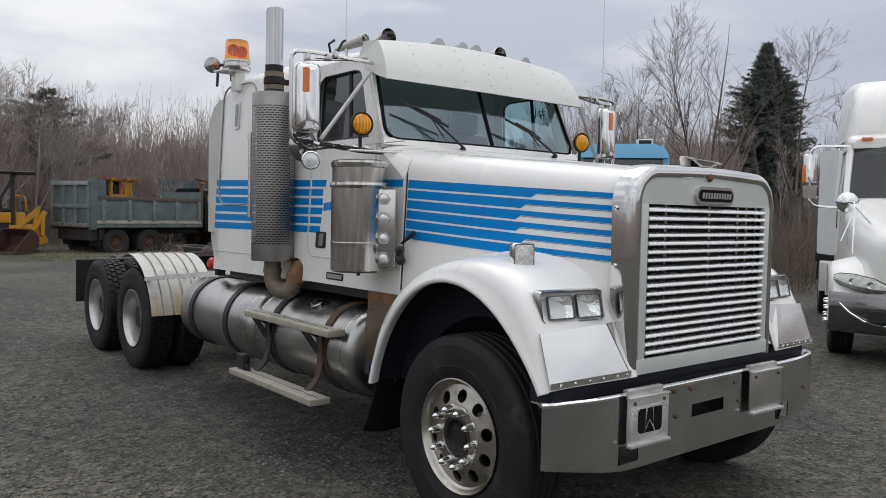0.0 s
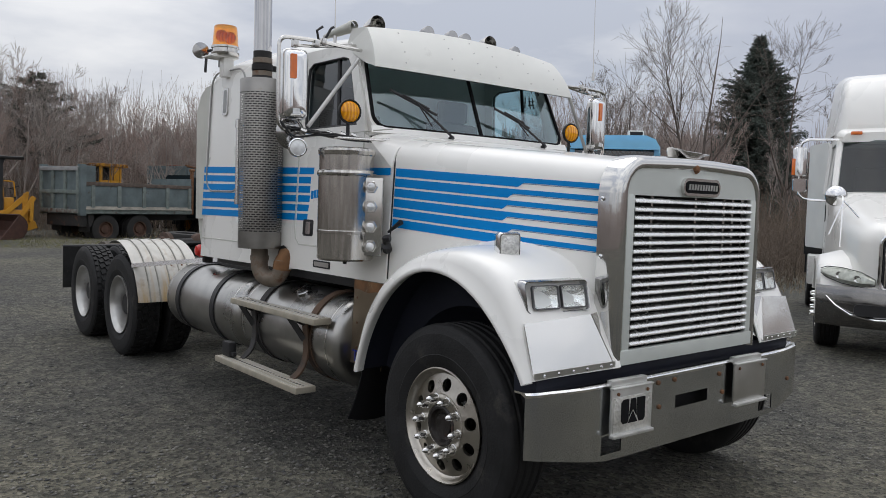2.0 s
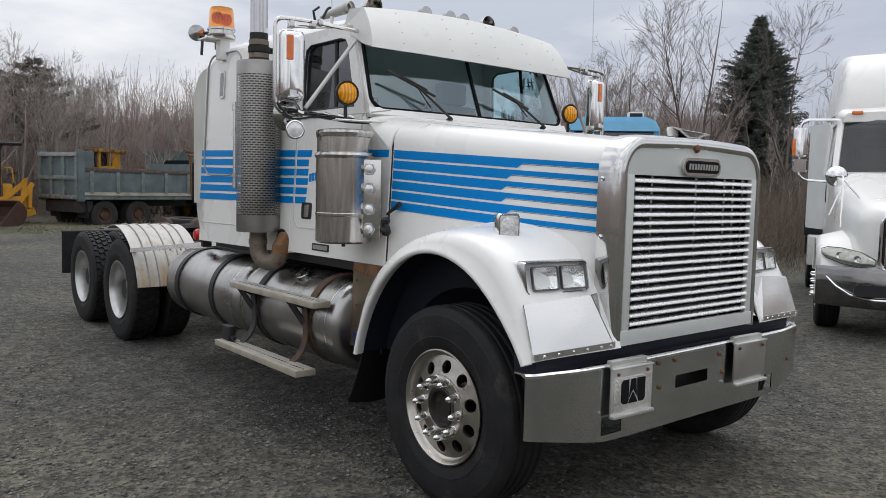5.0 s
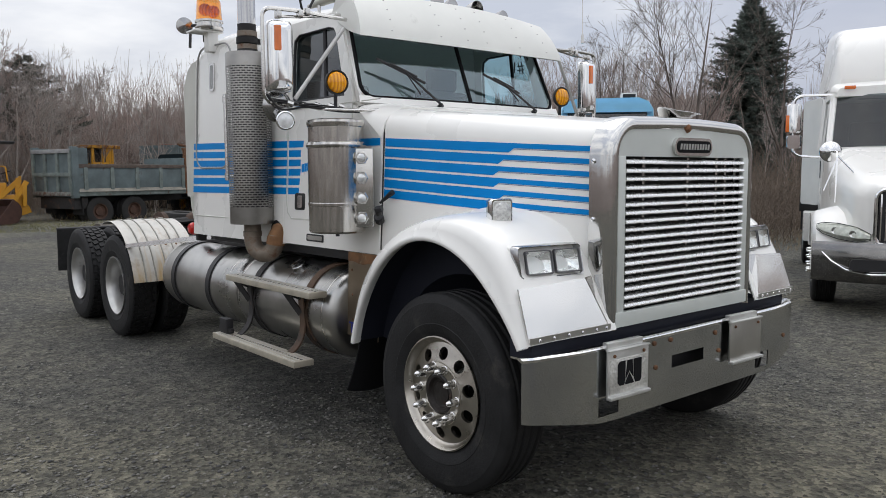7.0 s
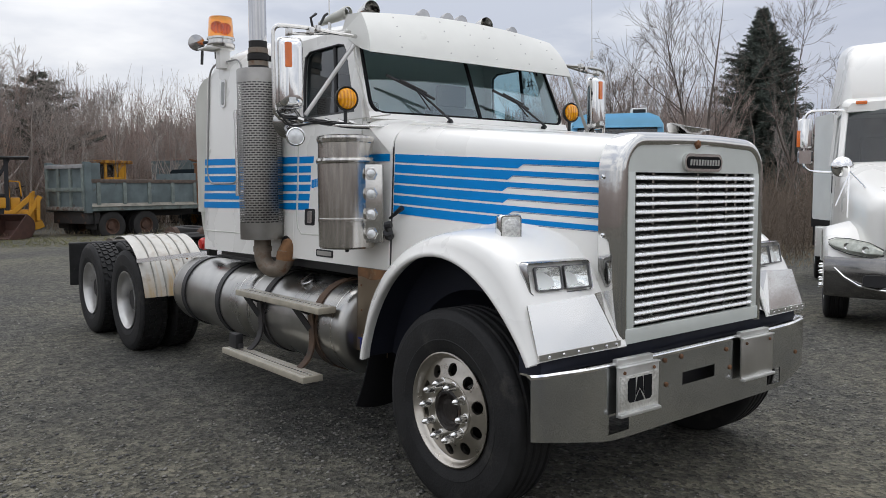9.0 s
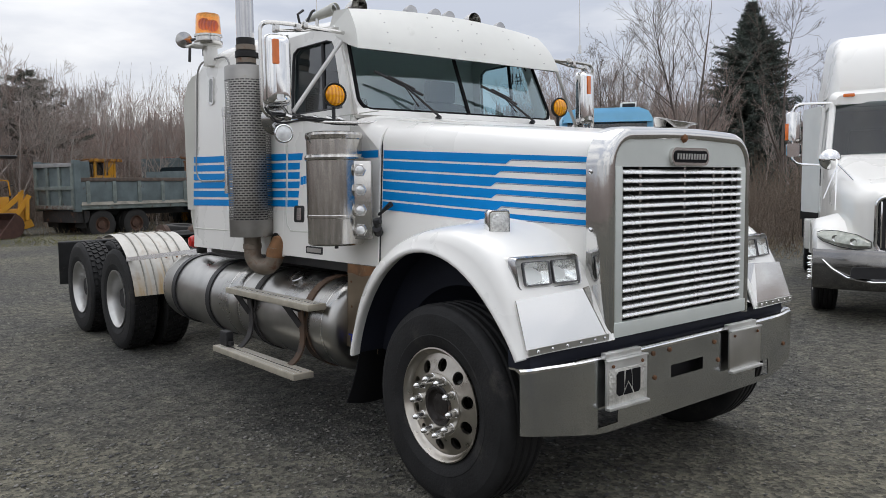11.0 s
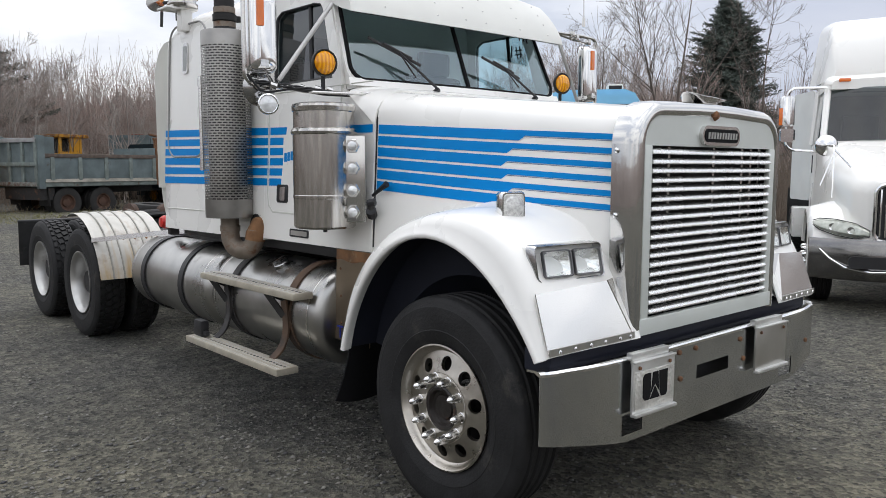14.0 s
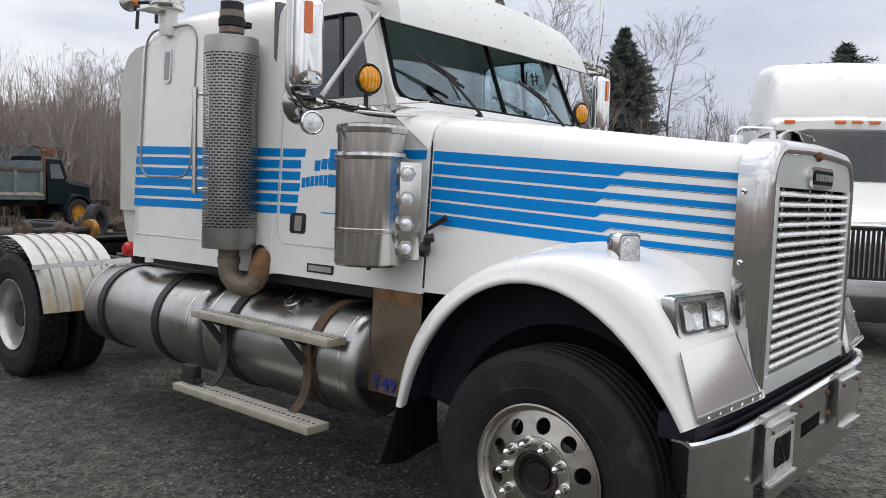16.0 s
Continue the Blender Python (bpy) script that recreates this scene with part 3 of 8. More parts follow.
for u in (-0.74, -0.30, -0.04, 0.16, 0.52, 0.84):
    for v in (0.16, 0.4, 0.64, 0.88):
        p = visor_pt(u, v)
        lathe(bm, [(0.0065, 0.0), (0.006, 0.003), (0.002, 0.005)], aim(p, p + Vector((0, -0.8, 0.6))), 8)
rv = part("rivets", bm, STEEL, visor)
rv["kind"] = "stuff"

# fenders: section swept round the wheel arch
AX_Z = 0.52
TH = [28.5, 31, 34] + list(range(38, 168, 5)) + [168]


def eased(th, at, values):
    """A rounded run through the values."""
    return sum(float(np.interp(th + d, at, values)) for d in (-7, -3.5, 0, 3.5, 7)) / 5


def arch_r(th):
    return eased(th, [28, 41, 53, 67, 80, 93, 106, 124, 141, 158, 169], [0.700, 0.699, 0.711, 0.742, 0.772, 0.790, 0.789, 0.760, 0.732, 0.719, 0.720])


def shoulder_r(th):
    return eased(th, [26, 33, 40, 47, 54, 61, 70, 80, 90, 112, 136, 168], [0.748, 0.768, 0.79, 0.828, 0.878, 0.918, 0.922, 0.915, 0.903, 0.875, 0.842, 0.775])


def fender_pt(th, r, x, s):
    """On the arch, with the front face swept forward towards the grille."""
    a = radians(th)
    front = max(0.0, min(1.0, (62 - th) / 22)) * 0.026 * max(0.0, min(1.0, (x + 1.14) / 0.46))
    return Vector((x if s < 0 else 0.05 - x, -r * math.cos(a) - front, AX_Z + r * math.sin(a)))


def build_fender(s):
    bm = bm_new()
    rings = []
    for th in TH:
        a, b = arch_r(th), shoulder_r(th)
        ring = [fender_pt(th, a + 0.014, -1.15, s), fender_pt(th, a + 0.002, -1.188, s), fender_pt(th, a, -1.204, s), fender_pt(th, a + 0.006, -1.212, s), fender_pt(th, a + 0.022, -1.213, s), fender_pt(th, a + 0.030, -1.206, s),
                fender_pt(th, lerp(a, b, 0.55), -1.196, s), fender_pt(th, lerp(a, b, 0.80), -1.182, s), fender_pt(th, lerp(a, b, 0.93), -1.160, s), fender_pt(th, b + 0.002, -1.125, s), fender_pt(th, b + 0.012, -1.06, s)]
        y = -(b + 0.02) * math.cos(radians(th))
        inner = side_x(max(y, -0.66), 1.35) + 0.012
        ring += [fender_pt(th, b + 0.018, lerp(-1.06, inner, t), s) for t in (0.3, 0.6, 0.85)] + [fender_pt(th, b + 0.05 if th > 60 else b + 0.025, inner, s)]
        rings.append(ring)
    loft(bm, rings, False, False)
    ob = solid(part("front_fender", bm, WHITE, truck, "wide white front fender", angle=70), 0.008)
    ob.modifiers["crisp_rim"].split_angle = radians(80)
    bm = bm_new()
    loft(bm, [[fender_pt(th, arch_r(th) + 0.03, x, s) for x in (-1.14, -0.9, -0.45)] for th in TH[1:]], False, False)
    part("wheel_well", bm, NAVY, truck, "dark inner wheel well")
    # inner splash wall with a brake chamber and spring behind the wheel
    bm = bm_new()
    loft(bm, [[fender_pt(th, r, x, s) for r, x in ((0.30, -0.50), (0.56, -0.86), (0.60, -0.955), (arch_r(th) + 0.03, -0.975))] for th in TH[2:]], False, False)
    part("splash_wall", bm, NAVY, truck, "dark inner splash wall")
    return ob


fender = build_fender(-1)
build_fender(1)

# ---- radiator shell and grille ----
GX = -0.015
SHELLSTEEL = mat("mirror_stainless_shell", (0.60, 0.595, 0.58), 0.08, 1.0, var=0.05, scale=4, rvar=0.04, bump=0.05, bscale=9)


def shell_line(inset, n=7):
    """Inverted U of the radiator shell, seen from the front."""
    hw, top, r = 0.655 - inset, 1.915 - inset, max(0.05, 0.19 - inset)
    pts = [(-hw, 0.885), (-hw, 1.3)]
    for i in range(n + 1):
        a = radians(180 - 90 * i / n)
        pts.append((-hw + r + r * math.cos(a), top - r + r * math.sin(a)))
    for t in (0.3, 0.5, 0.7):
        pts.append((lerp(-hw + r, hw - r, t), top + 0.012 * math.sin(math.pi * t)))
    for i in range(n + 1):
        a = radians(90 - 90 * i / n)
        pts.append((hw - r + r * math.cos(a), top - r + r * math.sin(a)))
    return pts + [(hw, 1.3), (hw, 0.885)]


bm = bm_new()
loft(bm, [[Vector((GX + u, y, v)) for u, v in shell_line(i)] for y, i in ((-0.572, -0.004), (-0.635, -0.004), (-0.672, 0.002), (-0.691, 0.013), (-0.702, 0.03), (-0.703, 0.047), (-0.698, 0.06), (-0.685, 0.067))], False, False)
shell = solid(part("radiator_shell", bm, SHELLSTEEL, truck, "polished stainless radiator shell", angle=60), 0.006)
shell.modifiers["crisp_rim"].split_angle = radians(85)
for s in (-1, 1):
    for z in (1.08, 1.42, 1.70):
        bm = bm_new()
        x = GX + s * 0.659
        lathe(bm, [(0.013, 0.0), (0.012, 0.005), (0.004, 0.009)], aim((x, -0.60, z), (x + s, -0.60, z)), 10)
        part("bolt", bm, CHROME, shell)
bm = bm_new()
inner = [(u, v) for u, v in shell_line(0.062) if v > 1.722]
inner = [(-0.592, 1.722)] + inner + [(0.592, 1.722)]
slab(bm, inner, lambda u, v, w: Vector((GX + u, w, v)), -0.692, -0.68)
grille = part("grille", bm, GREY, truck, "brushed grey grille header with horizontal chrome slats", smooth=False)
bm = bm_new()
box(bm, (GX - 0.60, -0.60, 0.90), (GX + 0.60, -0.585, 1.85))
part("radiator_core", bm, DARK, grille, "dark radiator core")
for lo, hi in (((-0.592, -0.698, 0.905), (-0.538, -0.67, 1.722)), ((0.538, -0.698, 0.905), (0.592, -0.67, 1.722)), ((-0.61, -0.704, 0.895), (0.60, -0.672, 0.968))):
    bm = bm_new()
    box(bm, (GX + lo[0], lo[1], lo[2]), (GX + hi[0], hi[1], hi[2]), 0.005)
    part("grille_frame", bm, GREY, grille)
bm = bm_new()
prof = [(0.012, 0.0150), (-0.002, 0.0125), (-0.012, 0.0065), (-0.018, -0.002), (-0.018, -0.0085), (-0.012, -0.0115), (0.0, -0.009)]
loft(bm, [[Vector((x, p[0], p[1])) for p in prof] for x in (-0.537, -0.2, 0.2, 0.537)], True, True)
slat = part("slat", bm, SLAT, grille, "chrome grille slat")
slat.location = (GX, -0.686, 0.995)
for i in range(1, 18):
    o = slat.copy()
    scene.collection.objects.link(o)
    o.location = (GX + 0.001 * math.sin(i * 5.1), -0.686 + 0.0015 * math.sin(i * 2.3), 0.995 + i * 0.0412)
    o.rotation_euler = (0.03 * math.sin(i * 1.7), 0.0022 * math.sin(i * 3.1), 0)
for x in (-0.33, 0.06, 0.34, 0.43):
    bm = bm_new()
    rod(bm, (GX + x, -0.645, 0.96), (GX + x, -0.645, 1.72), 0.007, seg=6)
    part("grille_stay", bm, STEEL, grille)
bm = bm_new()
slab(bm, rounded(-0.172, 0.172, -0.046, 0.046, 0.045, 8), lambda u, v, w: Vector((u, w - 0.25 * u * u * 0, 1.775 + v)), -0.712, -0.69)
badge = part("badge", bm, STEEL, grille, "chrome rimmed oval maker's badge", smooth=False)
bm = bm_new()
slab(bm, rounded(-0.154, 0.154, -0.031, 0.031, 0.030, 8), lambda u, v, w: Vector((u, w, 1.775 + v)), -0.7155, -0.71)
part("badge_field", bm, MATTBLACK, badge, smooth=False)
for i in range(11):
    bm = bm_new()
    u = -0.125 + i * 0.025
    slab(bm, [(u - 0.0082, -0.015), (u + 0.0062, -0.015), (u + 0.0102, 0.015), (u - 0.0042, 0.015)], lambda a, b, w: Vector((a, w, 1.775 + b)), -0.7185, -0.715)
    part("badge_bar", bm, WHEELWHITE, badge, smooth=False)
bm = bm_new()
loft(bm, [[Vector((-0.045 + u * k, y, 1.868 + v * k)) for u, v in ((0, -0.03), (0.022, -0.008), (0.012, 0.022), (0, 0.034), (-0.012, 0.022), (-0.022, -0.008))] for y, k in ((-0.715, 0.5), (-0.70, 0.75), (-0.67, 0.75))], True, True)
part("emblem", bm, RUST, shell, "small rusty red emblem")
# bonnet ornament, a winged grip
bm = bm_new()
rings = []
for x, wy, z0, z1, yo in ((-0.12, 0.012, 1.974, 1.980, -0.03), (-0.08, 0.035, 1.964, 1.974, -0.02), (-0.035, 0.05, 1.945, 1.968, 0.0), (0.0, 0.055, 1.918, 1.966, 0.0), (0.06, 0.055, 1.918, 1.964, 0.0), (0.105, 0.045, 1.94, 1.962, 0.0), (0.145, 0.03, 1.952, 1.964, -0.01), (0.19, 0.012, 1.957, 1.963, -0.02)):
    rings.append([Vector((x * 1.22 - 0.01, -0.575 + yo + wy * a, z0 if b < 0 else z1)) for a, b in ((-1, -1), (1, -1), (1.25, 1), (-1.25, 1))])
loft(bm, rings, True, True)
soften(part("bonnet_ornament", bm, STEEL, truck, "chrome winged bonnet grip"), 0.006)

# ---- bumper ----
def bumper_face(x):
    """The front face, flat in the middle, swept and wrapped at the ends."""
    a = abs(x)
    if a <= 0.75:
        return -0.742
    if a <= 1.12:
        return -0.742 + 0.05 * ((a - 0.75) / 0.37) ** 2
    t = (a - 1.12) / 0.10
    return -0.692 + 0.03 * t * t


BX = [-1.222, -1.20, -1.16, -1.10, -1.0, -0.9, -0.75, -0.4, 0.0, 0.4, 0.75, 0.9, 1.0, 1.10, 1.16, 1.20, 1.222]


def bumper_low(x):
    return float(np.interp(abs(x), [0, 0.72, 0.8, 1.222], [0.462, 0.462, 0.47, 0.535]))


OPENINGS = ((-0.205, 0.09, 0.64, 0.705), (-0.79, -0.64, 0.497, 0.585), (0.64, 0.79, 0.497, 0.585))
xs = sorted(set(BX + [-0.95, 0.95, -1.05, 1.05, -0.82, 0.82] + [v for o in OPENINGS for v in o[:2]]))
zs = (0.0, 0.497, 0.585, 0.64, 0.705, 0.815)
bm = bm_new()
grid = [[bm.verts.new((x, bumper_face(x), lerp(max(bumper_low(x), 0.0), 0.815, 0.0) if j == 0 else max(z, bumper_low(x) + 0.004 * j))) for j, z in enumerate(zs)] for x in xs]
for i in range(len(xs) - 1):
    for j in range(len(zs) - 1):
        cx, cz = (xs[i] + xs[i + 1]) / 2, (zs[j] + zs[j + 1]) / 2
        if not any(o[0] < cx < o[1] and o[2] < cz < o[3] for o in OPENINGS):
            bm.faces.new((grid[i][j], grid[i + 1][j], grid[i + 1][j + 1], grid[i][j + 1]))
bumper = solid(part("front_bumper", bm, BUMPER, truck, "wide dull chrome front bumper", angle=60), 0.006)
bm = bm_new()
rings = []
for x in BX:
    y = bumper_face(x)
    rings.append([Vector((x, y + a, 0.815 + b)) for a, b in ((0.0, -0.004), (-0.003, 0.008), (0.006, 0.017), (0.03, 0.02), (0.07, 0.018), (0.07, 0.010), (0.03, 0.010), (0.01, 0.0))])
loft(bm, rings, True, True)
part("rolled_lip", bm, CHROME, bumper, "bright rolled top lip")
bm = bm_new()
box(bm, (-1.0, -0.66, 0.56), (1.0, -0.50, 0.80), 0.01)
part("bumper_beam", bm, BLACK, bumper)
bm = bm_new()
box(bm, (-1.14, -0.645, 0.80), (1.14, -0.50, 0.895), 0.012)
part("apron", bm, NAVY, truck, "dark blue-black apron between bumper and grille")


def plate(x0, x1, dark):
    z0, z1 = 0.605, 0.80
    m = Matrix.Translation(((x0 + x1) / 2, -0.752, 0.0)) @ Matrix.Rotation(radians(-2.0), 4, 'Z')
    h = (x1 - x0) / 2
    bm = bm_new()
    box(bm, (-h - 0.012, -0.03, z0 - 0.012), (h + 0.012, -0.018, z1 + 0.012), 0.004, m)
    ob = part("plate_holder", bm, PLATEALU if dark else BRUSHED, bumper, "bent stainless plate holder")
    for lo, hi in (((-h - 0.012, -0.05, z0 - 0.024), (h + 0.012, -0.018, z0 - 0.008)), ((-h - 0.012, -0.040, z1 + 0.010), (h + 0.012, -0.012, z1 + 0.02)), ((-h - 0.006, -0.02, z1 + 0.02), (h - 0.02, 0.012, z1 + 0.052))):
        bm = bm_new()
        box(bm, lo, hi, 0.005, m)
        part("plate_rail", bm, PLATEALU, ob)
    if dark:
        bm = bm_new()
        box(bm, (-h, -0.0345, z0), (h, -0.030, z1 - 0.028), 0.002, m)
        part("tread_plate", bm, TREADPLATE, ob, "diamond tread plate with a dark emblem")
        c0, c1 = z0 + 0.038, z1 - 0.042
        shapes = [[(-0.086, c0 + 0.014), (-0.072, c0), (-0.042, c0), (-0.034, c0 + 0.02), (-0.034, c1), (-0.072, c1), (-0.086, c1 - 0.014)],
                  [(-0.028, c0 + 0.030), (-0.002, c0 + 0.066), (0.026, c0 + 0.030), (0.018, c1), (-0.016, c1)],
                  [(0.034, c0 + 0.022), (0.044, c0), (0.074, c0), (0.086, c0 + 0.014), (0.086, c1), (0.028, c1)],
                  [(-0.034, c0), (0.032, c0), (-0.001, c0 + 0.052)]]
        for poly in shapes:
            bm = bm_new()
            slab(bm, poly, lambda u, v, w: m @ Vector((u, w, v)), -0.0385, -0.034)
            part("emblem_block", bm, MATTBLACK, ob, smooth=False)
    for u, v in ((-h + 0.03, z1 - 0.012), (h - 0.03, z1 - 0.012)):
        bm = bm_new()
        lathe(bm, [(0.009, 0), (0.008, 0.006), (0.0, 0.009)], m @ aim((u, -0.032, v), (u, -1, v)), 8)
        part("bolt", bm, RUST, ob)
    return ob


PLATEALU = mat("pale_bent_aluminium", (0.70, 0.70, 0.68), 0.36, 0.75, var=0.12, scale=9, dirt=(0.25, 0.22, 0.19), dscale=9, damount=0.12)


def tread_plate():
    m = mat("tread_plate", (0.70, 0.69, 0.65), 0.38, 0.6, var=0.15, scale=12, dirt=(0.2, 0.16, 0.12), dscale=9, damount=0.3)
    n, l = m.node_tree.nodes, m.node_tree.links
    v = n.new("ShaderNodeTexVoronoi")
    v.inputs["Scale"].default_value = 60
    b = n.new("ShaderNodeBump")
    b.inputs["Distance"].default_value = 0.004
    tc = n.new("ShaderNodeTexCoord")
    l.new(tc.outputs["Object"], v.inputs["Vector"])
    l.new(v.outputs["Distance"], b.inputs["Height"])
    l.new(b.outputs["Normal"], n["Principled BSDF"].inputs["Normal"])
    return m


TREADPLATE = tread_plate()
plate(-0.755, -0.480, True)
plate(0.315, 0.605, False)
for x, z in ((-0.36, 0.79), (-0.345, 0.665), (0.24, 0.665), (0.20, 0.77), (-0.22, 0.79), (1.02, 0.64)):
    bm = bm_new()
    y = bumper_face(x)
    lathe(bm, [(0.013, 0), (0.012, 0.007), (0.0, 0.011)], aim((x, y, z), (x, y - 1, z)), 9)
    part("bolt", bm, RUST, bumper, "rusty bolt head")


# ---- headlights and stainless fender panels ----
BEZEL = mat("headlamp_bezel_chrome", (0.46, 0.46, 0.46), 0.14, 1.0, var=0.1, scale=8, rvar=0.05)
LAMPRIM = mat("dark_grey_lamp_rim", (0.16, 0.16, 0.165), 0.35, 0.8, var=0.15, scale=9)


def headlight(s):
    def X(x):
        return x if s < 0 else 0.03 - x

    def P(u, v, w):
        """u across from the outside, v up, w out of the face."""
        x = lerp(-1.118, -0.728, u)
        y = lerp(-0.512, -0.552, u) - w - 0.030 * (1 - v)
        return Vector((X(x), y, lerp(1.160, 1.308, v)))
    bm = bm_new()
    rim = [(u / 2.6, v) for u, v in rounded(0, 2.6, 0, 1, 0.12, 3)]
    loft(bm, [[P(u, v, -0.10) + Vector((0, 0.06 * (1 - u), 0)) for u, v in rim], [P(u, v, -0.028) for u, v in rim]], True, True)
    part("lamp_housing", bm, WHITE, truck, "white moulded seat of the headlight")
    bm = bm_new()
    rim = [(lerp(u, 0.5, -0.008), lerp(v, 0.5, -0.02)) for u, v in rim]
    loft(bm, [[P(u, v, -0.032) for u, v in rim], [P(u, v, 0.0) for u, v in rim], [P(lerp(u, 0.5, 0.02), lerp(v, 0.5, 0.05), 0.014) for u, v in rim], [P(lerp(u, 0.5, 0.04), lerp(v, 0.5, 0.10), 0.012) for u, v in rim], [P(lerp(u, 0.5, 0.05), lerp(v, 0.5, 0.12), -0.06) for u, v in rim]], True, True)
    body = part("headlight", bm, BEZEL, truck, "twin rectangular headlight in chrome bezel")
    for a in (0.085, 0.530):
        bm = bm_new()
        rim2 = rounded(0, 1, 0, 1, 0.1, 3)
        loft(bm, [[P(a + 0.41 * lerp(u, 0.5, k), 0.12 + 0.74 * lerp(v, 0.5, k), w) for u, v in rim2] for k, w in ((0.0, 0.012), (0.0, 0.026), (0.06, 0.026), (0.09, 0.010))], True, False)
        part("lamp_frame", bm, LAMPRIM, body)
        bm = bm_new()
        sheet(bm, lambda u, v: P(a + 0.02 + 0.37 * u, 0.16 + 0.66 * v, 0.0125 + 0.004 * math.cos(8 * u)) + Vector((0, 0.05 * (1 - (2 * u - 1) ** 2) * (1 - (2 * v - 1) ** 2) - 0.004, 0)), spread(0, 1, 11), spread(0, 1, 9))
        part("reflector", bm, REFLECTOR, body, "bright lamp reflector")
        bm = bm_new()
        sheet(bm, lambda u, v: P(a + 0.02 + 0.37 * u, 0.16 + 0.66 * v, 0.022 + 0.006 * (1 - (2 * u - 1) ** 2)), spread(0, 1, 7), spread(0, 1, 4))
        part("lamp_lens", bm, LAMPGLASS, body, "clear headlamp glass").visible_shadow = False
    # stainless panel under the lamp
    bm = bm_new()
    tl, tr, br, bl = [Vector((X(x), y, z)) for x, y, z in ((-1.172, -0.588, 1.127), (-0.775, -0.636, 1.150), (-0.678, -0.712, 0.905), (-1.180, -0.668, 0.893))]
    sheet(bm, lambda u, v: (bl.lerp(br, u)).lerp(tl.lerp(tr, u), v) + Vector((0, -0.004 * math.sin(math.pi * u) * math.sin(math.pi * v), 0)), spread(0, 1, 9), spread(0, 1, 6))
    pan = solid(part("fender_panel", bm, PANELSTEEL, fender if s < 0 else truck, "polished stainless panel on the fender front"), 0.006)
    bm = bm_new()
    vs = [bm.verts.new(p) for p in (tr, br, Vector((X(-0.655), -0.66, 0.93)), Vector((X(-0.69), -0.60, 1.148)))]
    bm.faces.new(vs)
    solid(part("panel_return", bm, STEEL, pan, smooth=False), 0.004)
    bm = bm_new()
    sheet(bm, lambda u, v: bl.lerp(br, u) + Vector((0, -0.006, lerp(-0.004, 0.024, v))), [0, 0.5, 1], [0, 1])
    solid(part("panel_trim", bm, BRUSHED, pan), 0.005)
    for t in (0.1, 0.27, 0.45, 0.62, 0.8, 0.93):
        bm = bm_new()
        p = bl.lerp(br, t) + Vector((0, -0.012, 0.01))
        lathe(bm, [(0.008, 0), (0.007, 0.004), (0.0, 0.007)], aim(p, p + Vector((0, -1, 0))), 8)
        part("screw", bm, CHROME, pan)
    return body


REFLECTOR = mat("lamp_reflector", (0.9, 0.9, 0.88), 0.22, 1.0, var=0.1, scale=30, bump=0.25, bscale=70)
PANELSTEEL = mat("polished_panel_stainless", (0.82, 0.815, 0.80), 0.15, 0.85, var=0.03, scale=3, rvar=0.04, bump=0.02, bscale=7)
headlight(-1)
headlight(1)
# square work lamp on the fender
BEADED = mat("beaded_lamp_glass", (0.72, 0.72, 0.70), 0.22, 0.35, var=0.3, scale=70, bump=0.5, bscale=90)
FACE = mat("milky_lamp_face", (0.66, 0.66, 0.63), 0.3, 0.2, var=0.1, scale=40)
bm = bm_new()
wl_m = Matrix.Translation((-0.955, -0.235, 1.380)) @ Matrix.Rotation(radians(-18), 4, 'Z')
loft(bm, [[wl_m @ Vector((u, y, 0.075 + v)) for u, v in rounded(-k * 0.92, k * 0.92, -k, k, 0.016, 3)] for y, k in ((0.038, 0.052), (0.020, 0.062), (-0.028, 0.066), (-0.040, 0.061))], True, True)
work = part("work_lamp", bm, CHROME, truck, "square chrome work lamp on the fender")
bm = bm_new()
loft(bm, [[wl_m @ Vector((u, y, 0.075 + v)) for u, v in rounded(-k * 0.92, k * 0.92, -k, k, 0.013, 3)] for y, k in ((-0.038, 0.055), (-0.044, 0.052))], True, True)
part("lamp_lens", bm, FACE, work, "pale square lamp face")
bm = bm_new()
lathe(bm, [(0.050, 0.0), (0.049, 0.004), (0.038, 0.008), (0.0, 0.010)], wl_m @ Matrix.Translation((0, -0.043, 0.075)) @ Matrix.Rotation(radians(90), 4, 'X'), 24)
part("lamp_glass", bm, BEADED, work, "round beaded lamp glass")
bm = bm_new()
lathe(bm, [(0.028, -0.03), (0.026, 0.01), (0.014, 0.02)], wl_m, 12)
part("lamp_foot", bm, BLACK, work)


# ---- wheels ----
def tyre_bm(lugs=0):
    bm = bm_new()
    prof = [(0.285, -0.105), (0.30, -0.118), (0.34, -0.134), (0.40, -0.141), (0.45, -0.139), (0.49, -0.130), (0.508, -0.120), (0.516, -0.108)]
    edge = 0.52
    if not lugs:
        for c in (-0.075, -0.026, 0.026, 0.075):
            prof += [(edge, c - 0.012), (edge - 0.011, c - 0.005), (edge - 0.011, c + 0.005), (edge, c + 0.012)]
    else:
        prof += [(edge - 0.014, -0.10), (edge - 0.014, 0.10)]
    prof += [(0.516, 0.108), (0.508, 0.120), (0.49, 0.130), (0.474, 0.134), (0.470, 0.137), (0.45, 0.139), (0.40, 0.141), (0.365, 0.138), (0.362, 0.140), (0.34, 0.134), (0.315, 0.124), (0.30, 0.118), (0.285, 0.105)]
    lathe(bm, prof, None, 72)
    return bm


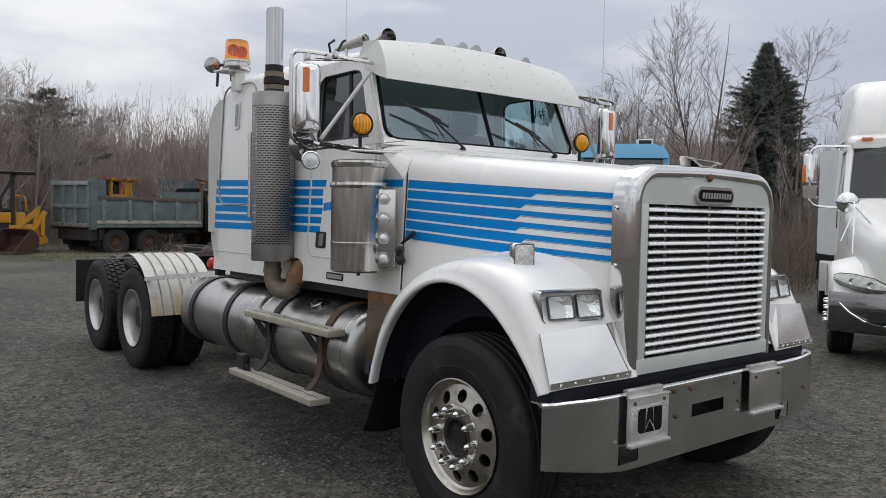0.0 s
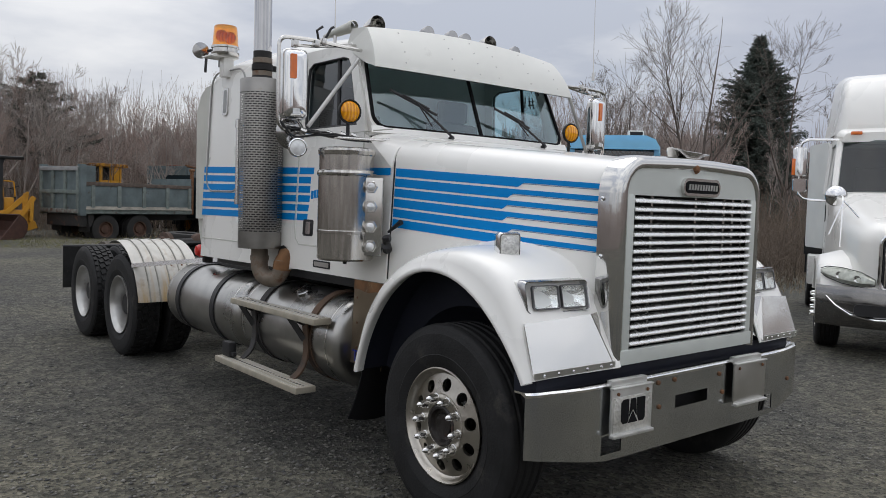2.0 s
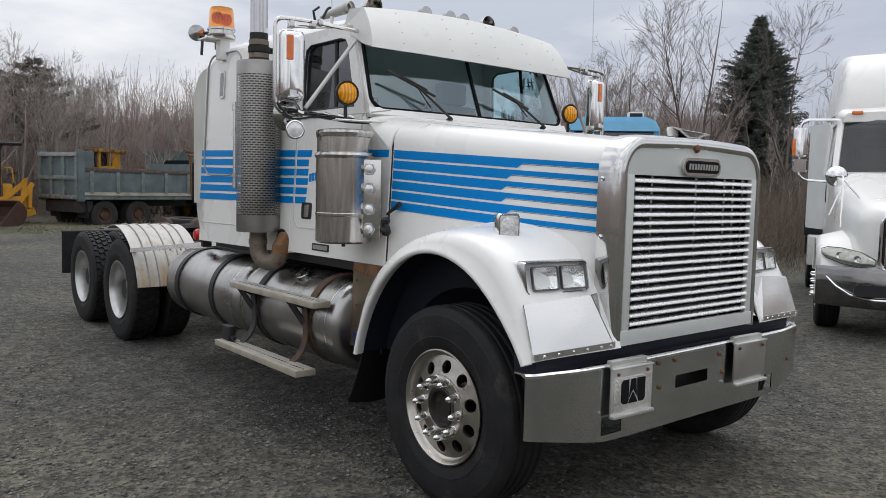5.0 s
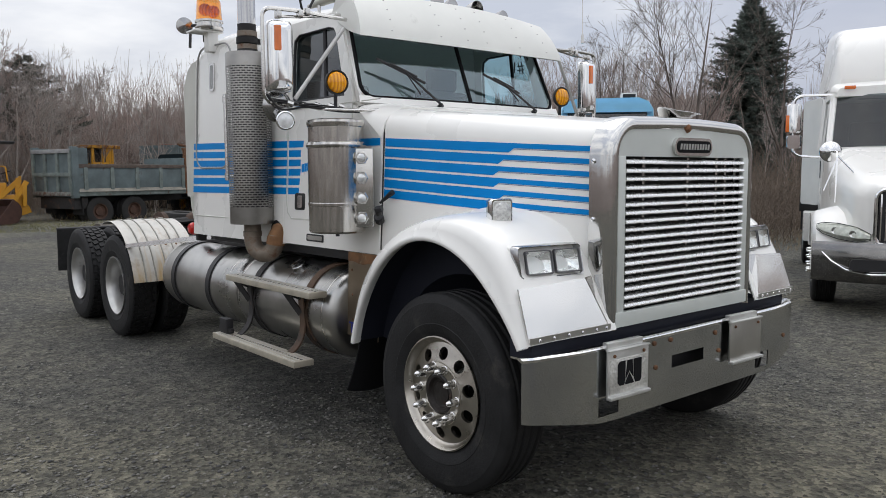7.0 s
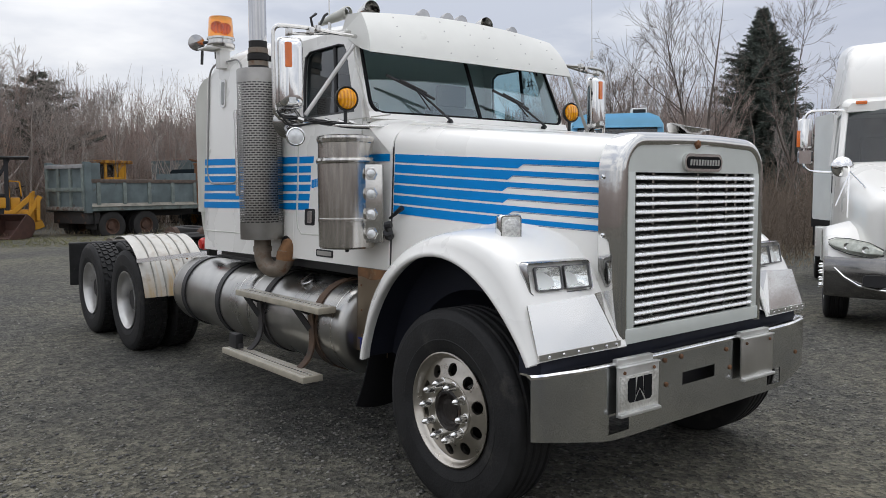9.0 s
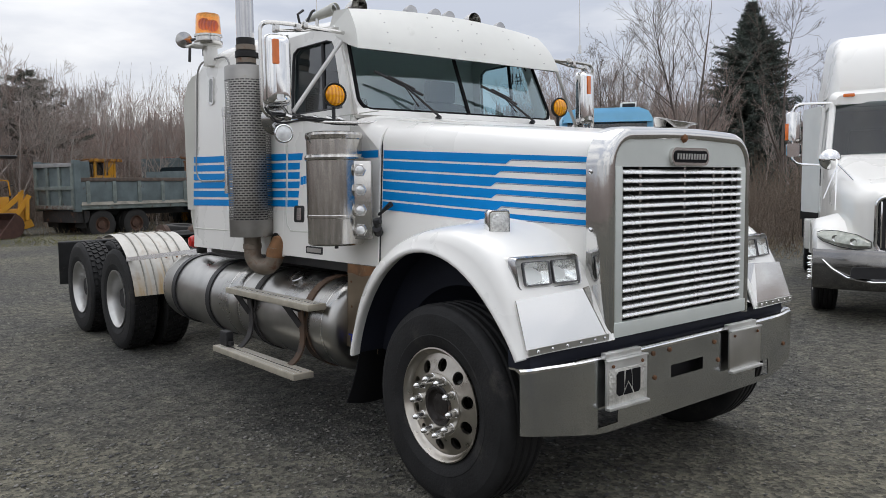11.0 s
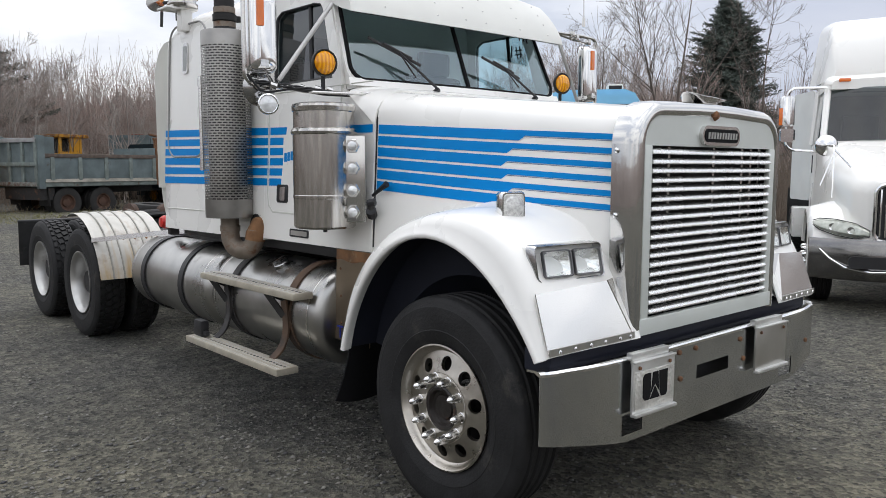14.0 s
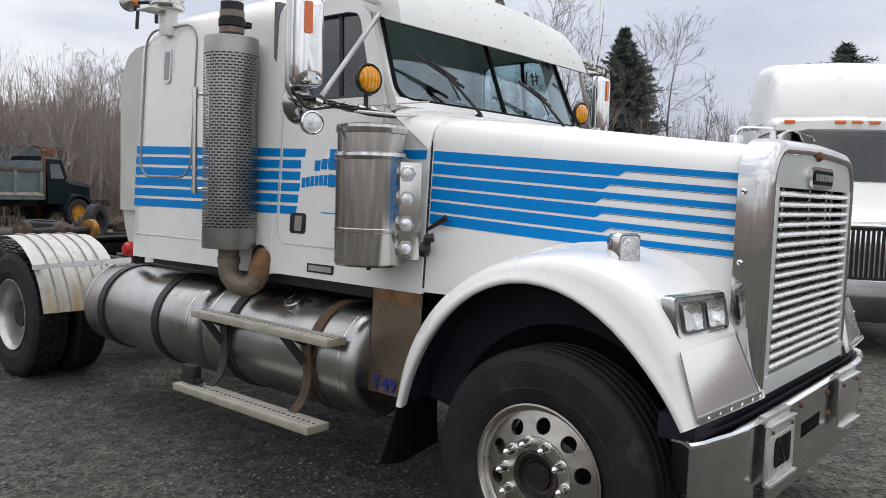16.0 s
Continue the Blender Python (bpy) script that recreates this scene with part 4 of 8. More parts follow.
def tread_bm(lugs, edge=0.52):
    bm = bm_new()
    if lugs:
        for i in range(lugs):
            for row, (c, w, off) in enumerate(((-0.088, 0.034, 0.0), (-0.03, 0.05, 0.5), (0.03, 0.05, 0.0), (0.088, 0.034, 0.5))):
                a = 2 * math.pi * (i + off) / lugs
                m = Matrix.Rotation(a, 4, 'Z') @ Matrix.Translation((edge - 0.01, 0, c)) @ Matrix.Rotation(0.35 if row in (1, 2) else 0.0, 4, 'X')
                box(bm, (-0.012, -0.024, -w / 2), (0.012, 0.024, w / 2), 0.0, m)
    return bm


def circle(cx, cy, r, n):
    return [(cx + r * math.cos(2 * math.pi * i / n), cy + r * math.sin(2 * math.pi * i / n)) for i in range(n)]


GREASE = mat("greasy_rusty_hub", (0.018, 0.014, 0.012), 0.45, var=0.5, scale=14, dirt=(0.10, 0.05, 0.025), dscale=14, damount=0.5, bump=0.4, bscale=40)


def front_wheel(parent):
    w = holder("front_wheel", parent)
    part("tyre", tyre_bm(), RUBBER, w, "worn black ribbed steer tyre", angle=28)
    bm = bm_new()
    lathe(bm, [(0.283, -0.10), (0.283, 0.085), (0.290, 0.112), (0.297, 0.124), (0.298, 0.131), (0.291, 0.133), (0.284, 0.126), (0.276, 0.110), (0.268, 0.098), (0.262, 0.094)], None, 64)
    part("rim", bm, WHEELALU, w, "polished aluminium wheel rim")
    bm = bm_new()
    ten = [circle(0.210 * math.cos(radians(36 * i + 18)), 0.210 * math.sin(radians(36 * i + 18)), 0.033, 24) for i in range(10)]
    holed(bm, circle(0, 0, 0.263, 64), [circle(0, 0, 0.165, 48)] + ten, lambda u, v: Vector((u, v, 0.094 + 0.03 * (0.263 - math.hypot(u, v)) / 0.098)))
    solid(part("disc", bm, WHEELALU, w, "aluminium wheel disc with ten hand holes", smooth=False), 0.02)
    bm = bm_new()
    lathe(bm, [(0.166, 0.10), (0.166, 0.123), (0.163, 0.129), (0.158, 0.131), (0.108, 0.131), (0.104, 0.125), (0.103, 0.06)], None, 48)
    part("disc_centre", bm, WHEELALU, w)
    bm = bm_new()
    lathe(bm, [(0.106, 0.02), (0.105, 0.129), (0.096, 0.135), (0.084, 0.132), (0.076, 0.112), (0.060, 0.108), (0.056, 0.116), (0.0, 0.118)], None, 36)
    part("hub", bm, GREASE, w, "dark greasy hub with rust")
    bm = bm_new()
    lathe(bm, [(0.255, -0.05), (0.10, -0.06)], None, 36)
    part("brake_drum", bm, DARK, w)
    for i in range(10):
        a = radians(36 * i)
        bm = bm_new()
        lathe(bm, [(0.024, 0.0), (0.024, 0.005), (0.0205, 0.007), (0.020, 0.036), (0.0165, 0.052), (0.010, 0.066), (0.0, 0.073)], Matrix.Translation((0.1435 * math.cos(a), 0.1435 * math.sin(a), 0.131)), 12)
        part("nut_cover", bm, SATIN, w, "pointed chrome nut cover", angle=55)
    return w


RIGHT_Q = Euler((0, radians(-90), 0)).to_matrix().to_4x4()
LEFT_Q = Euler((0, radians(90), 0)).to_matrix().to_4x4()
fw = front_wheel(truck)
fw.matrix_basis = Matrix.Translation((-1.02, 0, AX_Z)) @ RIGHT_Q @ Matrix.Rotation(radians(14), 4, 'Z')
copy_thing(fw, Matrix.Translation((1.06, 0, AX_Z)) @ LEFT_Q)


def rear_wheel(parent):
    w = holder("rear_wheel", parent)
    part("tyre", tyre_bm(44), RUBBER, w, "black drive tyre with deep tread blocks", angle=28)
    part("tread", tread_bm(44), RUBBER, w, smooth=False)["kind"] = "stuff"
    bm = bm_new()
    lathe(bm, [(0.284, -0.11), (0.284, 0.09), (0.291, 0.112), (0.298, 0.124), (0.298, 0.131), (0.290, 0.132), (0.283, 0.122), (0.27, 0.10), (0.262, 0.08), (0.256, 0.0), (0.25, -0.05), (0.235, -0.065), (0.19, -0.068), (0.165, -0.055), (0.11, -0.055)], None, 56)
    part("rim", bm, WHEELWHITE, w, "deep silver painted wheel rim")
    bm = bm_new()
    lathe(bm, [(0.112, -0.056), (0.108, 0.05), (0.098, 0.062), (0.0, 0.064)], None, 32)
    part("hub", bm, DARK, w, "dark axle hub")
    for i in range(10):
        a = radians(36 * i)
        bm = bm_new()
        lathe(bm, [(0.017, -0.056), (0.016, -0.03), (0.0, -0.026)], Matrix.Translation((0.1435 * math.cos(a), 0.1435 * math.sin(a), 0)), 6)
        part("nut", bm, DARK, w)
    return w


rw = rear_wheel(truck)
rw.matrix_basis = Matrix.Translation((-1.035, 5.21, AX_Z)) @ RIGHT_Q
first = True
for y in (5.21, 6.53):
    for x, q in ((-1.035, RIGHT_Q), (-0.70, RIGHT_Q), (0.76, LEFT_Q), (1.095, LEFT_Q)):
        if not first:
            copy_thing(rw, Matrix.Translation((x, y, AX_Z)) @ q @ Matrix.Rotation(0.37 * y + x, 4, 'Z'))
        first = False

# ---- chassis ----
for s in (-1, 1):
    bm = bm_new()
    box(bm, (0.03 + s * 0.43 - 0.045, -0.60, 0.74), (0.03 + s * 0.43 + 0.045, 7.44, 1.0), 0.01)
    part("frame_rail", bm, DARK, truck)
for y in (0.0, 5.21, 6.53):
    bm = bm_new()
    rod(bm, (-0.95, y, AX_Z - (0.06 if y < 1 else 0)), (1.0, y, AX_Z - (0.06 if y < 1 else 0)), 0.055 if y < 1 else 0.10)
    if y > 1:
        lathe(bm, [(0.10, -0.2), (0.21, -0.08), (0.21, 0.08), (0.10, 0.2)], Matrix.Translation((0.03, y, AX_Z)) @ Matrix.Rotation(radians(90), 4, 'X'), 20)
    part("axle", bm, DARK, truck)
bm = bm_new()
box(bm, (-0.38, -0.56, 0.62), (0.44, 1.3, 1.5), 0.03)
part("engine", bm, DARK, truck, "dark engine block under the bonnet")
bm = bm_new()
box(bm, (-0.36, -0.50, 0.70), (0.42, 3.4, 1.12), 0.03)
part("gearbox", bm, DARK, truck)
bm = bm_new()
box(bm, (-0.85, 1.24, 1.08), (0.95, 3.5, 1.145), 0.01)
part("cab_floor", bm, BLACK, truck)
for y in (4.3, 5.9, 7.2):
    bm = bm_new()
    box(bm, (-0.40, y - 0.06, 0.76), (0.46, y + 0.06, 0.98), 0.01)
    part("cross_member", bm, DARK, truck)
bm = bm_new()
lathe(bm, [(0.0, 0.0), (0.44, 0.0), (0.46, 0.02), (0.44, 0.045), (0.07, 0.05), (0.05, 0.03)], Matrix.Translation((0.03, 5.75, 1.07)) @ Matrix.Rotation(radians(-7), 4, 'X'), 32)
part("fifth_wheel", bm, DARK, truck, "greasy black coupling plate")
bm = bm_new()
box(bm, (-0.3, 5.5, 0.98), (0.36, 6.0, 1.08), 0.01)
part("coupling_base", bm, DARK, truck)
for s, x in ((-1, -0.85), (1, 0.91)):
    bm = bm_new()
    sheet(bm, lambda u, v: Vector((x + 0.32 * u, 7.42 + 0.02 * math.sin(3 * u) - 0.02 * v, lerp(0.47, 0.98, v))), spread(-1, 1, 7), spread(0, 1, 6))
    solid(part("mud_flap", bm, RUBBER, truck, "black rubber mud flap"), 0.012)
    bm = bm_new()
    rod(bm, (x + s * 0.32, 7.40, 0.985), (0.03 + s * 0.4, 7.40, 0.985), 0.02)
    part("flap_hanger", bm, BLACK, truck)
for s, x in ((-1, -0.90), (1, 0.96)):
    bm = bm_new()
    sheet(bm, lambda u, v: Vector((x + (0.16 + 0.07 * (1 - v) ** 2) * u, 0.86 + 0.06 * (1 - v) + 0.02 * math.sin(2.5 * u), lerp(0.31 + 0.03 * u * u, 0.72, v))), spread(-1, 1, 9), spread(0, 1, 7))
    solid(part("front_mud_flap", bm, MATTBLACK, truck, "black rubber flap behind the front wheel"), 0.010)


# ---- ribbed half fender over the drive axle ----
def stained_fender():
    """White metal with rusty runs below the support bar."""
    m = mat("stained_white_metal_fender", (0.54, 0.535, 0.51), 0.45, 0.15, var=0.2, scale=5, dirt=(0.37, 0.335, 0.30), dscale=5.0, damount=0.65, bump=0.03)
    n, l = m.node_tree.nodes, m.node_tree.links
    bsdf = n["Principled BSDF"]
    tc, mp, no = n.new("ShaderNodeTexCoord"), n.new("ShaderNodeMapping"), n.new("ShaderNodeTexNoise")
    mp.inputs["Scale"].default_value = (30, 2.0, 2.0)
    no.inputs["Scale"].default_value, no.inputs["Detail"].default_value = 1.0, 6.0
    l.new(tc.outputs["Object"], mp.inputs["Vector"])
    l.new(mp.outputs["Vector"], no.inputs["Vector"])
    sep, rng_, add, rp, mx = n.new("ShaderNodeSeparateXYZ"), n.new("ShaderNodeMapRange"), n.new("ShaderNodeMath"), n.new("ShaderNodeValToRGB"), n.new("ShaderNodeMix")
    l.new(tc.outputs["Object"], sep.inputs["Vector"])
    l.new(sep.outputs["Z"], rng_.inputs["Value"])
    rng_.inputs["From Min"].default_value, rng_.inputs["From Max"].default_value = 0.66, 0.98
    rng_.inputs["To Min"].default_value, rng_.inputs["To Max"].default_value = 0.14, -0.20
    l.new(no.outputs["Fac"], add.inputs[0])
    l.new(rng_.outputs["Result"], add.inputs[1])
    rp.color_ramp.elements[0].position, rp.color_ramp.elements[0].color = 0.40, (0.06, 0.06, 0.06, 1)
    rp.color_ramp.elements[1].position, rp.color_ramp.elements[1].color = 0.78, (0.9, 0.9, 0.9, 1)
    l.new(add.outputs["Value"], rp.inputs["Fac"])
    mx.data_type = 'RGBA'
    old = bsdf.inputs["Base Color"].links[0].from_socket
    l.new(rp.outputs["Color"], mx.inputs["Factor"])
    l.new(old, mx.inputs["A"])
    mx.inputs["B"].default_value = (0.46, 0.31, 0.13, 1)
    l.new(mx.outputs["Result"], bsdf.inputs["Base Color"])
    return m


QFENDER = stained_fender()


def quarter_fender(x0, x1):
    def surface(x, th, e=0.0):
        r0 = float(np.interp(th, [8, 40, 70, 108], [0.745, 0.71, 0.675, 0.655])) + e
        a = radians(th)
        return Vector((x, 5.21 - r0 * math.cos(a), AX_Z + r0 * math.sin(a)))
    angles = [8, 14, 22, 30, 38, 46, 54, 62, 70, 78, 86, 94, 102, 108]
    bm = bm_new()
    loft(bm, [[surface(x, th, 0.006 * math.sin(math.pi * u)) for u, x in zip(spread(0, 1, 7), spread(x0, x1, 7))] for th in angles], False, False)
    ob = solid(part("quarter_fender", bm, QFENDER, truck, "ribbed white metal half fender with rust stains", angle=60), 0.005)
    ob.modifiers["crisp_rim"].split_angle = radians(80)
    for k in range(1, 6):
        x = lerp(x0, x1, k / 6 + 0.01 * math.sin(k * 2.1))
        bm = bm_new()
        tube(bm, [surface(x, th, 0.009) for th in angles], 0.0075, 6)
        part("rib", bm, SEAM, ob, "dulled grey rib")
    return ob


SEAM = mat("dull_grey_rib", (0.30, 0.29, 0.26), 0.6, var=0.3, scale=6, dirt=(0.22, 0.13, 0.05), dscale=6, damount=0.4)
qf = quarter_fender(-1.205, -0.56)
bm = bm_new()
tube(bm, [(-1.20, 4.66, 0.965), (-0.80, 3.98, 1.06), (-0.45, 3.5, 1.10)], 0.027, 4)
part("fender_bar", bm, SATIN, qf, "chrome support bar")
for i in range(6):
    x = lerp(-1.15, -0.62, i / 5)
    p = Vector((x, 5.21 - 0.712 * math.cos(radians(38)), AX_Z + 0.712 * math.sin(radians(38))))
    bm = bm_new()
    lathe(bm, [(0.012, 0), (0.011, 0.006), (0.0, 0.009)], aim(p, p + Vector((0, -math.cos(radians(38)), math.sin(radians(38))))), 8)
    part("bolt", bm, RUST, qf, "rusty bolt head")
quarter_fender(1.265, 0.62)
bm = bm_new()
lathe(bm, [(0.0, 0.0), (0.05, 0.0), (0.055, 0.02), (0.055, 0.05), (0.04, 0.075), (0.0, 0.08)], Matrix.Translation((-0.885, 3.70, 1.17)) @ Matrix.Rotation(radians(-90), 4, 'Y'), 20)
part("marker_lamp", bm, REDLENS, truck, "red round marker lamp behind the sleeper")
bm = bm_new()
box(bm, (-0.88, 3.70, 1.06), (-0.80, 3.76, 1.19), 0.01)
part("lamp_bracket", bm, DARK, truck)
bm = bm_new()
box(bm, (-0.40, 3.66, 1.02), (0.46, 4.3, 1.06), 0.01)
part("deck_plate", bm, DARK, truck)
rng = random.Random(4)
for i in range(7):
    bm = bm_new()
    x0 = -0.6 + 0.15 * i
    tube(bm, arc([(x0, 3.62, 1.5 + 0.1 * rng.random()), (x0 + 0.05, 3.8, 1.3), (x0 - 0.05, 4.0, 1.10), (x0, 4.5, 1.06)], 4, 0.1), 0.014, 6)
    part("air_hose", bm, BLACK, truck)

# ---- fuel tanks, steps ----
PIPERUST = mat("orange_pipe_rust", (0.20, 0.10, 0.045), 0.85, var=0.4, scale=12, dirt=(0.34, 0.27, 0.17), dscale=8, damount=0.45, bump=0.3, bscale=50)
TX, TZ, TR = -0.765, 0.725, 0.305
TANKALU = mat("road_dulled_aluminium", (0.42, 0.415, 0.40), 0.30, 1.0, var=0.22, scale=3.5, rvar=0.12, bump=0.03, bscale=60, dirt=(0.15, 0.135, 0.115), dscale=2.4, damount=0.34)
RUSTSTRAP = mat("orange_rusted_strap", (0.085, 0.05, 0.03), 0.75, var=0.4, scale=9, dirt=(0.03, 0.027, 0.025), dscale=5, damount=0.55, bump=0.2)


def tank(y0, y1, straps, strap_mat, TX=TX):
    bm = bm_new()
    prof = [(0.0, 0.0), (0.15, -0.004), (0.24, 0.004), (0.278, 0.02), (0.298, 0.05), (TR, 0.085), (TR, y1 - y0 - 0.085), (0.298, y1 - y0 - 0.05), (0.278, y1 - y0 - 0.02), (0.24, y1 - y0 - 0.004), (0.0, y1 - y0)]
    lathe(bm, prof, Matrix.Translation((TX, y0, TZ)) @ Matrix.Rotation(radians(-90), 4, 'X'), 56)
    ob = part("fuel_tank", bm, TANKALU, truck, "round brushed aluminium fuel tank", angle=50)
    for y in (y0 + 0.10, y1 - 0.10):
        bm = bm_new()
        lathe(bm, [(TR + 0.001, -0.006), (TR + 0.003, 0.0), (TR + 0.001, 0.006)], Matrix.Translation((TX, y, TZ)) @ Matrix.Rotation(radians(-90), 4, 'X'), 56)
        part("weld_seam", bm, STEEL, ob)
    for y in straps:
        bm = bm_new()
        lathe(bm, [(TR + 0.001, -0.038), (TR + 0.011, -0.036), (TR + 0.011, 0.036), (TR + 0.001, 0.038)], Matrix.Translation((TX, y, TZ)) @ Matrix.Rotation(radians(-90), 4, 'X'), 56)
        part("tank_strap", bm, RUSTSTRAP if y == 1.50 else strap_mat, ob, "dark strap round the tank")
    return ob


tank(2.63, 4.17, (3.08, 3.83), BLACK)
# unseen far-side tank, added to block light and darken the ground under the truck
tank(1.19, 2.60, (1.50, 2.26), RUSTBLACK, 0.765)
t1 = tank(1.19, 2.60, (1.50, 2.26), RUSTBLACK)
bm = bm_new()
cap_m = Matrix.Translation((TX - 0.15, 1.83, TZ + 0.265)) @ Matrix.Rotation(radians(-28), 4, 'Y')
lathe(bm, [(0.055, -0.02), (0.055, 0.02), (0.05, 0.026), (0.0, 0.028)], cap_m, 20)
box(bm, (-0.05, -0.008, 0.026), (0.05, 0.008, 0.05), 0.003, cap_m)
part("filler_cap", bm, DARKCHROME, t1, "dark grey filler cap")
STEPTOP = mat("perforated_step_metal", (0.47, 0.43, 0.35), 0.5, 0.45, var=0.15, scale=10, dirt=(0.22, 0.20, 0.16), dscale=6, damount=0.4, bump=0.2)
for x0, x1, z, nm in ((-1.188, -1.055, 0.905, "upper_step"), (-1.305, -1.160, 0.482, "lower_step")):
    bm = bm_new()
    box(bm, (x0, 1.235, z - 0.045), (x1, 2.465, z - 0.004), 0.006)
    st = part(nm, bm, STEPTOP, truck, "long perforated aluminium step")
    bm = bm_new()
    for j in range(46):
        y = 1.26 + j * 0.026
        for i in range(4):
            x = lerp(x0 + 0.02, x1 - 0.02, i / 3)
            lathe(bm, [(0.0085, 0.0), (0.006, 0.002), (0.004, 0.001)], Matrix.Translation((x, y + (0.013 if i % 2 else 0), z - 0.004)), 6)
    g = part("step_grip", bm, BRUSHED, st)
    g["kind"] = "stuff"
    bm = bm_new()
    for j in range(30):
        y = 1.27 + j * 0.04
        lathe(bm, [(0.0, 0.0), (0.009, 0.0), (0.009, -0.006)], Matrix.Translation((lerp(x0, x1, 0.5), y, z - 0.0025)), 8)
    g = part("step_holes", bm, BLACK, st)
    g["kind"] = "stuff"
for y in (1.50, 2.26):
    bm = bm_new()
    tube(bm, [(-1.12, y, 0.865), (-1.07, y, 0.80), (-1.072, y, 0.72)], 0.015, 6)
    rod(bm, (-1.17, y, 0.86), (-1.04, y + 0.02, 0.80), 0.013, seg=6)
    part("step_bracket", bm, BLACK, truck)
    bm = bm_new()
    a, b, w = Vector((-1.135, y + 0.16, 0.862)), Vector((-1.092, y + 0.02, 0.72)), Vector((0, 0.026, -0.016))
    loft(bm, [[p - w, p + w, p + w + Vector((0.008, 0, 0)), p - w + Vector((0.008, 0, 0))] for p in (a, b)], True, True)
    part("step_brace", bm, BLACK, truck)
    bm = bm_new()
    line = arc([(-1.10, y, 0.855), (-1.085, y, 0.74), (-1.082, y, 0.62), (-1.12, y, 0.52), (-1.24, y, 0.44)], 4, 0.07)
    loft(bm, [[Vector((q.x - 0.006, q.y - 0.032, q.z)), Vector((q.x - 0.006, q.y + 0.032, q.z)), Vector((q.x + 0.006, q.y + 0.032, q.z - 0.004)), Vector((q.x + 0.006, q.y - 0.032, q.z - 0.004))] for q in line], True, True)
    part("step_strap", bm, RUSTSTRAP if y == 1.50 else RUSTBLACK, truck, "bent flat strap carrying the lower step")
bm = bm_new()
box(bm, (-1.26, 2.32, 0.48), (-1.20, 2.44, 0.59), 0.012)
box(bm, (-1.245, 2.28, 0.49), (-1.215, 2.48, 0.52), 0.005)
part("boot_brush", bm, BLACK, truck, "black boot brush on the lower step")
bm = bm_new()
sheet(bm, lambda u, v: Vector((-0.935 + 0.02 * v, lerp(0.85, 1.19, u), lerp(0.615, 1.15, v))), [0, 0.33, 0.66, 1], spread(0, 1, 5))
# tan base colour carries the brownish reflection; the darker patches are rust
HEATSTEEL = mat("tan_reflecting_stainless", (0.25, 0.20, 0.145), 0.36, 0.85, var=0.15, scale=4, dirt=(0.16, 0.09, 0.04), dscale=5, damount=0.35)
heat = solid(part("heat_shield", bm, HEATSTEEL, truck, "stainless splash panel ahead of the tank"), 0.006)
bm = bm_new()
sheet(bm, lambda u, v: Vector((-0.940 + 0.02 * lerp(0.88, 1.0, v), lerp(0.86, 1.185, u), lerp(1.086 + 0.008 * math.sin(9 * u), 1.149, v))), spread(0, 1, 9), [0, 0.5, 1])
solid(part("rust_band", bm, PIPERUST, heat, "orange rust along the top edge"), 0.003)
for z in (0.72, 0.88, 1.04):
    bm = bm_new()
    lathe(bm, [(0.008, 0), (0.007, 0.004), (0.0, 0.006)], aim((-0.937, 1.12, z), (-2, 1.12, z)), 8)
    part("bolt", bm, RUST, heat)
txt = bpy.data.curves.new("unit_number", 'FONT')
txt.body, txt.size, txt.extrude = "T49", 0.105, 0.002
txt.materials.append(mat("dark_blue_marker_paint", (0.012, 0.03, 0.30), 0.6, var=0.1))
lett = new("unit_number", txt)
lett.parent = heat
lett.matrix_basis = Matrix.Translation((-0.944, 1.155, 0.632)) @ Euler((radians(90), 0, radians(-90))).to_matrix().to_4x4()

# ---- exhaust ----
EX, EY = -1.040, 2.295


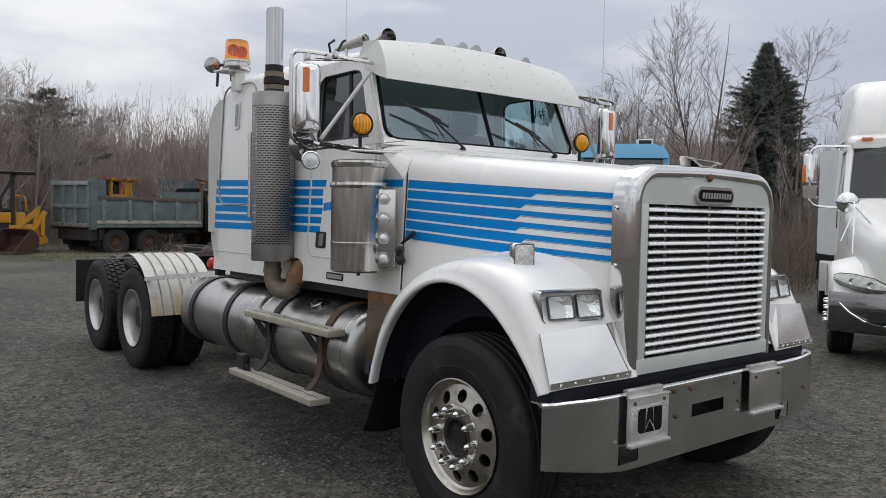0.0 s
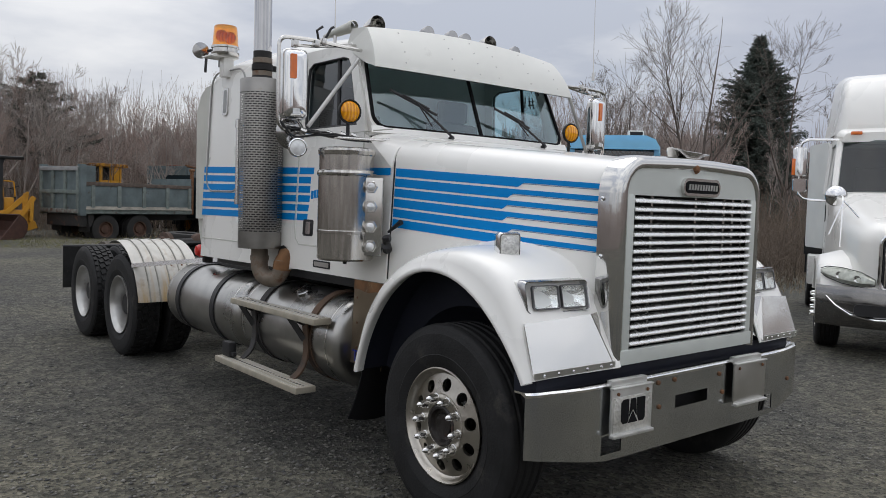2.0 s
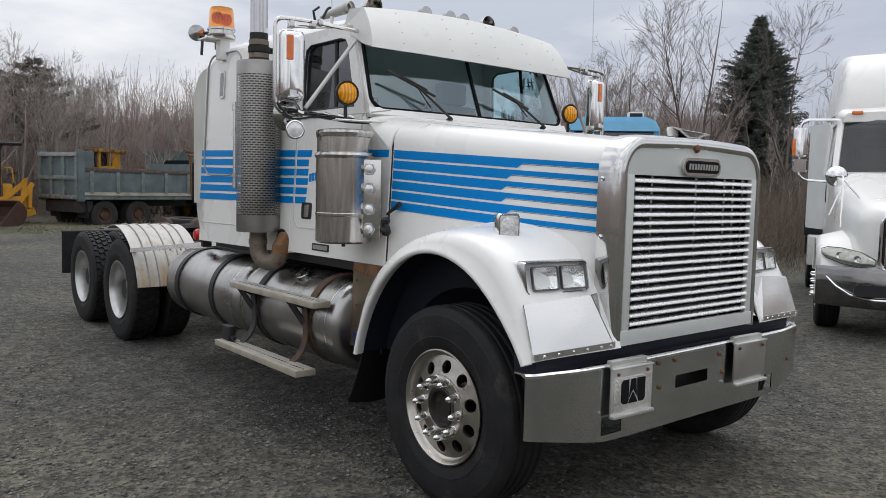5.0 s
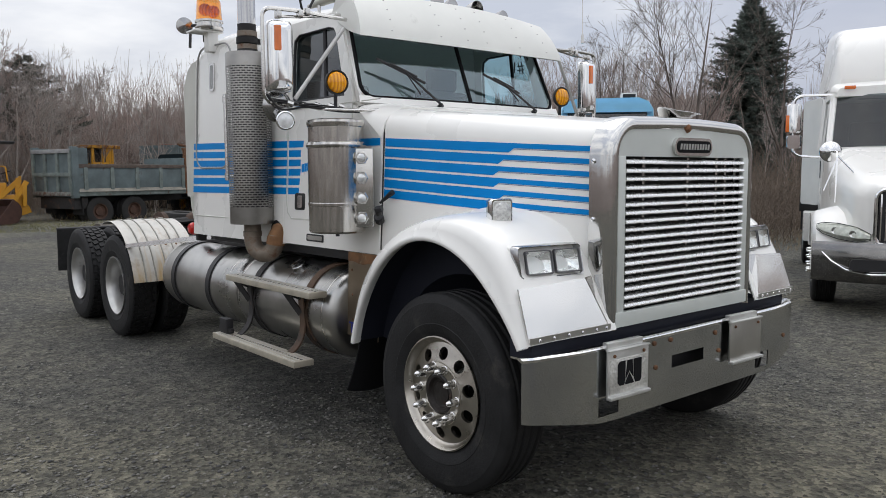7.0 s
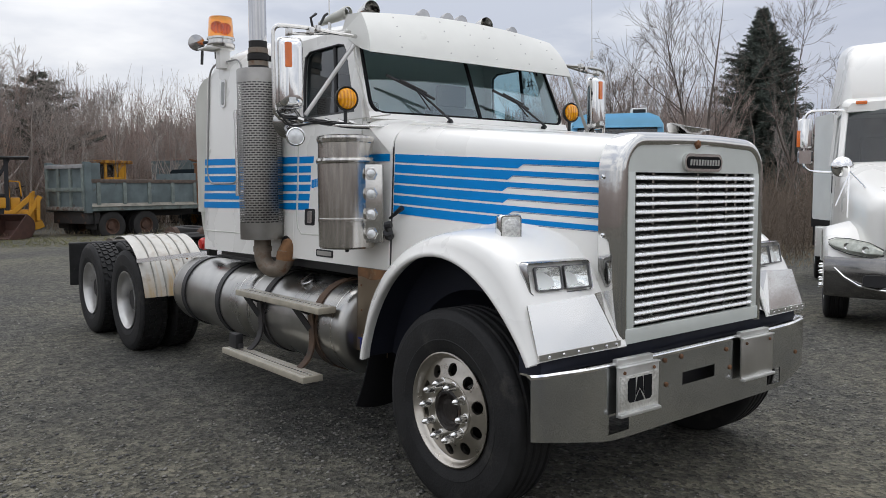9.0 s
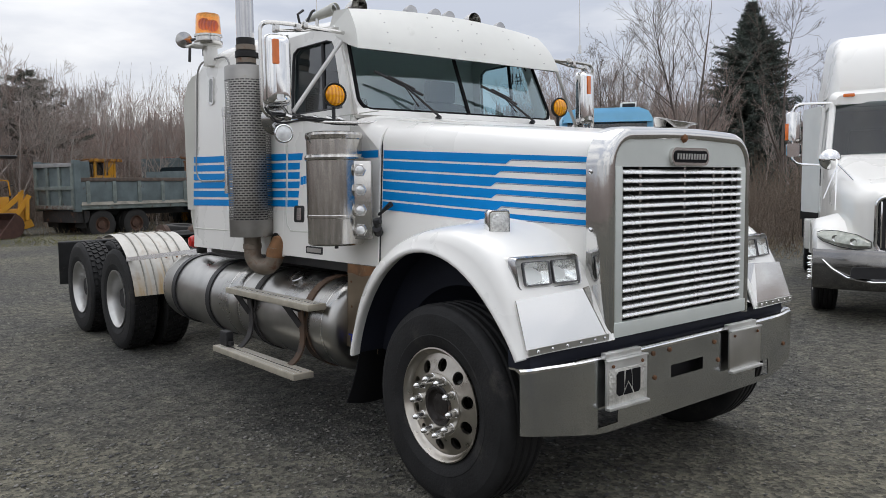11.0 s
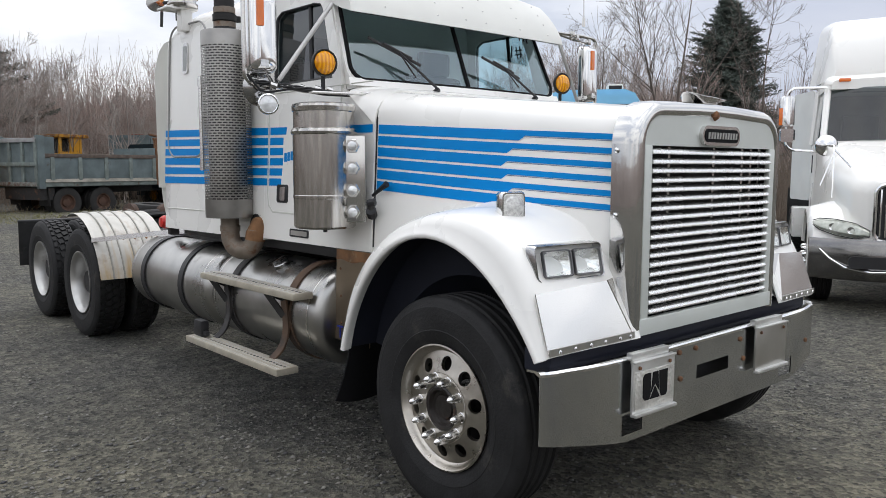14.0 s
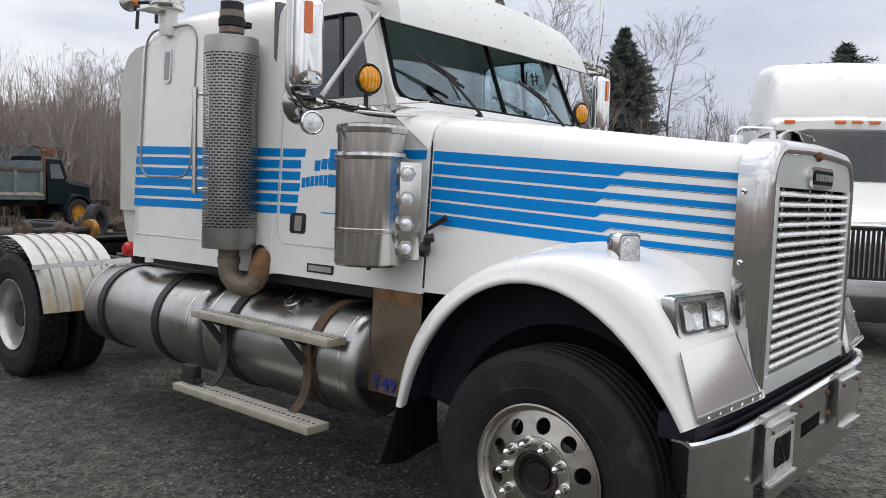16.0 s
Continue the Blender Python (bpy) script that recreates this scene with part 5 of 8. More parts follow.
def guard_material():
    m = mat("perforated_steel_guard", (0.29, 0.28, 0.265), 0.40, 1.0, var=0.2, scale=6, dirt=(0.20, 0.165, 0.12), dscale=3, damount=0.35)
    n, l = m.node_tree.nodes, m.node_tree.links
    tc = n.new("ShaderNodeTexCoord")
    sep = n.new("ShaderNodeSeparateXYZ")
    l.new(tc.outputs["Object"], sep.inputs[0])
    at = n.new("ShaderNodeMath")
    at.operation = 'ARCTAN2'
    l.new(sep.outputs["Y"], at.inputs[0])
    l.new(sep.outputs["X"], at.inputs[1])
    sc = n.new("ShaderNodeMath")
    sc.operation = 'MULTIPLY'
    sc.inputs[1].default_value = 0.158
    l.new(at.outputs[0], sc.inputs[0])
    cmb = n.new("ShaderNodeCombineXYZ")
    l.new(sc.outputs[0], cmb.inputs["X"])
    l.new(sep.outputs["Z"], cmb.inputs["Y"])
    br = n.new("ShaderNodeTexBrick")
    br.inputs["Scale"].default_value = 1.0
    br.inputs["Brick Width"].default_value, br.inputs["Row Height"].default_value = 0.037, 0.0172
    br.inputs["Mortar Size"].default_value, br.inputs["Mortar Smooth"].default_value = 0.0044, 0.0
    l.new(cmb.outputs[0], br.inputs["Vector"])
    lo, hi = n.new("ShaderNodeMath"), n.new("ShaderNodeMath")
    lo.operation, hi.operation = 'LESS_THAN', 'GREATER_THAN'
    lo.inputs[1].default_value, hi.inputs[1].default_value = 0.12, 1.13
    mx1, mx2 = n.new("ShaderNodeMath"), n.new("ShaderNodeMath")
    mx1.operation = mx2.operation = 'MAXIMUM'
    l.new(sep.outputs["Z"], lo.inputs[0])
    l.new(sep.outputs["Z"], hi.inputs[0])
    l.new(lo.outputs[0], mx1.inputs[0])
    l.new(hi.outputs[0], mx1.inputs[1])
    l.new(mx1.outputs[0], mx2.inputs[0])
    l.new(br.outputs["Fac"], mx2.inputs[1])
    l.new(mx2.outputs[0], n["Principled BSDF"].inputs["Alpha"])
    return m


bm = bm_new()
lathe(bm, [(0.140, 0.0), (0.1575, 0.0), (0.158, 0.01), (0.158, 1.222), (0.153, 1.23), (0.07, 1.232)], None, 48)
guard = part("exhaust_guard", bm, guard_material(), truck, "perforated stainless exhaust guard")
guard.location = (EX, EY, 1.285)
bm = bm_new()
lathe(bm, [(0.118, 1.30), (0.123, 1.33), (0.123, 2.46), (0.08, 2.52), (0.066, 2.56), (0.066, 2.72)], Matrix.Translation((EX, EY, 0)), 32)
part("silencer", bm, DARK, truck, "dark silencer inside the guard")
bm = bm_new()
rings = []
for k in range(9):
    z = lerp(2.66, 3.02, k / 8)
    rings.append([Vector((EX + 0.064 * math.cos(a), EY + 0.064 * math.sin(a), z)) for a in [2 * math.pi * i / 28 for i in range(28)]])
rings.append([Vector((EX + 0.064 * math.cos(a), EY + 0.064 * math.sin(a), 3.09 - 0.045 * math.sin(a) + 0.035 * (1 - abs(math.sin(a))))) for a in [2 * math.pi * i / 28 for i in range(28)]])
loft(bm, rings, True, False)
STACKCHROME = mat("smoke_dulled_chrome", (0.50, 0.50, 0.51), 0.12, 1.0, var=0.12, scale=5, rvar=0.05, stretch=(4, 4, 0.6))
EXPIPE = mat("heat_stained_exhaust_pipe", (0.22, 0.185, 0.15), 0.55, 0.55, var=0.35, scale=9, dirt=(0.13, 0.06, 0.028), dscale=9, damount=0.6, bump=0.15)
stack = solid(part("stack_pipe", bm, STACKCHROME, truck, "chrome exhaust stack with slanted tip"), 0.003)
for z, h, r, mt in ((2.515, 0.065, 0.072, EXPIPE), (2.580, 0.050, 0.077, DARK), (2.630, 0.045, 0.071, EXPIPE)):
    bm = bm_new()
    lathe(bm, [(r - 0.012, 0), (r, 0.004), (r, h - 0.004), (r - 0.012, h)], Matrix.Translation((EX, EY, z)), 28)
    part("stack_clamp", bm, mt, stack)
bm = bm_new()
box(bm, (EX + 0.07, EY - 0.03, 2.59), (EX + 0.12, EY + 0.03, 2.625), 0.005)
part("stack_bracket", bm, DARK, stack)
bm = bm_new()
bend = [Vector((EX + 0.05 * (1 - math.cos(a)), EY - 0.085 * (1 - math.cos(a)), 1.165 - 0.105 * math.sin(a))) for a in [math.pi * i / 14 for i in range(15)]]
tube(bm, [Vector((EX, EY, 1.30))] + bend + [Vector((EX + 0.105, EY - 0.172, 1.20))], 0.062, 20)
elbow = part("exhaust_elbow", bm, EXPIPE, truck, "heat-stained exhaust elbow")
bm = bm_new()
tube(bm, [Vector((EX + 0.097, EY - 0.166, 1.135)), Vector((EX + 0.101, EY - 0.171, 1.175)), Vector((EX + 0.125, EY - 0.17, 1.225)), Vector((EX + 0.24, EY - 0.16, 1.25))], 0.067, 20)
part("rusted_sleeve", bm, PIPERUST, elbow, "orange-rusted pipe sleeve")
bm = bm_new()
lathe(bm, [(0.063, -0.02), (0.068, -0.018), (0.068, 0.018), (0.063, 0.02)], Matrix.Translation((EX, EY, 1.21)), 24)
part("pipe_clamp", bm, EXPIPE, elbow)
bm = bm_new()
slab(bm, [(2.155 + 0.075 * math.cos(a), 1.225 + 0.085 * math.sin(a)) for a in [2 * math.pi * i / 24 for i in range(24)]], lambda u, v, w: Vector((sleeper_x(u, v) - w, u, v)), 0.003, 0.005)
part("pipe_opening", bm, BLACK, truck, "dark opening for the exhaust pipe", smooth=False)

# ---- air cleaner ----
AX, AY, AR = -1.068, 1.075, 0.172
bm = bm_new()
lathe(bm, [(0.0, 1.285), (0.10, 1.283), (AR - 0.01, 1.288), (AR, 1.30), (AR, 1.452), (AR + 0.003, 1.456), (AR + 0.003, 1.47), (AR, 1.474), (AR, 1.80), (AR + 0.008, 1.806), (AR + 0.010, 1.818), (AR + 0.004, 1.832), (AR - 0.004, 1.838), (AR - 0.004, 1.925), (AR + 0.002, 1.93), (AR + 0.004, 1.952), (AR, 1.966), (AR - 0.03, 1.974), (0.0, 1.978)], Matrix.Translation((AX, AY, 0)), 56)
air = part("air_cleaner", bm, AIRSTEEL, truck, "stainless cylindrical air cleaner with bands", angle=18)
bm = bm_new()
rod(bm, (AX, AY, 1.262), (AX, AY, 1.29), 0.012, seg=10)
part("drain", bm, BLACK, air)
for z in (1.40, 1.72):
    bm = bm_new()
    box(bm, (AX + 0.1, AY - 0.05, z - 0.02), (-0.895, AY + 0.05, z + 0.02), 0.005)
    part("cleaner_bracket", bm, STEEL, air)
# lamp bar beside it
lm = Matrix.Translation((-1.005, 0.885, 1.56)) @ Matrix.Rotation(radians(-42), 4, 'Z')
bm = bm_new()
box(bm, (-0.062, -0.006, -0.235), (0.062, 0.006, 0.235), 0.004, lm)
box(bm, (0.055, -0.006, -0.235), (0.064, 0.06, 0.235), 0.003, lm)
lampbar = part("lamp_bar", bm, STEEL, truck, "stainless bar with four clear marker lamps")
for z in (-0.18, -0.06, 0.06, 0.18):
    bm = bm_new()
    lathe(bm, [(0.040, 0.0), (0.040, 0.010), (0.036, 0.014), (0.024, 0.014)], lm @ Matrix.Translation((-0.004, -0.006, z)) @ Matrix.Rotation(radians(90), 4, 'X'), 6)
    part("marker_rim", bm, SATIN, lampbar, smooth=False)
    bm = bm_new()
    lathe(bm, [(0.026, 0.012), (0.024, 0.021), (0.014, 0.024), (0.0, 0.025)], lm @ Matrix.Translation((-0.004, -0.006, z)) @ Matrix.Rotation(radians(90), 4, 'X'), 20)
    part("marker_lens", bm, LENS, lampbar, "clear round marker lens")
# rubber bonnet catch
bm = bm_new()
tube(bm, [(-0.95, 0.80, 1.41), (-0.98, 0.77, 1.435), (-0.965, 0.745, 1.44)], 0.022, 8)
rod(bm, (-0.93, 0.83, 1.39), (-0.90, 0.86, 1.36), 0.03, seg=8)
tube(bm, [(-0.91, 0.84, 1.47), (-0.905, 0.76, 1.515), (-0.90, 0.725, 1.535)], [0.008, 0.014, 0.018], 8)
part("bonnet_catch", bm, BLACK, truck, "black rubber bonnet catch")

# ---- door and sleeper fittings on the kerb side ----
def on_side(y, z, out=0.0):
    return Vector((side_x(y, z) - 0.015 - out, y, z))


bm = bm_new()
tube(bm, [on_side(y, z, -0.004) for y, z in [(2.02, 2.64), (2.02, 1.45), (2.0, 1.37), (1.95, 1.33), (1.3, 1.33), (1.22, 1.36), (1.20, 1.5), (1.20, 2.1)]], 0.009, 6)
part("door_seal", bm, OFFWHITE, cab_wall)
bm = bm_new()
slab(bm, rounded(1.762, 1.900, 1.395, 1.512, 0.02), lambda u, v, w: on_side(u, v, w), 0.001, 0.006)
handle = part("door_handle", bm, BLACK, cab_wall, "black recessed door handle", smooth=False)
bm = bm_new()
slab(bm, rounded(1.785, 1.845, 1.41, 1.497, 0.012), lambda u, v, w: on_side(u, v, w), 0.006, 0.018)
part("grip", bm, CHROME, handle)
bm = bm_new()
slab(bm, rounded(1.51, 1.73, 1.185, 1.235, 0.008), lambda u, v, w: on_side(u, v, w), 0.001, 0.008)
vp = part("name_plate", bm, BLACK, cab_wall, "small dark nameplate", smooth=False)
bm = bm_new()
slab(bm, rounded(1.525, 1.715, 1.195, 1.225, 0.005), lambda u, v, w: on_side(u, v, w), 0.008, 0.0095)
part("plate_face", bm, BRUSHED, vp, smooth=False)
bm = bm_new()
tube(bm, [on_side(y, 2.10, 0.0) for y in (0.9, 1.4, 2.05)], 0.004, 6)
part("belt_seam", bm, OFFWHITE, cab_wall)
# door lettering as plain blue bars with a dark edge
for z0, z1, ya, yb, count in ((1.748, 1.806, 1.722, 1.44, 5), (1.655, 1.712, 1.822, 1.42, 11)):
    step = (ya - yb) / count
    for i in range(count):
        y = ya - step * (i + 0.5)
        lift = 0.018 * math.sin(math.pi * (i + 0.5) / count)
        for grow, out, mt in ((0.006, 0.001, PIN), (0.0, 0.003, BLUE)):
            bm = bm_new()
            slab(bm, [(y + step * 0.45 + grow, z0 + lift - grow), (y - step * 0.42 - grow, z0 + lift - grow), (y - step * 0.45 - grow, z1 + lift + grow), (y + step * 0.42 + grow, z1 + lift + grow)], lambda u, v, w: on_side(u, v, w), out, out + 0.002)
            part("lettering_bar", bm, mt, cab_wall, smooth=False)
bm = bm_new()
slab(bm, [(1.775, 1.521), (1.40, 1.514), (1.40, 1.521), (1.775, 1.528)], lambda u, v, w: on_side(u, v, w), 0.001, 0.003)
part("pinstripe", bm, BLUE, cab_wall, smooth=False)


def on_sleeper(y, z, out=0.0):
    return Vector((sleeper_x(y, z) - out, y, z))


OFFGREY = mat("weathered_grey_seal", (0.30, 0.30, 0.29), 0.5, var=0.15, scale=6)
FROST = mat("frosted_grey_pane", (0.33, 0.34, 0.34), 0.35, var=0.1, scale=20)
loop = [(u, v) for u, v in rounded(2.89, 3.48, 1.70, 2.70, 0.13, 6)]
bm = bm_new()
tube(bm, [on_sleeper(u, v, 0.002) for u, v in loop + loop[:1]], 0.008, 8)
part("hatch_seal", bm, OFFGREY, sleeper, "grey seal of the sleeper hatch")
bm = bm_new()
slab(bm, rounded(3.16, 3.245, 2.33, 2.56, 0.03), lambda u, v, w: on_sleeper(u, v, w), 0.001, 0.012)
vent = part("hatch_window", bm, STEEL, sleeper, "narrow frosted hatch window", smooth=False)
bm = bm_new()
slab(bm, rounded(3.175, 3.23, 2.35, 2.54, 0.02), lambda u, v, w: on_sleeper(u, v, w), 0.012, 0.0135)
part("pane", bm, FROST, vent, smooth=False)
bm = bm_new()
rod(bm, (-1.075, 2.615, 1.60), (-1.075, 2.615, 2.25), 0.017, seg=12)
for z in (1.63, 2.21):
    rod(bm, (-1.075, 2.615, z), (-0.98, 2.55, z), 0.012, seg=8)
    lathe(bm, [(0.0, -0.03), (0.022, -0.028), (0.022, 0.028), (0.0, 0.03)], Matrix.Translation((-1.075, 2.615, z)), 12)
part("grab_rail", bm, SATIN, truck, "vertical chrome grab rail")
bm = bm_new()
tube(bm, [on_sleeper(y, 1.30, 0.001) for y in (2.1, 3.5)], 0.004, 6)
part("body_seam", bm, OFFWHITE, sleeper)
# side extenders behind the sleeper
for s in (-1, 1):
    bm = bm_new()
    sheet(bm, lambda u, v: Vector((sleeper_x(3.55, 2, s) - s * (0.06 + 0.02 * u), lerp(3.565, 3.93, u), lerp(1.45, lerp(2.62, 2.42, u ** 3), v))), spread(0, 1, 4), spread(0, 1, 5))
    solid(part("side_extender", bm, OFFWHITE, truck, "greyed white side extender"), 0.02)
    bm = bm_new()
    sheet(bm, lambda u, v: Vector((sleeper_x(3.55, 2, s) - s * (0.09 + 0.02 * u), lerp(3.575, 3.95 - 0.14 * (1 - v) ** 3, u), lerp(1.14, 1.62, v))), spread(0, 1, 4), spread(0, 1, 6))
    solid(part("lower_extender", bm, OFFWHITE, truck), 0.02)

# ---- roof fittings ----
bc = Vector((-0.93, 3.20, 2.745))
bm = bm_new()
box(bm, bc + Vector((-0.03, -0.04, -0.10)), bc + Vector((0.06, 0.05, 0.07)), 0.01)
box(bm, bc + Vector((-0.14, -0.05, 0.055)), bc + Vector((0.10, 0.14, 0.07)), 0.004)
beacon = part("beacon_lamp", bm, WHITE, truck, "rotating orange beacon on a white bracket")
bm = bm_new()
lathe(bm, [(0.0, 0.07), (0.105, 0.07), (0.112, 0.08), (0.112, 0.10), (0.10, 0.105), (0.10, 0.13), (0.112, 0.135), (0.112, 0.15)], Matrix.Translation(bc), 32)
part("beacon_base", bm, STEEL, beacon)
bm = bm_new()
lathe(bm, [(0.108, 0.15), (0.105, 0.16), (0.095, 0.30), (0.088, 0.315), (0.0, 0.322)], Matrix.Translation(bc), 32)
part("beacon_dome", bm, glass("orange_dome", (1.0, 0.60, 0.17), 0.08, 0.06), beacon, "translucent orange dome")
for dx, dy in ((-0.04, -0.03), (0.045, 0.0)):
    bm = bm_new()
    lathe(bm, [(0.050, 0.025), (0.040, 0.0), (0.02, -0.012), (0.0, -0.016)], Matrix.Translation(bc + Vector((dx, dy, 0.225))) @ aim((0, 0, 0), (-0.6, -0.8, 0.0)), 20)
    part("reflector", bm, AMBER, beacon)
sp = Vector((-0.97, 3.62, 2.915))
bm = bm_new()
lathe(bm, [(0.0, -0.06), (0.03, -0.055), (0.06, -0.03), (0.07, 0.0), (0.066, 0.02), (0.0, 0.03)], aim(sp, sp + Vector((-0.35, -0.9, 0.0))), 24)
spot = part("spot_lamp", bm, DARKCHROME, truck, "round chrome spot lamp on a bracket")
bm = bm_new()
tube(bm, [sp + Vector((0.05, -0.02, 0)), (-0.90, 3.5, 2.91), (-0.88, 3.42, 2.90), (-0.88, 3.42, 2.76)], 0.014, 8)
rod(bm, (-0.96, 3.54, 2.72), (-0.95, 3.54, 2.88), 0.012, seg=6)
part("spot_bracket", bm, BLACK, spot)
for x, y, z in ((-0.60, 1.52, 2.86), (0.43, 1.50, 2.88)):
    bm = bm_new()
    lathe(bm, [(0.062, -0.06), (0.06, -0.03), (0.045, 0.03), (0.025, 0.09), (0.0, 0.12)], Matrix.Translation((x, y, z)) @ aim((0, 0, 0), (0, 1, 0)), 20)
    rod(bm, (x, y + 0.02, z), (x, y + 0.03, z - 0.09), 0.02, seg=8)
    part("roof_lamp", bm, STEEL, truck, "bullet shaped roof lamp")
for x in (-0.22, 0.0, 0.13, 0.64):
    bm = bm_new()
    zt = 2.765 + 0.045 * (1 - ((x - 0.06) / 0.9) ** 2)
    lathe(bm, [(0.045, -0.05), (0.047, -0.042), (0.044, 0.0), (0.032, 0.05), (0.014, 0.085), (0.0, 0.09)], Matrix.Translation((x, 1.42, zt + 0.045)) @ aim((0, 0, 0), (0, 1, -0.12)), 16, True)
    rod(bm, (x, 1.42, zt - 0.02), (x, 1.42, zt + 0.03), 0.02, seg=8)
    part("clearance_lamp", bm, DARKCHROME, truck, "small bullet clearance lamp")
sl = Vector((-0.80, 1.45, 2.815))
bm = bm_new()
lathe(bm, [(0.038, -0.03), (0.04, 0.0), (0.034, 0.006)], aim(sl, sl + Vector((0.15, -1, 0))), 20)
lathe(bm, [(0.038, -0.03), (0.03, -0.16), (0.016, -0.3), (0.0, -0.31)], aim(sl, sl + Vector((0.15, -1, 0.12))), 20)
part("horn", bm, OFFWHITE, truck, "pale trumpet horn on the cab roof")
for p0, p1 in (((-0.84, 1.62, 2.70), (-0.845, 1.62, 3.35)), ((1.42, 1.25, 2.70), (1.43, 1.27, 3.60))):
    bm = bm_new()
    rod(bm, p0, p1, 0.005, 0.002, seg=6)
    rod(bm, p0, (p0[0], p0[1], p0[2] + 0.07), 0.012, seg=8)
    part("aerial", bm, STEEL, truck, "thin whip aerial")


# ---- mirrors, amber lamps, wipers ----


def mirror(s):
    def X(p):
        return Vector((p[0] if s < 0 else 0.13 - p[0], p[1], p[2]))
    fr = holder("mirror_assembly", truck)
    bm = bm_new()
    tube(bm, arc([X(p) for p in ((-0.86, 1.26, 2.62), (-1.24, 1.25, 2.63), (-1.45, 1.25, 2.62), (-1.45, 1.25, 2.08), (-1.28, 1.25, 2.07), (-0.88, 1.14, 2.04))], 5, 0.06), 0.013, 8)
    tube(bm, [X(p) for p in ((-0.86, 1.33, 2.66), (-1.20, 1.28, 2.60), (-1.36, 1.25, 2.58))], 0.010, 8)
    tube(bm, [X(p) for p in ((-1.40, 1.26, 2.10), (-1.12, 1.2, 2.045), (-0.92, 1.05, 2.035), (-0.72, 0.98, 2.045))], 0.009, 8)
    part("mirror_arm", bm, STEEL, fr, "steel tube mirror arms")
    bm = bm_new()
    rod(bm, X((-0.925, 1.19, 2.55)), X((-1.245, 1.25, 2.10)), 0.013, seg=10)
    part("mirror_strut", bm, WHEELWHITE, fr, "pale brace strut")
    bm = bm_new()
    mm = Matrix.Translation(X((-1.345, 1.25, 2.345))) @ Matrix.Rotation(radians(-8 * s * -1), 4, 'Z')
    loft(bm, [[mm @ Vector((u * k, y, v * (0.215 - 0.09 + 0.09 * k) / 0.215)) for u, v in rounded(-0.082, 0.082, -0.212, 0.212, 0.035, 5)] for y, k in ((0.035, 0.96), (0.03, 1.0), (0.0, 1.0), (-0.03, 0.93), (-0.052, 0.72), (-0.06, 0.35))], True, True)
    part("mirror_head", bm, CHROME, fr, "tall chrome mirror housing")
    bm = bm_new()
    slab(bm, rounded(-0.070, 0.070, -0.20, 0.20, 0.03), lambda u, v, w: mm @ Vector((u, w, v)), 0.036, 0.038)
    part("mirror_glass", bm, CHROME, fr)
    bm = bm_new()
    slab(bm, rounded(-0.020, 0.020, -0.072, 0.072, 0.006), lambda u, v, w: mm @ Vector((u - 0.028, w, v + 0.10)), -0.068, -0.048)
    part("marker", bm, ORANGE, fr, "orange marker strip")
    bm = bm_new()
    slab(bm, rounded(-0.022, 0.022, -0.018, 0.018, 0.003), lambda u, v, w: mm @ Vector((u - 0.005, w, v - 0.165)), -0.061, -0.045)
    part("sticker", bm, LENS, fr, smooth=False)
    bm = bm_new()
    c = X((-1.335, 1.30, 2.055))
    lathe(bm, [(0.0, -0.035), (0.05, -0.03), (0.085, -0.012), (0.098, 0.004), (0.096, 0.012), (0.0, 0.012)], aim(c, c + Vector((0, 1, 0.05))), 32)
    part("round_mirror", bm, DARKCHROME, fr, "round convex chrome mirror")
    bm = bm_new()
    rod(bm, X((-1.39, 1.25, 2.09)), X((-1.37, 1.25, 2.06)), 0.016, seg=8)
    part("clamp", bm, STEEL, fr)
    for x, z in ((-1.345, 2.59), (-1.20, 2.61), (-1.15, 2.63)):
        bm = bm_new()
        box(bm, X((x, 1.25, z)) - Vector((0.016, 0.02, 0.022)), X((x, 1.25, z)) + Vector((0.016, 0.02, 0.022)), 0.004)
        part("clamp", bm, STEEL, fr)
    for x in (-1.30, -1.12, -1.02, -0.94):
        bm = bm_new()
        rod(bm, X((x - 0.015, 1.215, 2.072 - 0.0)), X((x + 0.015, 1.20, 2.06)), 0.018, seg=8)
        part("clamp", bm, STEEL, fr)
    if s < 0:
        bm = bm_new()
        d = Vector((-1.335, 1.21, 1.965))
        ml_ = aim(d, d + Vector((-0.35, -1, 0)))
        lathe(bm, [(0.0, -0.05), (0.045, -0.045), (0.057, -0.01), (0.057, 0.01), (0.05, 0.016), (0.046, 0.012)], ml_, 24)
        part("lamp_body", bm, CHROME, fr, "small round chrome lamp")
        bm = bm_new()
        lathe(bm, [(0.047, 0.010), (0.02, 0.014), (0.0, 0.014)], ml_, 24)
        part("lamp_lens", bm, LENS, fr)
        bm = bm_new()
        tube(bm, arc([(-1.15, 1.25, 2.62), (-1.10, 1.24, 2.72), (-1.08, 1.24, 2.73)], 3, 0.04), 0.008, 6)
        part("cable", bm, BLACK, fr)
        bm = bm_new()
        tube(bm, [(-1.18, 1.25, 2.63), (-1.20, 1.24, 2.69), (-1.16, 1.24, 2.72)], 0.008, 6)
        part("cable", bm, BLACK, fr)
        bm = bm_new()
        tube(bm, arc([(-1.44, 1.24, 2.12), (-1.36, 1.22, 2.02), (-1.20, 1.20, 2.055), (-1.0, 1.16, 2.03), (-0.86, 1.1, 2.03)], 5, 0.05), 0.006, 6)
        part("cable", bm, BLACK, fr, "loose black cable")
        for k in range(4):
            bm = bm_new()
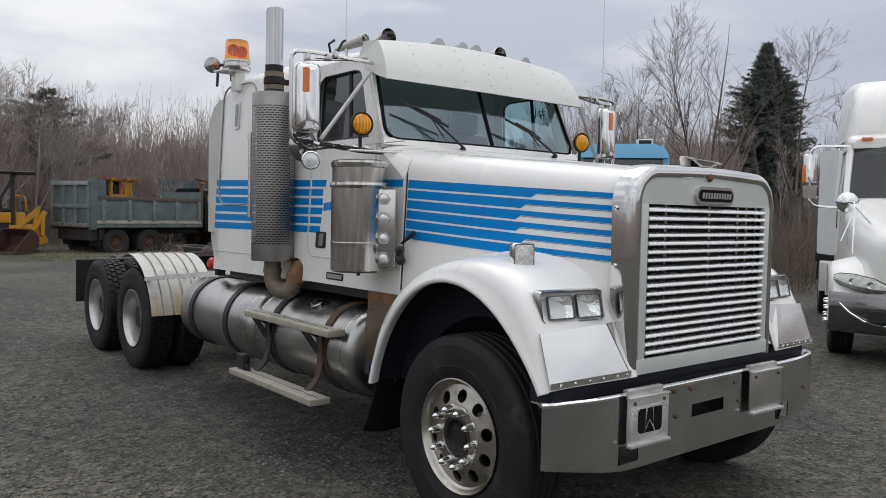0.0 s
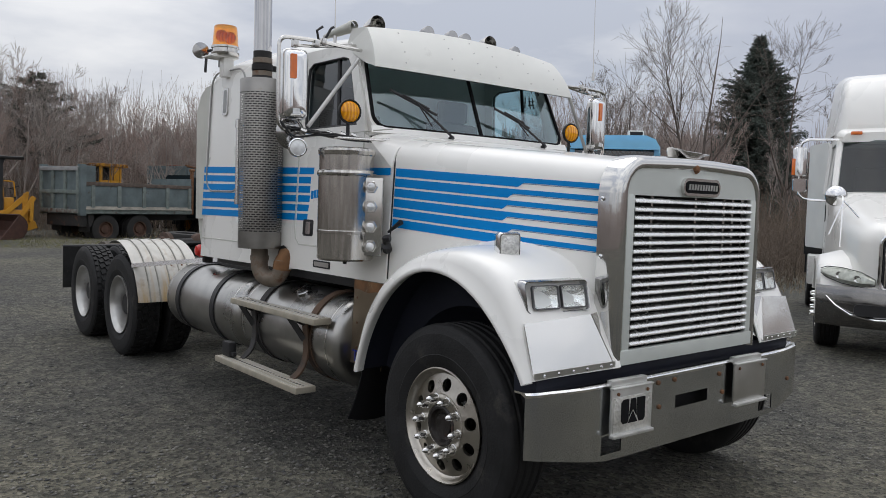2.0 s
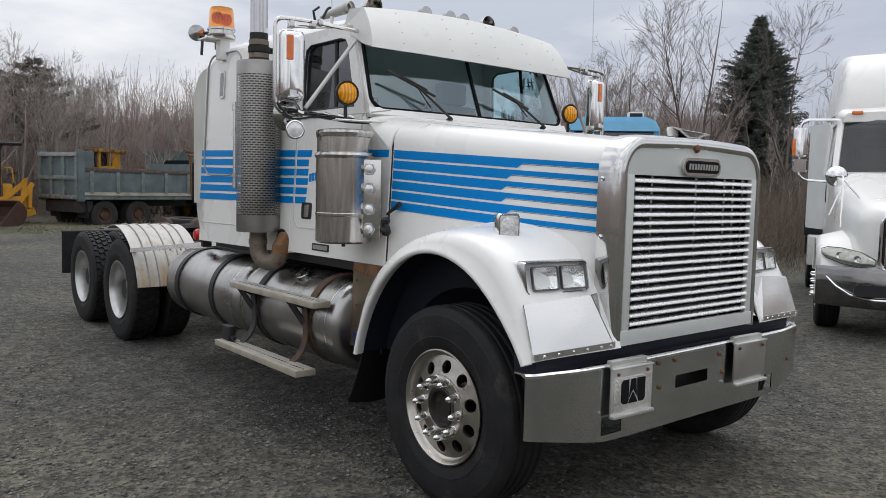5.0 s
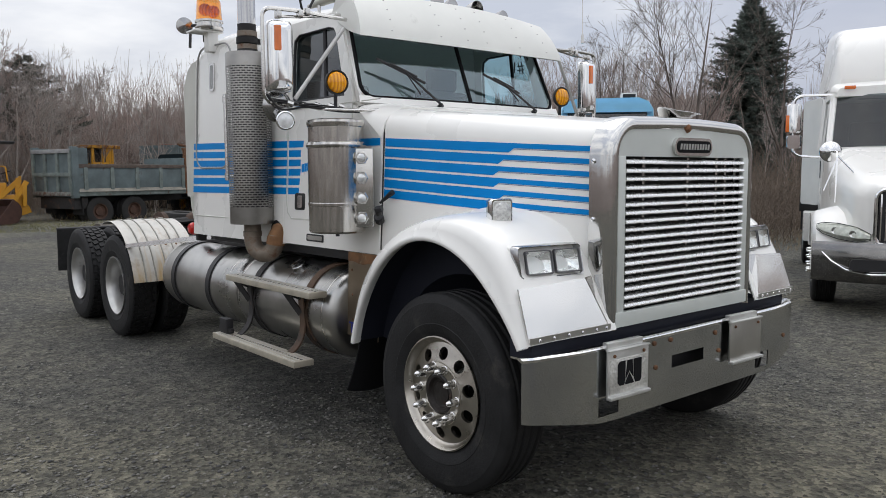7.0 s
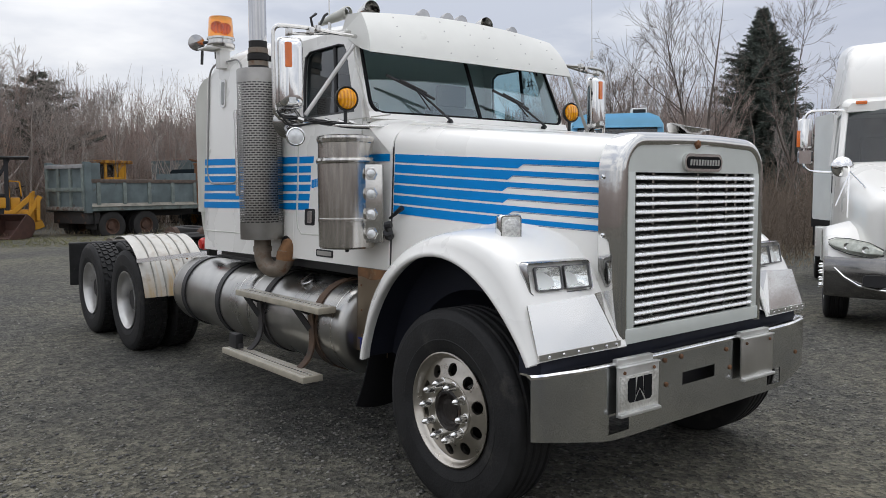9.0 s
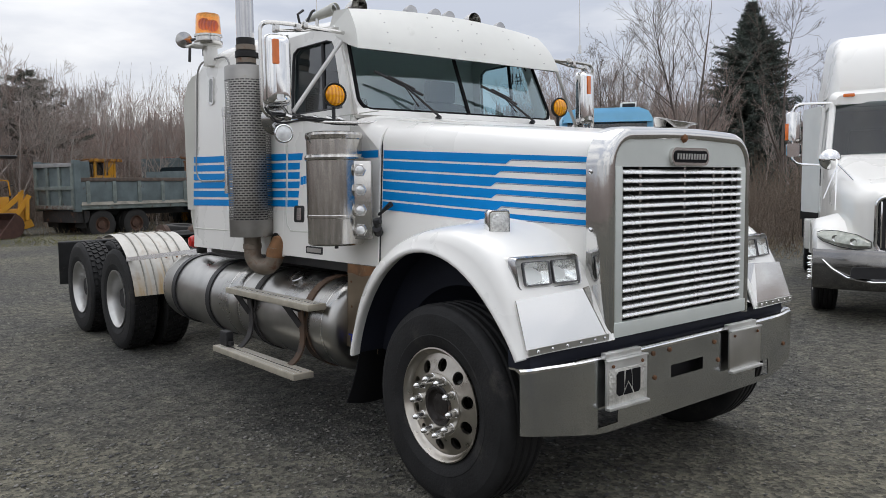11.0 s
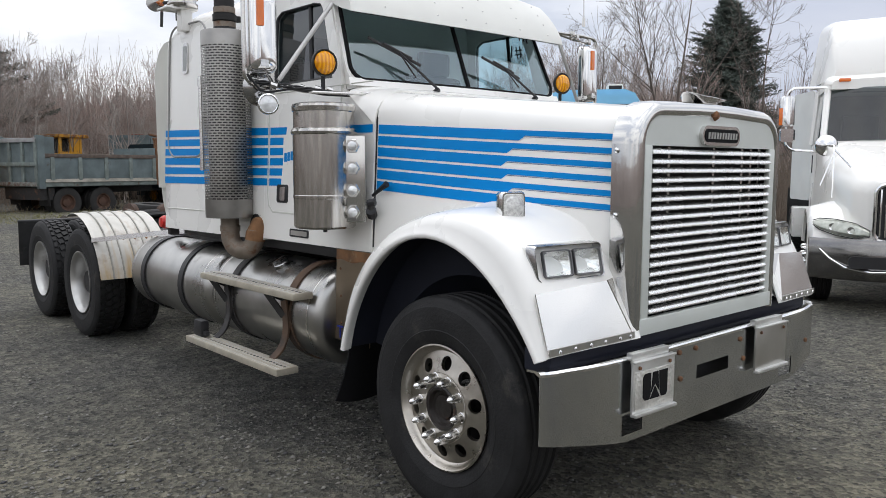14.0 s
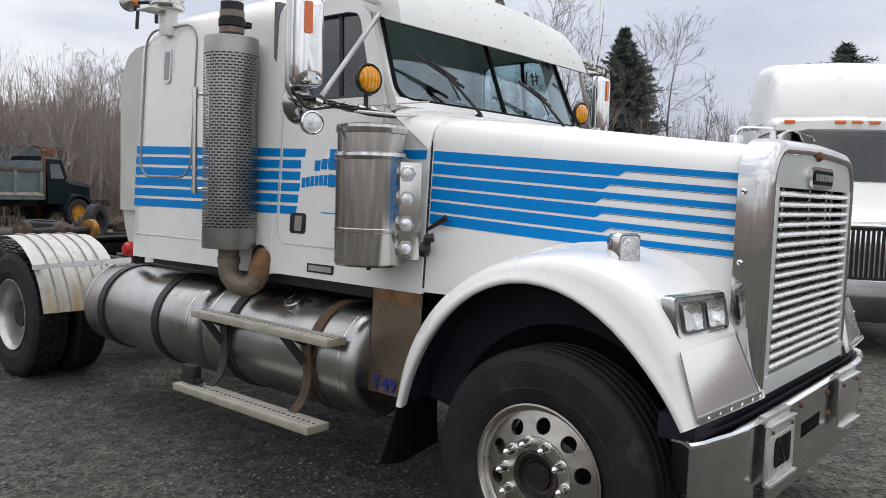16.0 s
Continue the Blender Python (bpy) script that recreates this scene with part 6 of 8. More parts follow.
            tube(bm, [Vector((lerp(-1.40, -0.88, t), lerp(1.245, 1.13, t) - 0.008 * math.cos(13 * t + k * 1.6) - 0.006, lerp(2.085, 2.035, t) + 0.009 * math.sin(13 * t + k * 1.6))) for t in spread(0, 1, 28)], 0.0045, 5)
            part("cable", bm, BLACK, fr)
    return fr


note = bpy.data.curves.new("window_writing", 'FONT')
note.body, note.size, note.extrude = "#1", 0.13, 0.001
note.materials.append(BLACK)
note_ob = new("window_writing", note)
note_ob.parent = truck
note_ob.matrix_basis = Matrix.Translation((0.955, 1.46, 2.455)) @ Euler((radians(90), 0, radians(90))).to_matrix().to_4x4() @ Matrix.Rotation(radians(180), 4, 'Y') @ Matrix.Scale(-1, 4, (1, 0, 0))
mirror(-1)
mirror(1)
for c in (Vector((-0.975, 1.20, 2.215)), Vector((1.105, 1.19, 2.245))):
    am = aim(c, c + Vector((-0.12, -1, 0)))
    bm = bm_new()
    lathe(bm, [(0.0, -0.06), (0.04, -0.055), (0.075, -0.02), (0.079, 0.0), (0.077, 0.008), (0.070, 0.006)], am, 32)
    al = part("turn_lamp", bm, BLACK, truck, "round amber lamp on a stalk")
    bm = bm_new()
    lathe(bm, [(0.066, 0.004), (0.061, 0.016), (0.045, 0.026), (0.0, 0.032)], am, 32)
    part("amber_lens", bm, AMBER, al, "bright amber ribbed lens")
    bm = bm_new()
    rod(bm, c + Vector((0, 0.02, -0.06)), c + Vector((0.0, 0.02, -0.17)), 0.012, seg=8)
    part("stalk", bm, BLACK, al)
for base, tip0, tip1 in (((-0.27, 1.025, 2.10), (-0.72, 1.13, 2.375), (-0.37, 1.075, 2.24)), ((0.66, 1.05, 2.11), (0.14, 1.06, 2.335), (0.49, 1.055, 2.225))):
    bm = bm_new()
    c = Vector(tip0).lerp(Vector(tip1), 0.55) + Vector((0, -0.02, 0))
    rod(bm, base, c, 0.009, 0.007, seg=8)
    rod(bm, Vector(base) + Vector((-0.16, 0.02, 0.06)), c, 0.005, 0.004, seg=6)
    rod(bm, base, Vector(base) + Vector((0, 0.03, -0.02)), 0.018, seg=8)
    wp = part("wiper_arm", bm, BLACK, truck, "black windscreen wiper")
    bm = bm_new()
    rod(bm, tip0, tip1, 0.009, seg=6)
    rod(bm, Vector(tip0).lerp(Vector(tip1), 0.25) + Vector((0, -0.015, 0.008)), Vector(tip0).lerp(Vector(tip1), 0.8) + Vector((0, -0.015, 0.008)), 0.007, seg=6)
    part("wiper_blade", bm, BLACK, wp)

# ---- inside the cab ----
bm = bm_new()
box(bm, (-0.82, 1.22, 1.15), (0.93, 1.50, 1.98), 0.04)
part("dashboard", bm, CABIN, truck, "dark dashboard")
bm = bm_new()
box(bm, (-0.86, 2.10, 1.2), (0.96, 2.13, 2.74))
part("cab_bulkhead", bm, CABIN, truck)
for x in (-0.45, 0.55):
    bm = bm_new()
    box(bm, (x - 0.25, 1.65, 1.5), (x + 0.25, 2.05, 1.7), 0.05)
    box(bm, (x - 0.25, 1.95, 1.6), (x + 0.25, 2.08, 2.32), 0.05)
    box(bm, (x - 0.14, 1.97, 2.32), (x + 0.14, 2.06, 2.5), 0.03)
    part("seat", bm, SEATCLOTH, truck, "grey cloth seat")
bm = bm_new()
cw = aim((0.55, 1.52, 2.02), (0.55, 1.75, 2.32))
tube(bm, [cw @ Vector((0.22 * math.cos(a), 0.22 * math.sin(a), 0)) for a in [2 * math.pi * i / 28 for i in range(29)]], 0.015, 8)
rod(bm, cw @ Vector((-0.21, 0, 0)), cw @ Vector((0.21, 0, 0)), 0.013)
rod(bm, cw @ Vector((0, 0, 0)), cw @ Vector((0, 0, -0.3)), 0.03)
part("steering_wheel", bm, BLACK, truck, "dark steering wheel")
bm = bm_new()
for a, b in (((0.90, 0.74), (0.90, 0.90)), ((0.80, 0.76), (0.83, 0.92)), ((0.86, 0.76), (0.87, 0.92)), ((0.78, 0.80), (0.93, 0.80)), ((0.78, 0.87), (0.93, 0.87))):
    rod(bm, screen(a[0] * 0.96, a[1]) + Vector((0, -0.004, 0)), screen(b[0] * 0.96, b[1]) + Vector((0, -0.004, 0)), 0.005, seg=5)
part("screen_marking", bm, BLACK, wind, "hand drawn number mark on the glass")

EYE0 = Vector((-3.7, -3.0))


def polar(az, dist):
    return EYE0.x + dist * math.sin(radians(az)), EYE0.y + dist * math.cos(radians(az))


# ---- second truck: white day cab with roof fairing ----
def build_white_truck():
    t = thing("white_truck", "white road tractor with tall roof fairing and chrome mirrors, parked", "truck", m=Matrix.Translation((6.874, 0.54, 0)) @ Matrix.Rotation(radians(-63.3), 4, 'Z'))

    def ring(y, hw, z0, z1, r, crown=0.03):
        pts = [Vector((-hw, y, z0)), Vector((-hw, y, (z0 + z1) / 2)), Vector((-hw, y, z1 - r))]
        for i in range(1, 6):
            a = radians(90 * i / 5)
            pts.append(Vector((-hw + r * (1 - math.cos(a)), y, z1 - r + r * math.sin(a))))
        return pts + [Vector((0, y, z1 + crown))] + [Vector((-p.x, p.y, p.z)) for p in pts[::-1]]
    bm = bm_new()
    loft(bm, [ring(*a) for a in ((-1.02, 0.62, 0.78, 1.47, 0.14), (-0.95, 0.72, 0.78, 1.54, 0.20), (-0.75, 0.80, 0.85, 1.60, 0.26), (-0.3, 0.90, 0.95, 1.70, 0.32), (0.2, 0.97, 1.0, 1.84, 0.34), (0.66, 1.0, 0.95, 1.96, 0.28))], True, True)
    part("bonnet", bm, WHITE, t, "sloping white bonnet")
    for s in (-1, 1):
        bm = bm_new()
        rings = []
        for th in (-5, 10, 30, 50, 70, 90, 110, 130, 150, 165):
            a = radians(th)
            out = float(np.interp(th, [-5, 40, 90, 140, 165], [0.80, 0.78, 0.66, 0.64, 0.62]))
            rr = [(0.55, -1.15), (0.56, -1.19), (0.60, -1.20), (out - 0.03, -1.15), (out, -1.05), (out + 0.04, -0.92), (out + 0.10, -0.72)]
            rings.append([Vector((-s * x * 1.0 if s > 0 else x, -r * math.cos(a), 0.52 + r * math.sin(a))) for r, x in rr])
        loft(bm, rings, False, False)
        solid(part("fender", bm, WHITE, t, "rounded white fender", angle=60), 0.01)
        bm = bm_new()
        loft(bm, [[Vector((s * x, -0.57 * math.cos(radians(th)), 0.52 + 0.57 * math.sin(radians(th)))) for x in (1.13, 0.5)] for th in range(0, 181, 15)], False, False)
        part("wheel_well", bm, BLACK, t)
        # headlamp
        bm = bm_new()
        rings = []
        for u, h in ((0.0, 0.02), (0.12, 0.06), (0.4, 0.085), (0.75, 0.08), (1.0, 0.03)):
            x, y = lerp(1.14, 0.60, u), lerp(-0.62, -1.02, u) - 0.05 * math.sin(math.pi * u)
            z = lerp(0.99, 0.90, u)
            rings.append([Vector((s * x, y, z + h)), Vector((s * (x + 0.015), y - 0.03, z + h * 0.5)), Vector((s * (x + 0.015), y - 0.04, z - h * 0.5)), Vector((s * x, y, z - h)), Vector((s * (x - 0.1), y + 0.15, z))])
        loft(bm, rings, True, True)
        hl = part("headlamp", bm, HEADLAMP, t, "swept clear headlamp")
        bm = bm_new()
        tube(bm, [Vector(r[0]) + Vector((s * 0.01, -0.012, 0.006)) for r in rings] + [Vector(r[3]) + Vector((s * 0.01, -0.012, -0.006)) for r in rings[::-1]], 0.005, 6)
        part("lamp_seal", bm, BLACK, hl)
        for u in (0.35, 0.68):
            p = Vector((s * (lerp(1.14, 0.60, u) + 0.012), lerp(-0.62, -1.02, u) - 0.05 * math.sin(math.pi * u) - 0.036, lerp(0.99, 0.90, u)))
            bm = bm_new()
            lathe(bm, [(0.040, -0.01), (0.039, 0.004), (0.024, -0.002), (0.0, -0.006)], aim(p, p + Vector((s * 0.45, -1, 0))), 20)
            part("lamp_bowl", bm, SATIN, hl, "round reflector bowl")
        w = copy_thing(fw, Matrix.Translation((s * 1.03, 0, 0.52)) @ (RIGHT_Q if s < 0 else LEFT_Q))
        w.parent = t
        for y in (4.55,):
            for x in (0.72, 1.04):
                w = copy_thing(rw, Matrix.Translation((s * x, y, 0.52)) @ (RIGHT_Q if s < 0 else LEFT_Q))
                w.parent = t
        bm = bm_new()
        m = Matrix.Translation((s * 1.43, 0.94, 2.375))
        loft(bm, [[m @ Vector((u * k, y, v)) for u, v in rounded(-0.10, 0.10, -0.20, 0.20, 0.04, 4)] for y, k in ((0.05, 0.95), (0.0, 1.0), (-0.05, 0.85), (-0.07, 0.5))], True, True)
        part("mirror_head", bm, CHROME, t, "chrome mirror housing")
        bm = bm_new()
        m2 = Matrix.Translation((s * 1.42, 0.95, 2.055))
        loft(bm, [[m2 @ Vector((u * k, y, v)) for u, v in rounded(-0.10, 0.10, -0.09, 0.09, 0.03, 4)] for y, k in ((0.04, 0.95), (0.0, 1.0), (-0.05, 0.8))], True, True)
        part("lower_mirror", bm, CHROME, t)
        bm = bm_new()
        box(bm, (s * 1.43 - 0.10, 0.865, 2.19), (s * 1.43 - 0.055, 0.915, 2.42), 0.008)
        part("marker", bm, ORANGE, t)
        bm = bm_new()
        tube(bm, arc([(s * 0.96, 1.04, 2.69), (s * 1.36, 0.97, 2.69), (s * 1.43, 0.96, 2.62), (s * 1.43, 0.96, 1.93), (s * 1.36, 0.95, 1.86), (s * 0.98, 0.98, 1.84)], 4, 0.06), 0.018, 8)
        part("mirror_arm", bm, CHROME, t)
        # fender mirror on its stalks
        c = Vector((s * 1.0, 0.03, 1.895))
        bm = bm_new()
        lathe(bm, [(0.0, -0.08), (0.08, -0.06), (0.125, -0.015), (0.13, 0.01), (0.0, 0.02)], aim(c, c + Vector((0, 1, 0))), 24)
        part("round_mirror", bm, CHROME, t, "round chrome bonnet mirror")
        bm = bm_new()
        tube(bm, arc([c + Vector((0, -0.05, 0)), c + Vector((-s * 0.06, -0.28, 0.0)), c + Vector((-s * 0.06, -0.34, -0.1)), c + Vector((-s * 0.05, -0.5, -0.62))], 4, 0.04), 0.011, 6)
        rod(bm, c + Vector((-s * 0.06, -0.34, -0.1)), c + Vector((s * 0.08, -0.45, -0.48)), 0.008, seg=6)
        rod(bm, c + Vector((-s * 0.06, -0.30, -0.05)), c + Vector((-s * 0.30, -0.40, -0.33)), 0.008, seg=6)
        part("mirror_stalk", bm, CHROME, t)
        bm = bm_new()
        slab(bm, rounded(0, 0.76, 1.14, 2.74, 0.05, 4), lambda u, v, w: Vector((s * (1.03 + 0.30 * u + w), 2.04 + 0.95 * u, v)), -0.012, 0.012)
        part("side_extender", bm, OFFWHITE2, t, "flat white side extender", smooth=False)
        bm = bm_new()
        sheet(bm, lambda u, v: Vector((s * lerp(0.75, 1.2, u), 5.3, lerp(0.55, 1.25, v))), [0, 0.5, 1], [0, 1])
        solid(part("mud_flap", bm, RUBBER, t), 0.012)
        bm = bm_new()
        box(bm, (s * 1.02 - 0.24, 3.86, 0.96), (s * 1.02 + 0.24, 3.90, 1.26), 0.01)
        part("front_flap", bm, RUBBER, t)
        bm = bm_new()
        for i in range(4):
            box(bm, (s * 1.02 - 0.18 + i * 0.075, 3.846, 1.17), (s * 1.02 - 0.135 + i * 0.075, 3.858, 1.22))
        part("flap_bars", bm, OFFWHITE, t)["kind"] = "stuff"
        bm = bm_new()
        box(bm, (s * 1.0 - 0.2, 3.2, 0.50), (s * 1.0 + 0.2, 3.8, 0.98), 0.03)
        part("tool_box", bm, WHITE, t, "white box ahead of the drive wheels")
        bm = bm_new()
        sheet(bm, lambda u, v: Vector((s * (1.035 - 0.06 * v), lerp(lerp(0.98, 1.12, v), 1.95, u), lerp(1.98, 2.62, v))), [0, 0.5, 1], [0, 0.5, 1])
        part("side_window", bm, SIDEGLASS, t)
        bm = bm_new()
        box(bm, (s * 1.04 - 0.008, 1.72, 1.55), (s * 1.04 + 0.02, 1.76, 1.80), 0.005)
        part("door_handle", bm, BLACK, t)
    # cab: lower body, pillars, roof
    bm = bm_new()
    loft(bm, [ring(*a) for a in ((0.64, 0.98, 0.9, 1.96, 0.10), (1.0, 1.03, 0.9, 1.97, 0.05), (2.05, 1.04, 0.9, 1.97, 0.05))], True, True)
    part("cab_body", bm, WHITE, t, "white cab body")
    bm = bm_new()
    loft(bm, [ring(*a) for a in ((1.02, 0.90, 2.66, 2.78, 0.08), (1.12, 0.98, 2.64, 2.84, 0.10), (2.05, 1.0, 2.64, 2.86, 0.10))], True, True)
    part("cab_roof", bm, WHITE, t)
    for s in (-1, 1):
        for a, b, r in (((0.99, 0.72, 1.95), (0.93, 1.12, 2.70), 0.045), ((1.03, 1.98, 1.95), (0.97, 2.02, 2.70), 0.06)):
            bm = bm_new()
            rod(bm, (s * a[0], a[1], a[2]), (s * b[0], b[1], b[2]), r, seg=8)
            part("pillar", bm, WHITE, t)
    bm = bm_new()
    box(bm, (-1.0, 2.0, 1.9), (1.0, 2.05, 2.7))
    part("rear_wall", bm, CABIN, t)
    bm = bm_new()
    sheet(bm, lambda u, v: Vector((u * lerp(0.95, 0.90, v), lerp(0.70, 1.10, v) - 0.12 * (1 - u * u), lerp(1.97, 2.68, v))), spread(-1, 1, 13), spread(0, 1, 4))
    ws = part("windscreen", bm, DARKGLASS, t, "wide dark windscreen")
    ws.visible_shadow = False
    for s in (-1, 1):
        bm = bm_new()
        box(bm, (s * 0.45 - 0.24, 1.75, 1.9), (s * 0.45 + 0.24, 1.9, 2.35), 0.06)
        part("seat", bm, SEATCLOTH, t)
    # roof fairing
    bm = bm_new()
    loft(bm, [ring(*a) for a in ((1.16, 0.86, 2.80, 2.92, 0.04, 0.02), (1.30, 0.93, 2.80, 3.25, 0.10, 0.03), (1.48, 0.97, 2.80, 3.52, 0.14, 0.03), (1.75, 1.0, 2.80, 3.66, 0.16, 0.03), (2.3, 1.05, 2.80, 3.74, 0.16, 0.03), (2.6, 1.08, 2.80, 3.76, 0.16, 0.03))], True, True)
    for v in bm.verts:
        v.co.x *= lerp(1.0, 0.88, max(0.0, min(1.0, (v.co.z - 2.8) / 0.95)))
    part("roof_fairing", bm, WHITE, t, "tall smooth white roof fairing")
    for x in (-0.745, -0.106, 0.10, 0.31, 0.80):
        bm = bm_new()
        box(bm, (x - 0.07, 0.985, 2.755), (x + 0.07, 1.06, 2.80), 0.014)
        part("clearance_lamp", bm, ORANGE, t, "amber clearance lamp")
    # grille and bumper
    bm = bm_new()
    slab(bm, rounded(-0.56, 0.56, 0.84, 1.42, 0.1), lambda u, v, w: Vector((u, w, v)), -1.05, -1.0)
    g = part("grille", bm, BLACK, t, "dark grille with upright chrome bars", smooth=False)
    for i in range(21):
        bm = bm_new()
        x = -0.52 + i * 0.052
        box(bm, (x - 0.009, -1.075, 0.87), (x + 0.009, -1.045, 1.39), 0.004)
        part("grille_bar", bm, CHROME, g)
    bm = bm_new()
    tube(bm, [Vector((u, -1.06, v)) for u, v in rounded(-0.57, 0.57, 0.82, 1.44, 0.1) + [(0.57, 1.34)]], 0.025, 8)
    part("grille_surround", bm, CHROME, g)
    bm = bm_new()
    rings = []
    for x in (-1.2, -1.12, -0.95, -0.6, 0, 0.6, 0.95, 1.12, 1.2):
        y = -1.14 + 0.45 * max(0.0, abs(x) - 0.55) ** 1.5
        rings.append([Vector((x, y, 0.84)), Vector((x, y - 0.05, 0.78)), Vector((x, y - 0.06, 0.62)), Vector((x, y - 0.03, 0.45)), Vector((x, y + 0.03, 0.38)), Vector((x, y + 0.12, 0.40)), Vector((x, y + 0.12, 0.82))])
    loft(bm, rings, True, True)
    bp = part("front_bumper", bm, BUMPERGREY, t, "curved chrome and grey bumper")
    for s in (-1, 1):
        bm = bm_new()
        slab(bm, rounded(s * 0.62 - 0.2, s * 0.62 + 0.2, 0.53, 0.66, 0.05), lambda u, v, w: Vector((u, w, v)), -1.205, -1.16)
        part("fog_opening", bm, BLACK, bp, smooth=False)
        bm = bm_new()
        tube(bm, [Vector((s * x, -1.21 + 0.45 * max(0.0, x - 0.55) ** 1.5, z)) for x, z in ((0.35, 0.50), (0.6, 0.49), (0.85, 0.53), (1.0, 0.62), (1.1, 0.72))], 0.014, 6)
        part("bumper_trim", bm, CHROME, bp)
    for s in (-1, 1):
        bm = bm_new()
        box(bm, (s * 0.42 - 0.05, -0.9, 0.7), (s * 0.42 + 0.05, 5.4, 0.98), 0.01)
        part("frame_rail", bm, DARK, t)
    bm = bm_new()
    box(bm, (-0.7, -0.8, 0.5), (0.7, 2.0, 0.95), 0.02)
    part("underside", bm, DARK, t)
    bm = bm_new()
    rod(bm, (-1.0, 4.55, 0.52), (1.0, 4.55, 0.52), 0.09)
    part("axle", bm, DARK, t)
    return t


OFFWHITE2 = mat("dull_white_panel", (0.70, 0.70, 0.67), 0.45, var=0.05, scale=3)
HEADLAMP = mat("hazy_headlamp", (0.50, 0.52, 0.46), 0.2, 0.35, var=0.25, scale=18, bump=0.2, bscale=40, coat=0.5)
BUMPERGREY = mat("dark_chrome_bumper", (0.22, 0.215, 0.21), 0.16, 0.9, var=0.15, scale=4)
build_white_truck()

# ---- dump truck in the distance ----
DUMPGREEN = mat("faded_grey_green_paint", (0.112, 0.142, 0.146), 0.7, var=0.3, scale=2.2, dirt=(0.075, 0.04, 0.024), dscale=2.6, damount=0.42, bump=0.15, bscale=40)
RIBPAINT = mat("pale_chalky_green_paint", (0.165, 0.195, 0.182), 0.7, var=0.3, scale=4, dirt=(0.10, 0.055, 0.03), dscale=5, damount=0.4)
DUSTLEDGE = mat("dust_covered_paint", (0.24, 0.225, 0.19), 0.85, var=0.3, scale=5, dirt=(0.13, 0.15, 0.145), dscale=4, damount=0.4)
RUSTRAIL = mat("rusted_top_rail", (0.11, 0.085, 0.07), 0.85, var=0.35, scale=6, dirt=(0.14, 0.15, 0.14), dscale=5, damount=0.3)
RUSTEDGE = mat("rust_bitten_rail", (0.20, 0.205, 0.19), 0.8, var=0.3, scale=6, dirt=(0.10, 0.045, 0.022), dscale=4, damount=0.85)
CABTEAL = mat("dark_teal_cab_paint", (0.006, 0.013, 0.017), 0.5, var=0.2, scale=3, dirt=(0.03, 0.02, 0.015), dscale=5, damount=0.15, spec=0.15)
YELLOW = mat("machine_yellow_paint", (0.55, 0.26, 0.012), 0.5, var=0.15, scale=3, dirt=(0.16, 0.07, 0.02), dscale=5, damount=0.25, bump=0.1)
DULLHUB = mat("rusted_wheel_disc", (0.085, 0.045, 0.030), 0.85, var=0.4, scale=5, dirt=(0.04, 0.03, 0.026), dscale=5, damount=0.4)
OLDTYRE = mat("dusty_old_tyre", (0.022, 0.021, 0.020), 0.85, var=0.3, scale=6)
BROWNSTEEL = mat("brown_worn_bucket", (0.062, 0.028, 0.020), 0.75, var=0.3, scale=5, bump=0.2, dirt=(0.04, 0.03, 0.028), dscale=4, damount=0.4)
PALETOP = mat("weathered_pale_sheet", (0.30, 0.30, 0.30), 0.7, var=0.15, scale=4)


def simple_wheel(parent, m, r, w, hubmat, name="wheel"):
    h = holder(name, parent, m)
    bm = bm_new()
    lathe(bm, [(r * 0.55, -w / 2), (r * 0.7, -w * 0.55), (r * 0.9, -w * 0.55), (r, -w * 0.42), (r, w * 0.42), (r * 0.9, w * 0.55), (r * 0.7, w * 0.55), (r * 0.55, w / 2)], None, 32)
    part("tyre", bm, OLDTYRE, h)
    bm = bm_new()
    lathe(bm, [(r * 0.56, w * 0.45), (r * 0.5, w * 0.42), (r * 0.46, w * 0.1), (r * 0.3, w * 0.05), (r * 0.26, w * 0.25), (0.0, w * 0.3)], None, 24)
    part("rim", bm, hubmat, h)
    return h


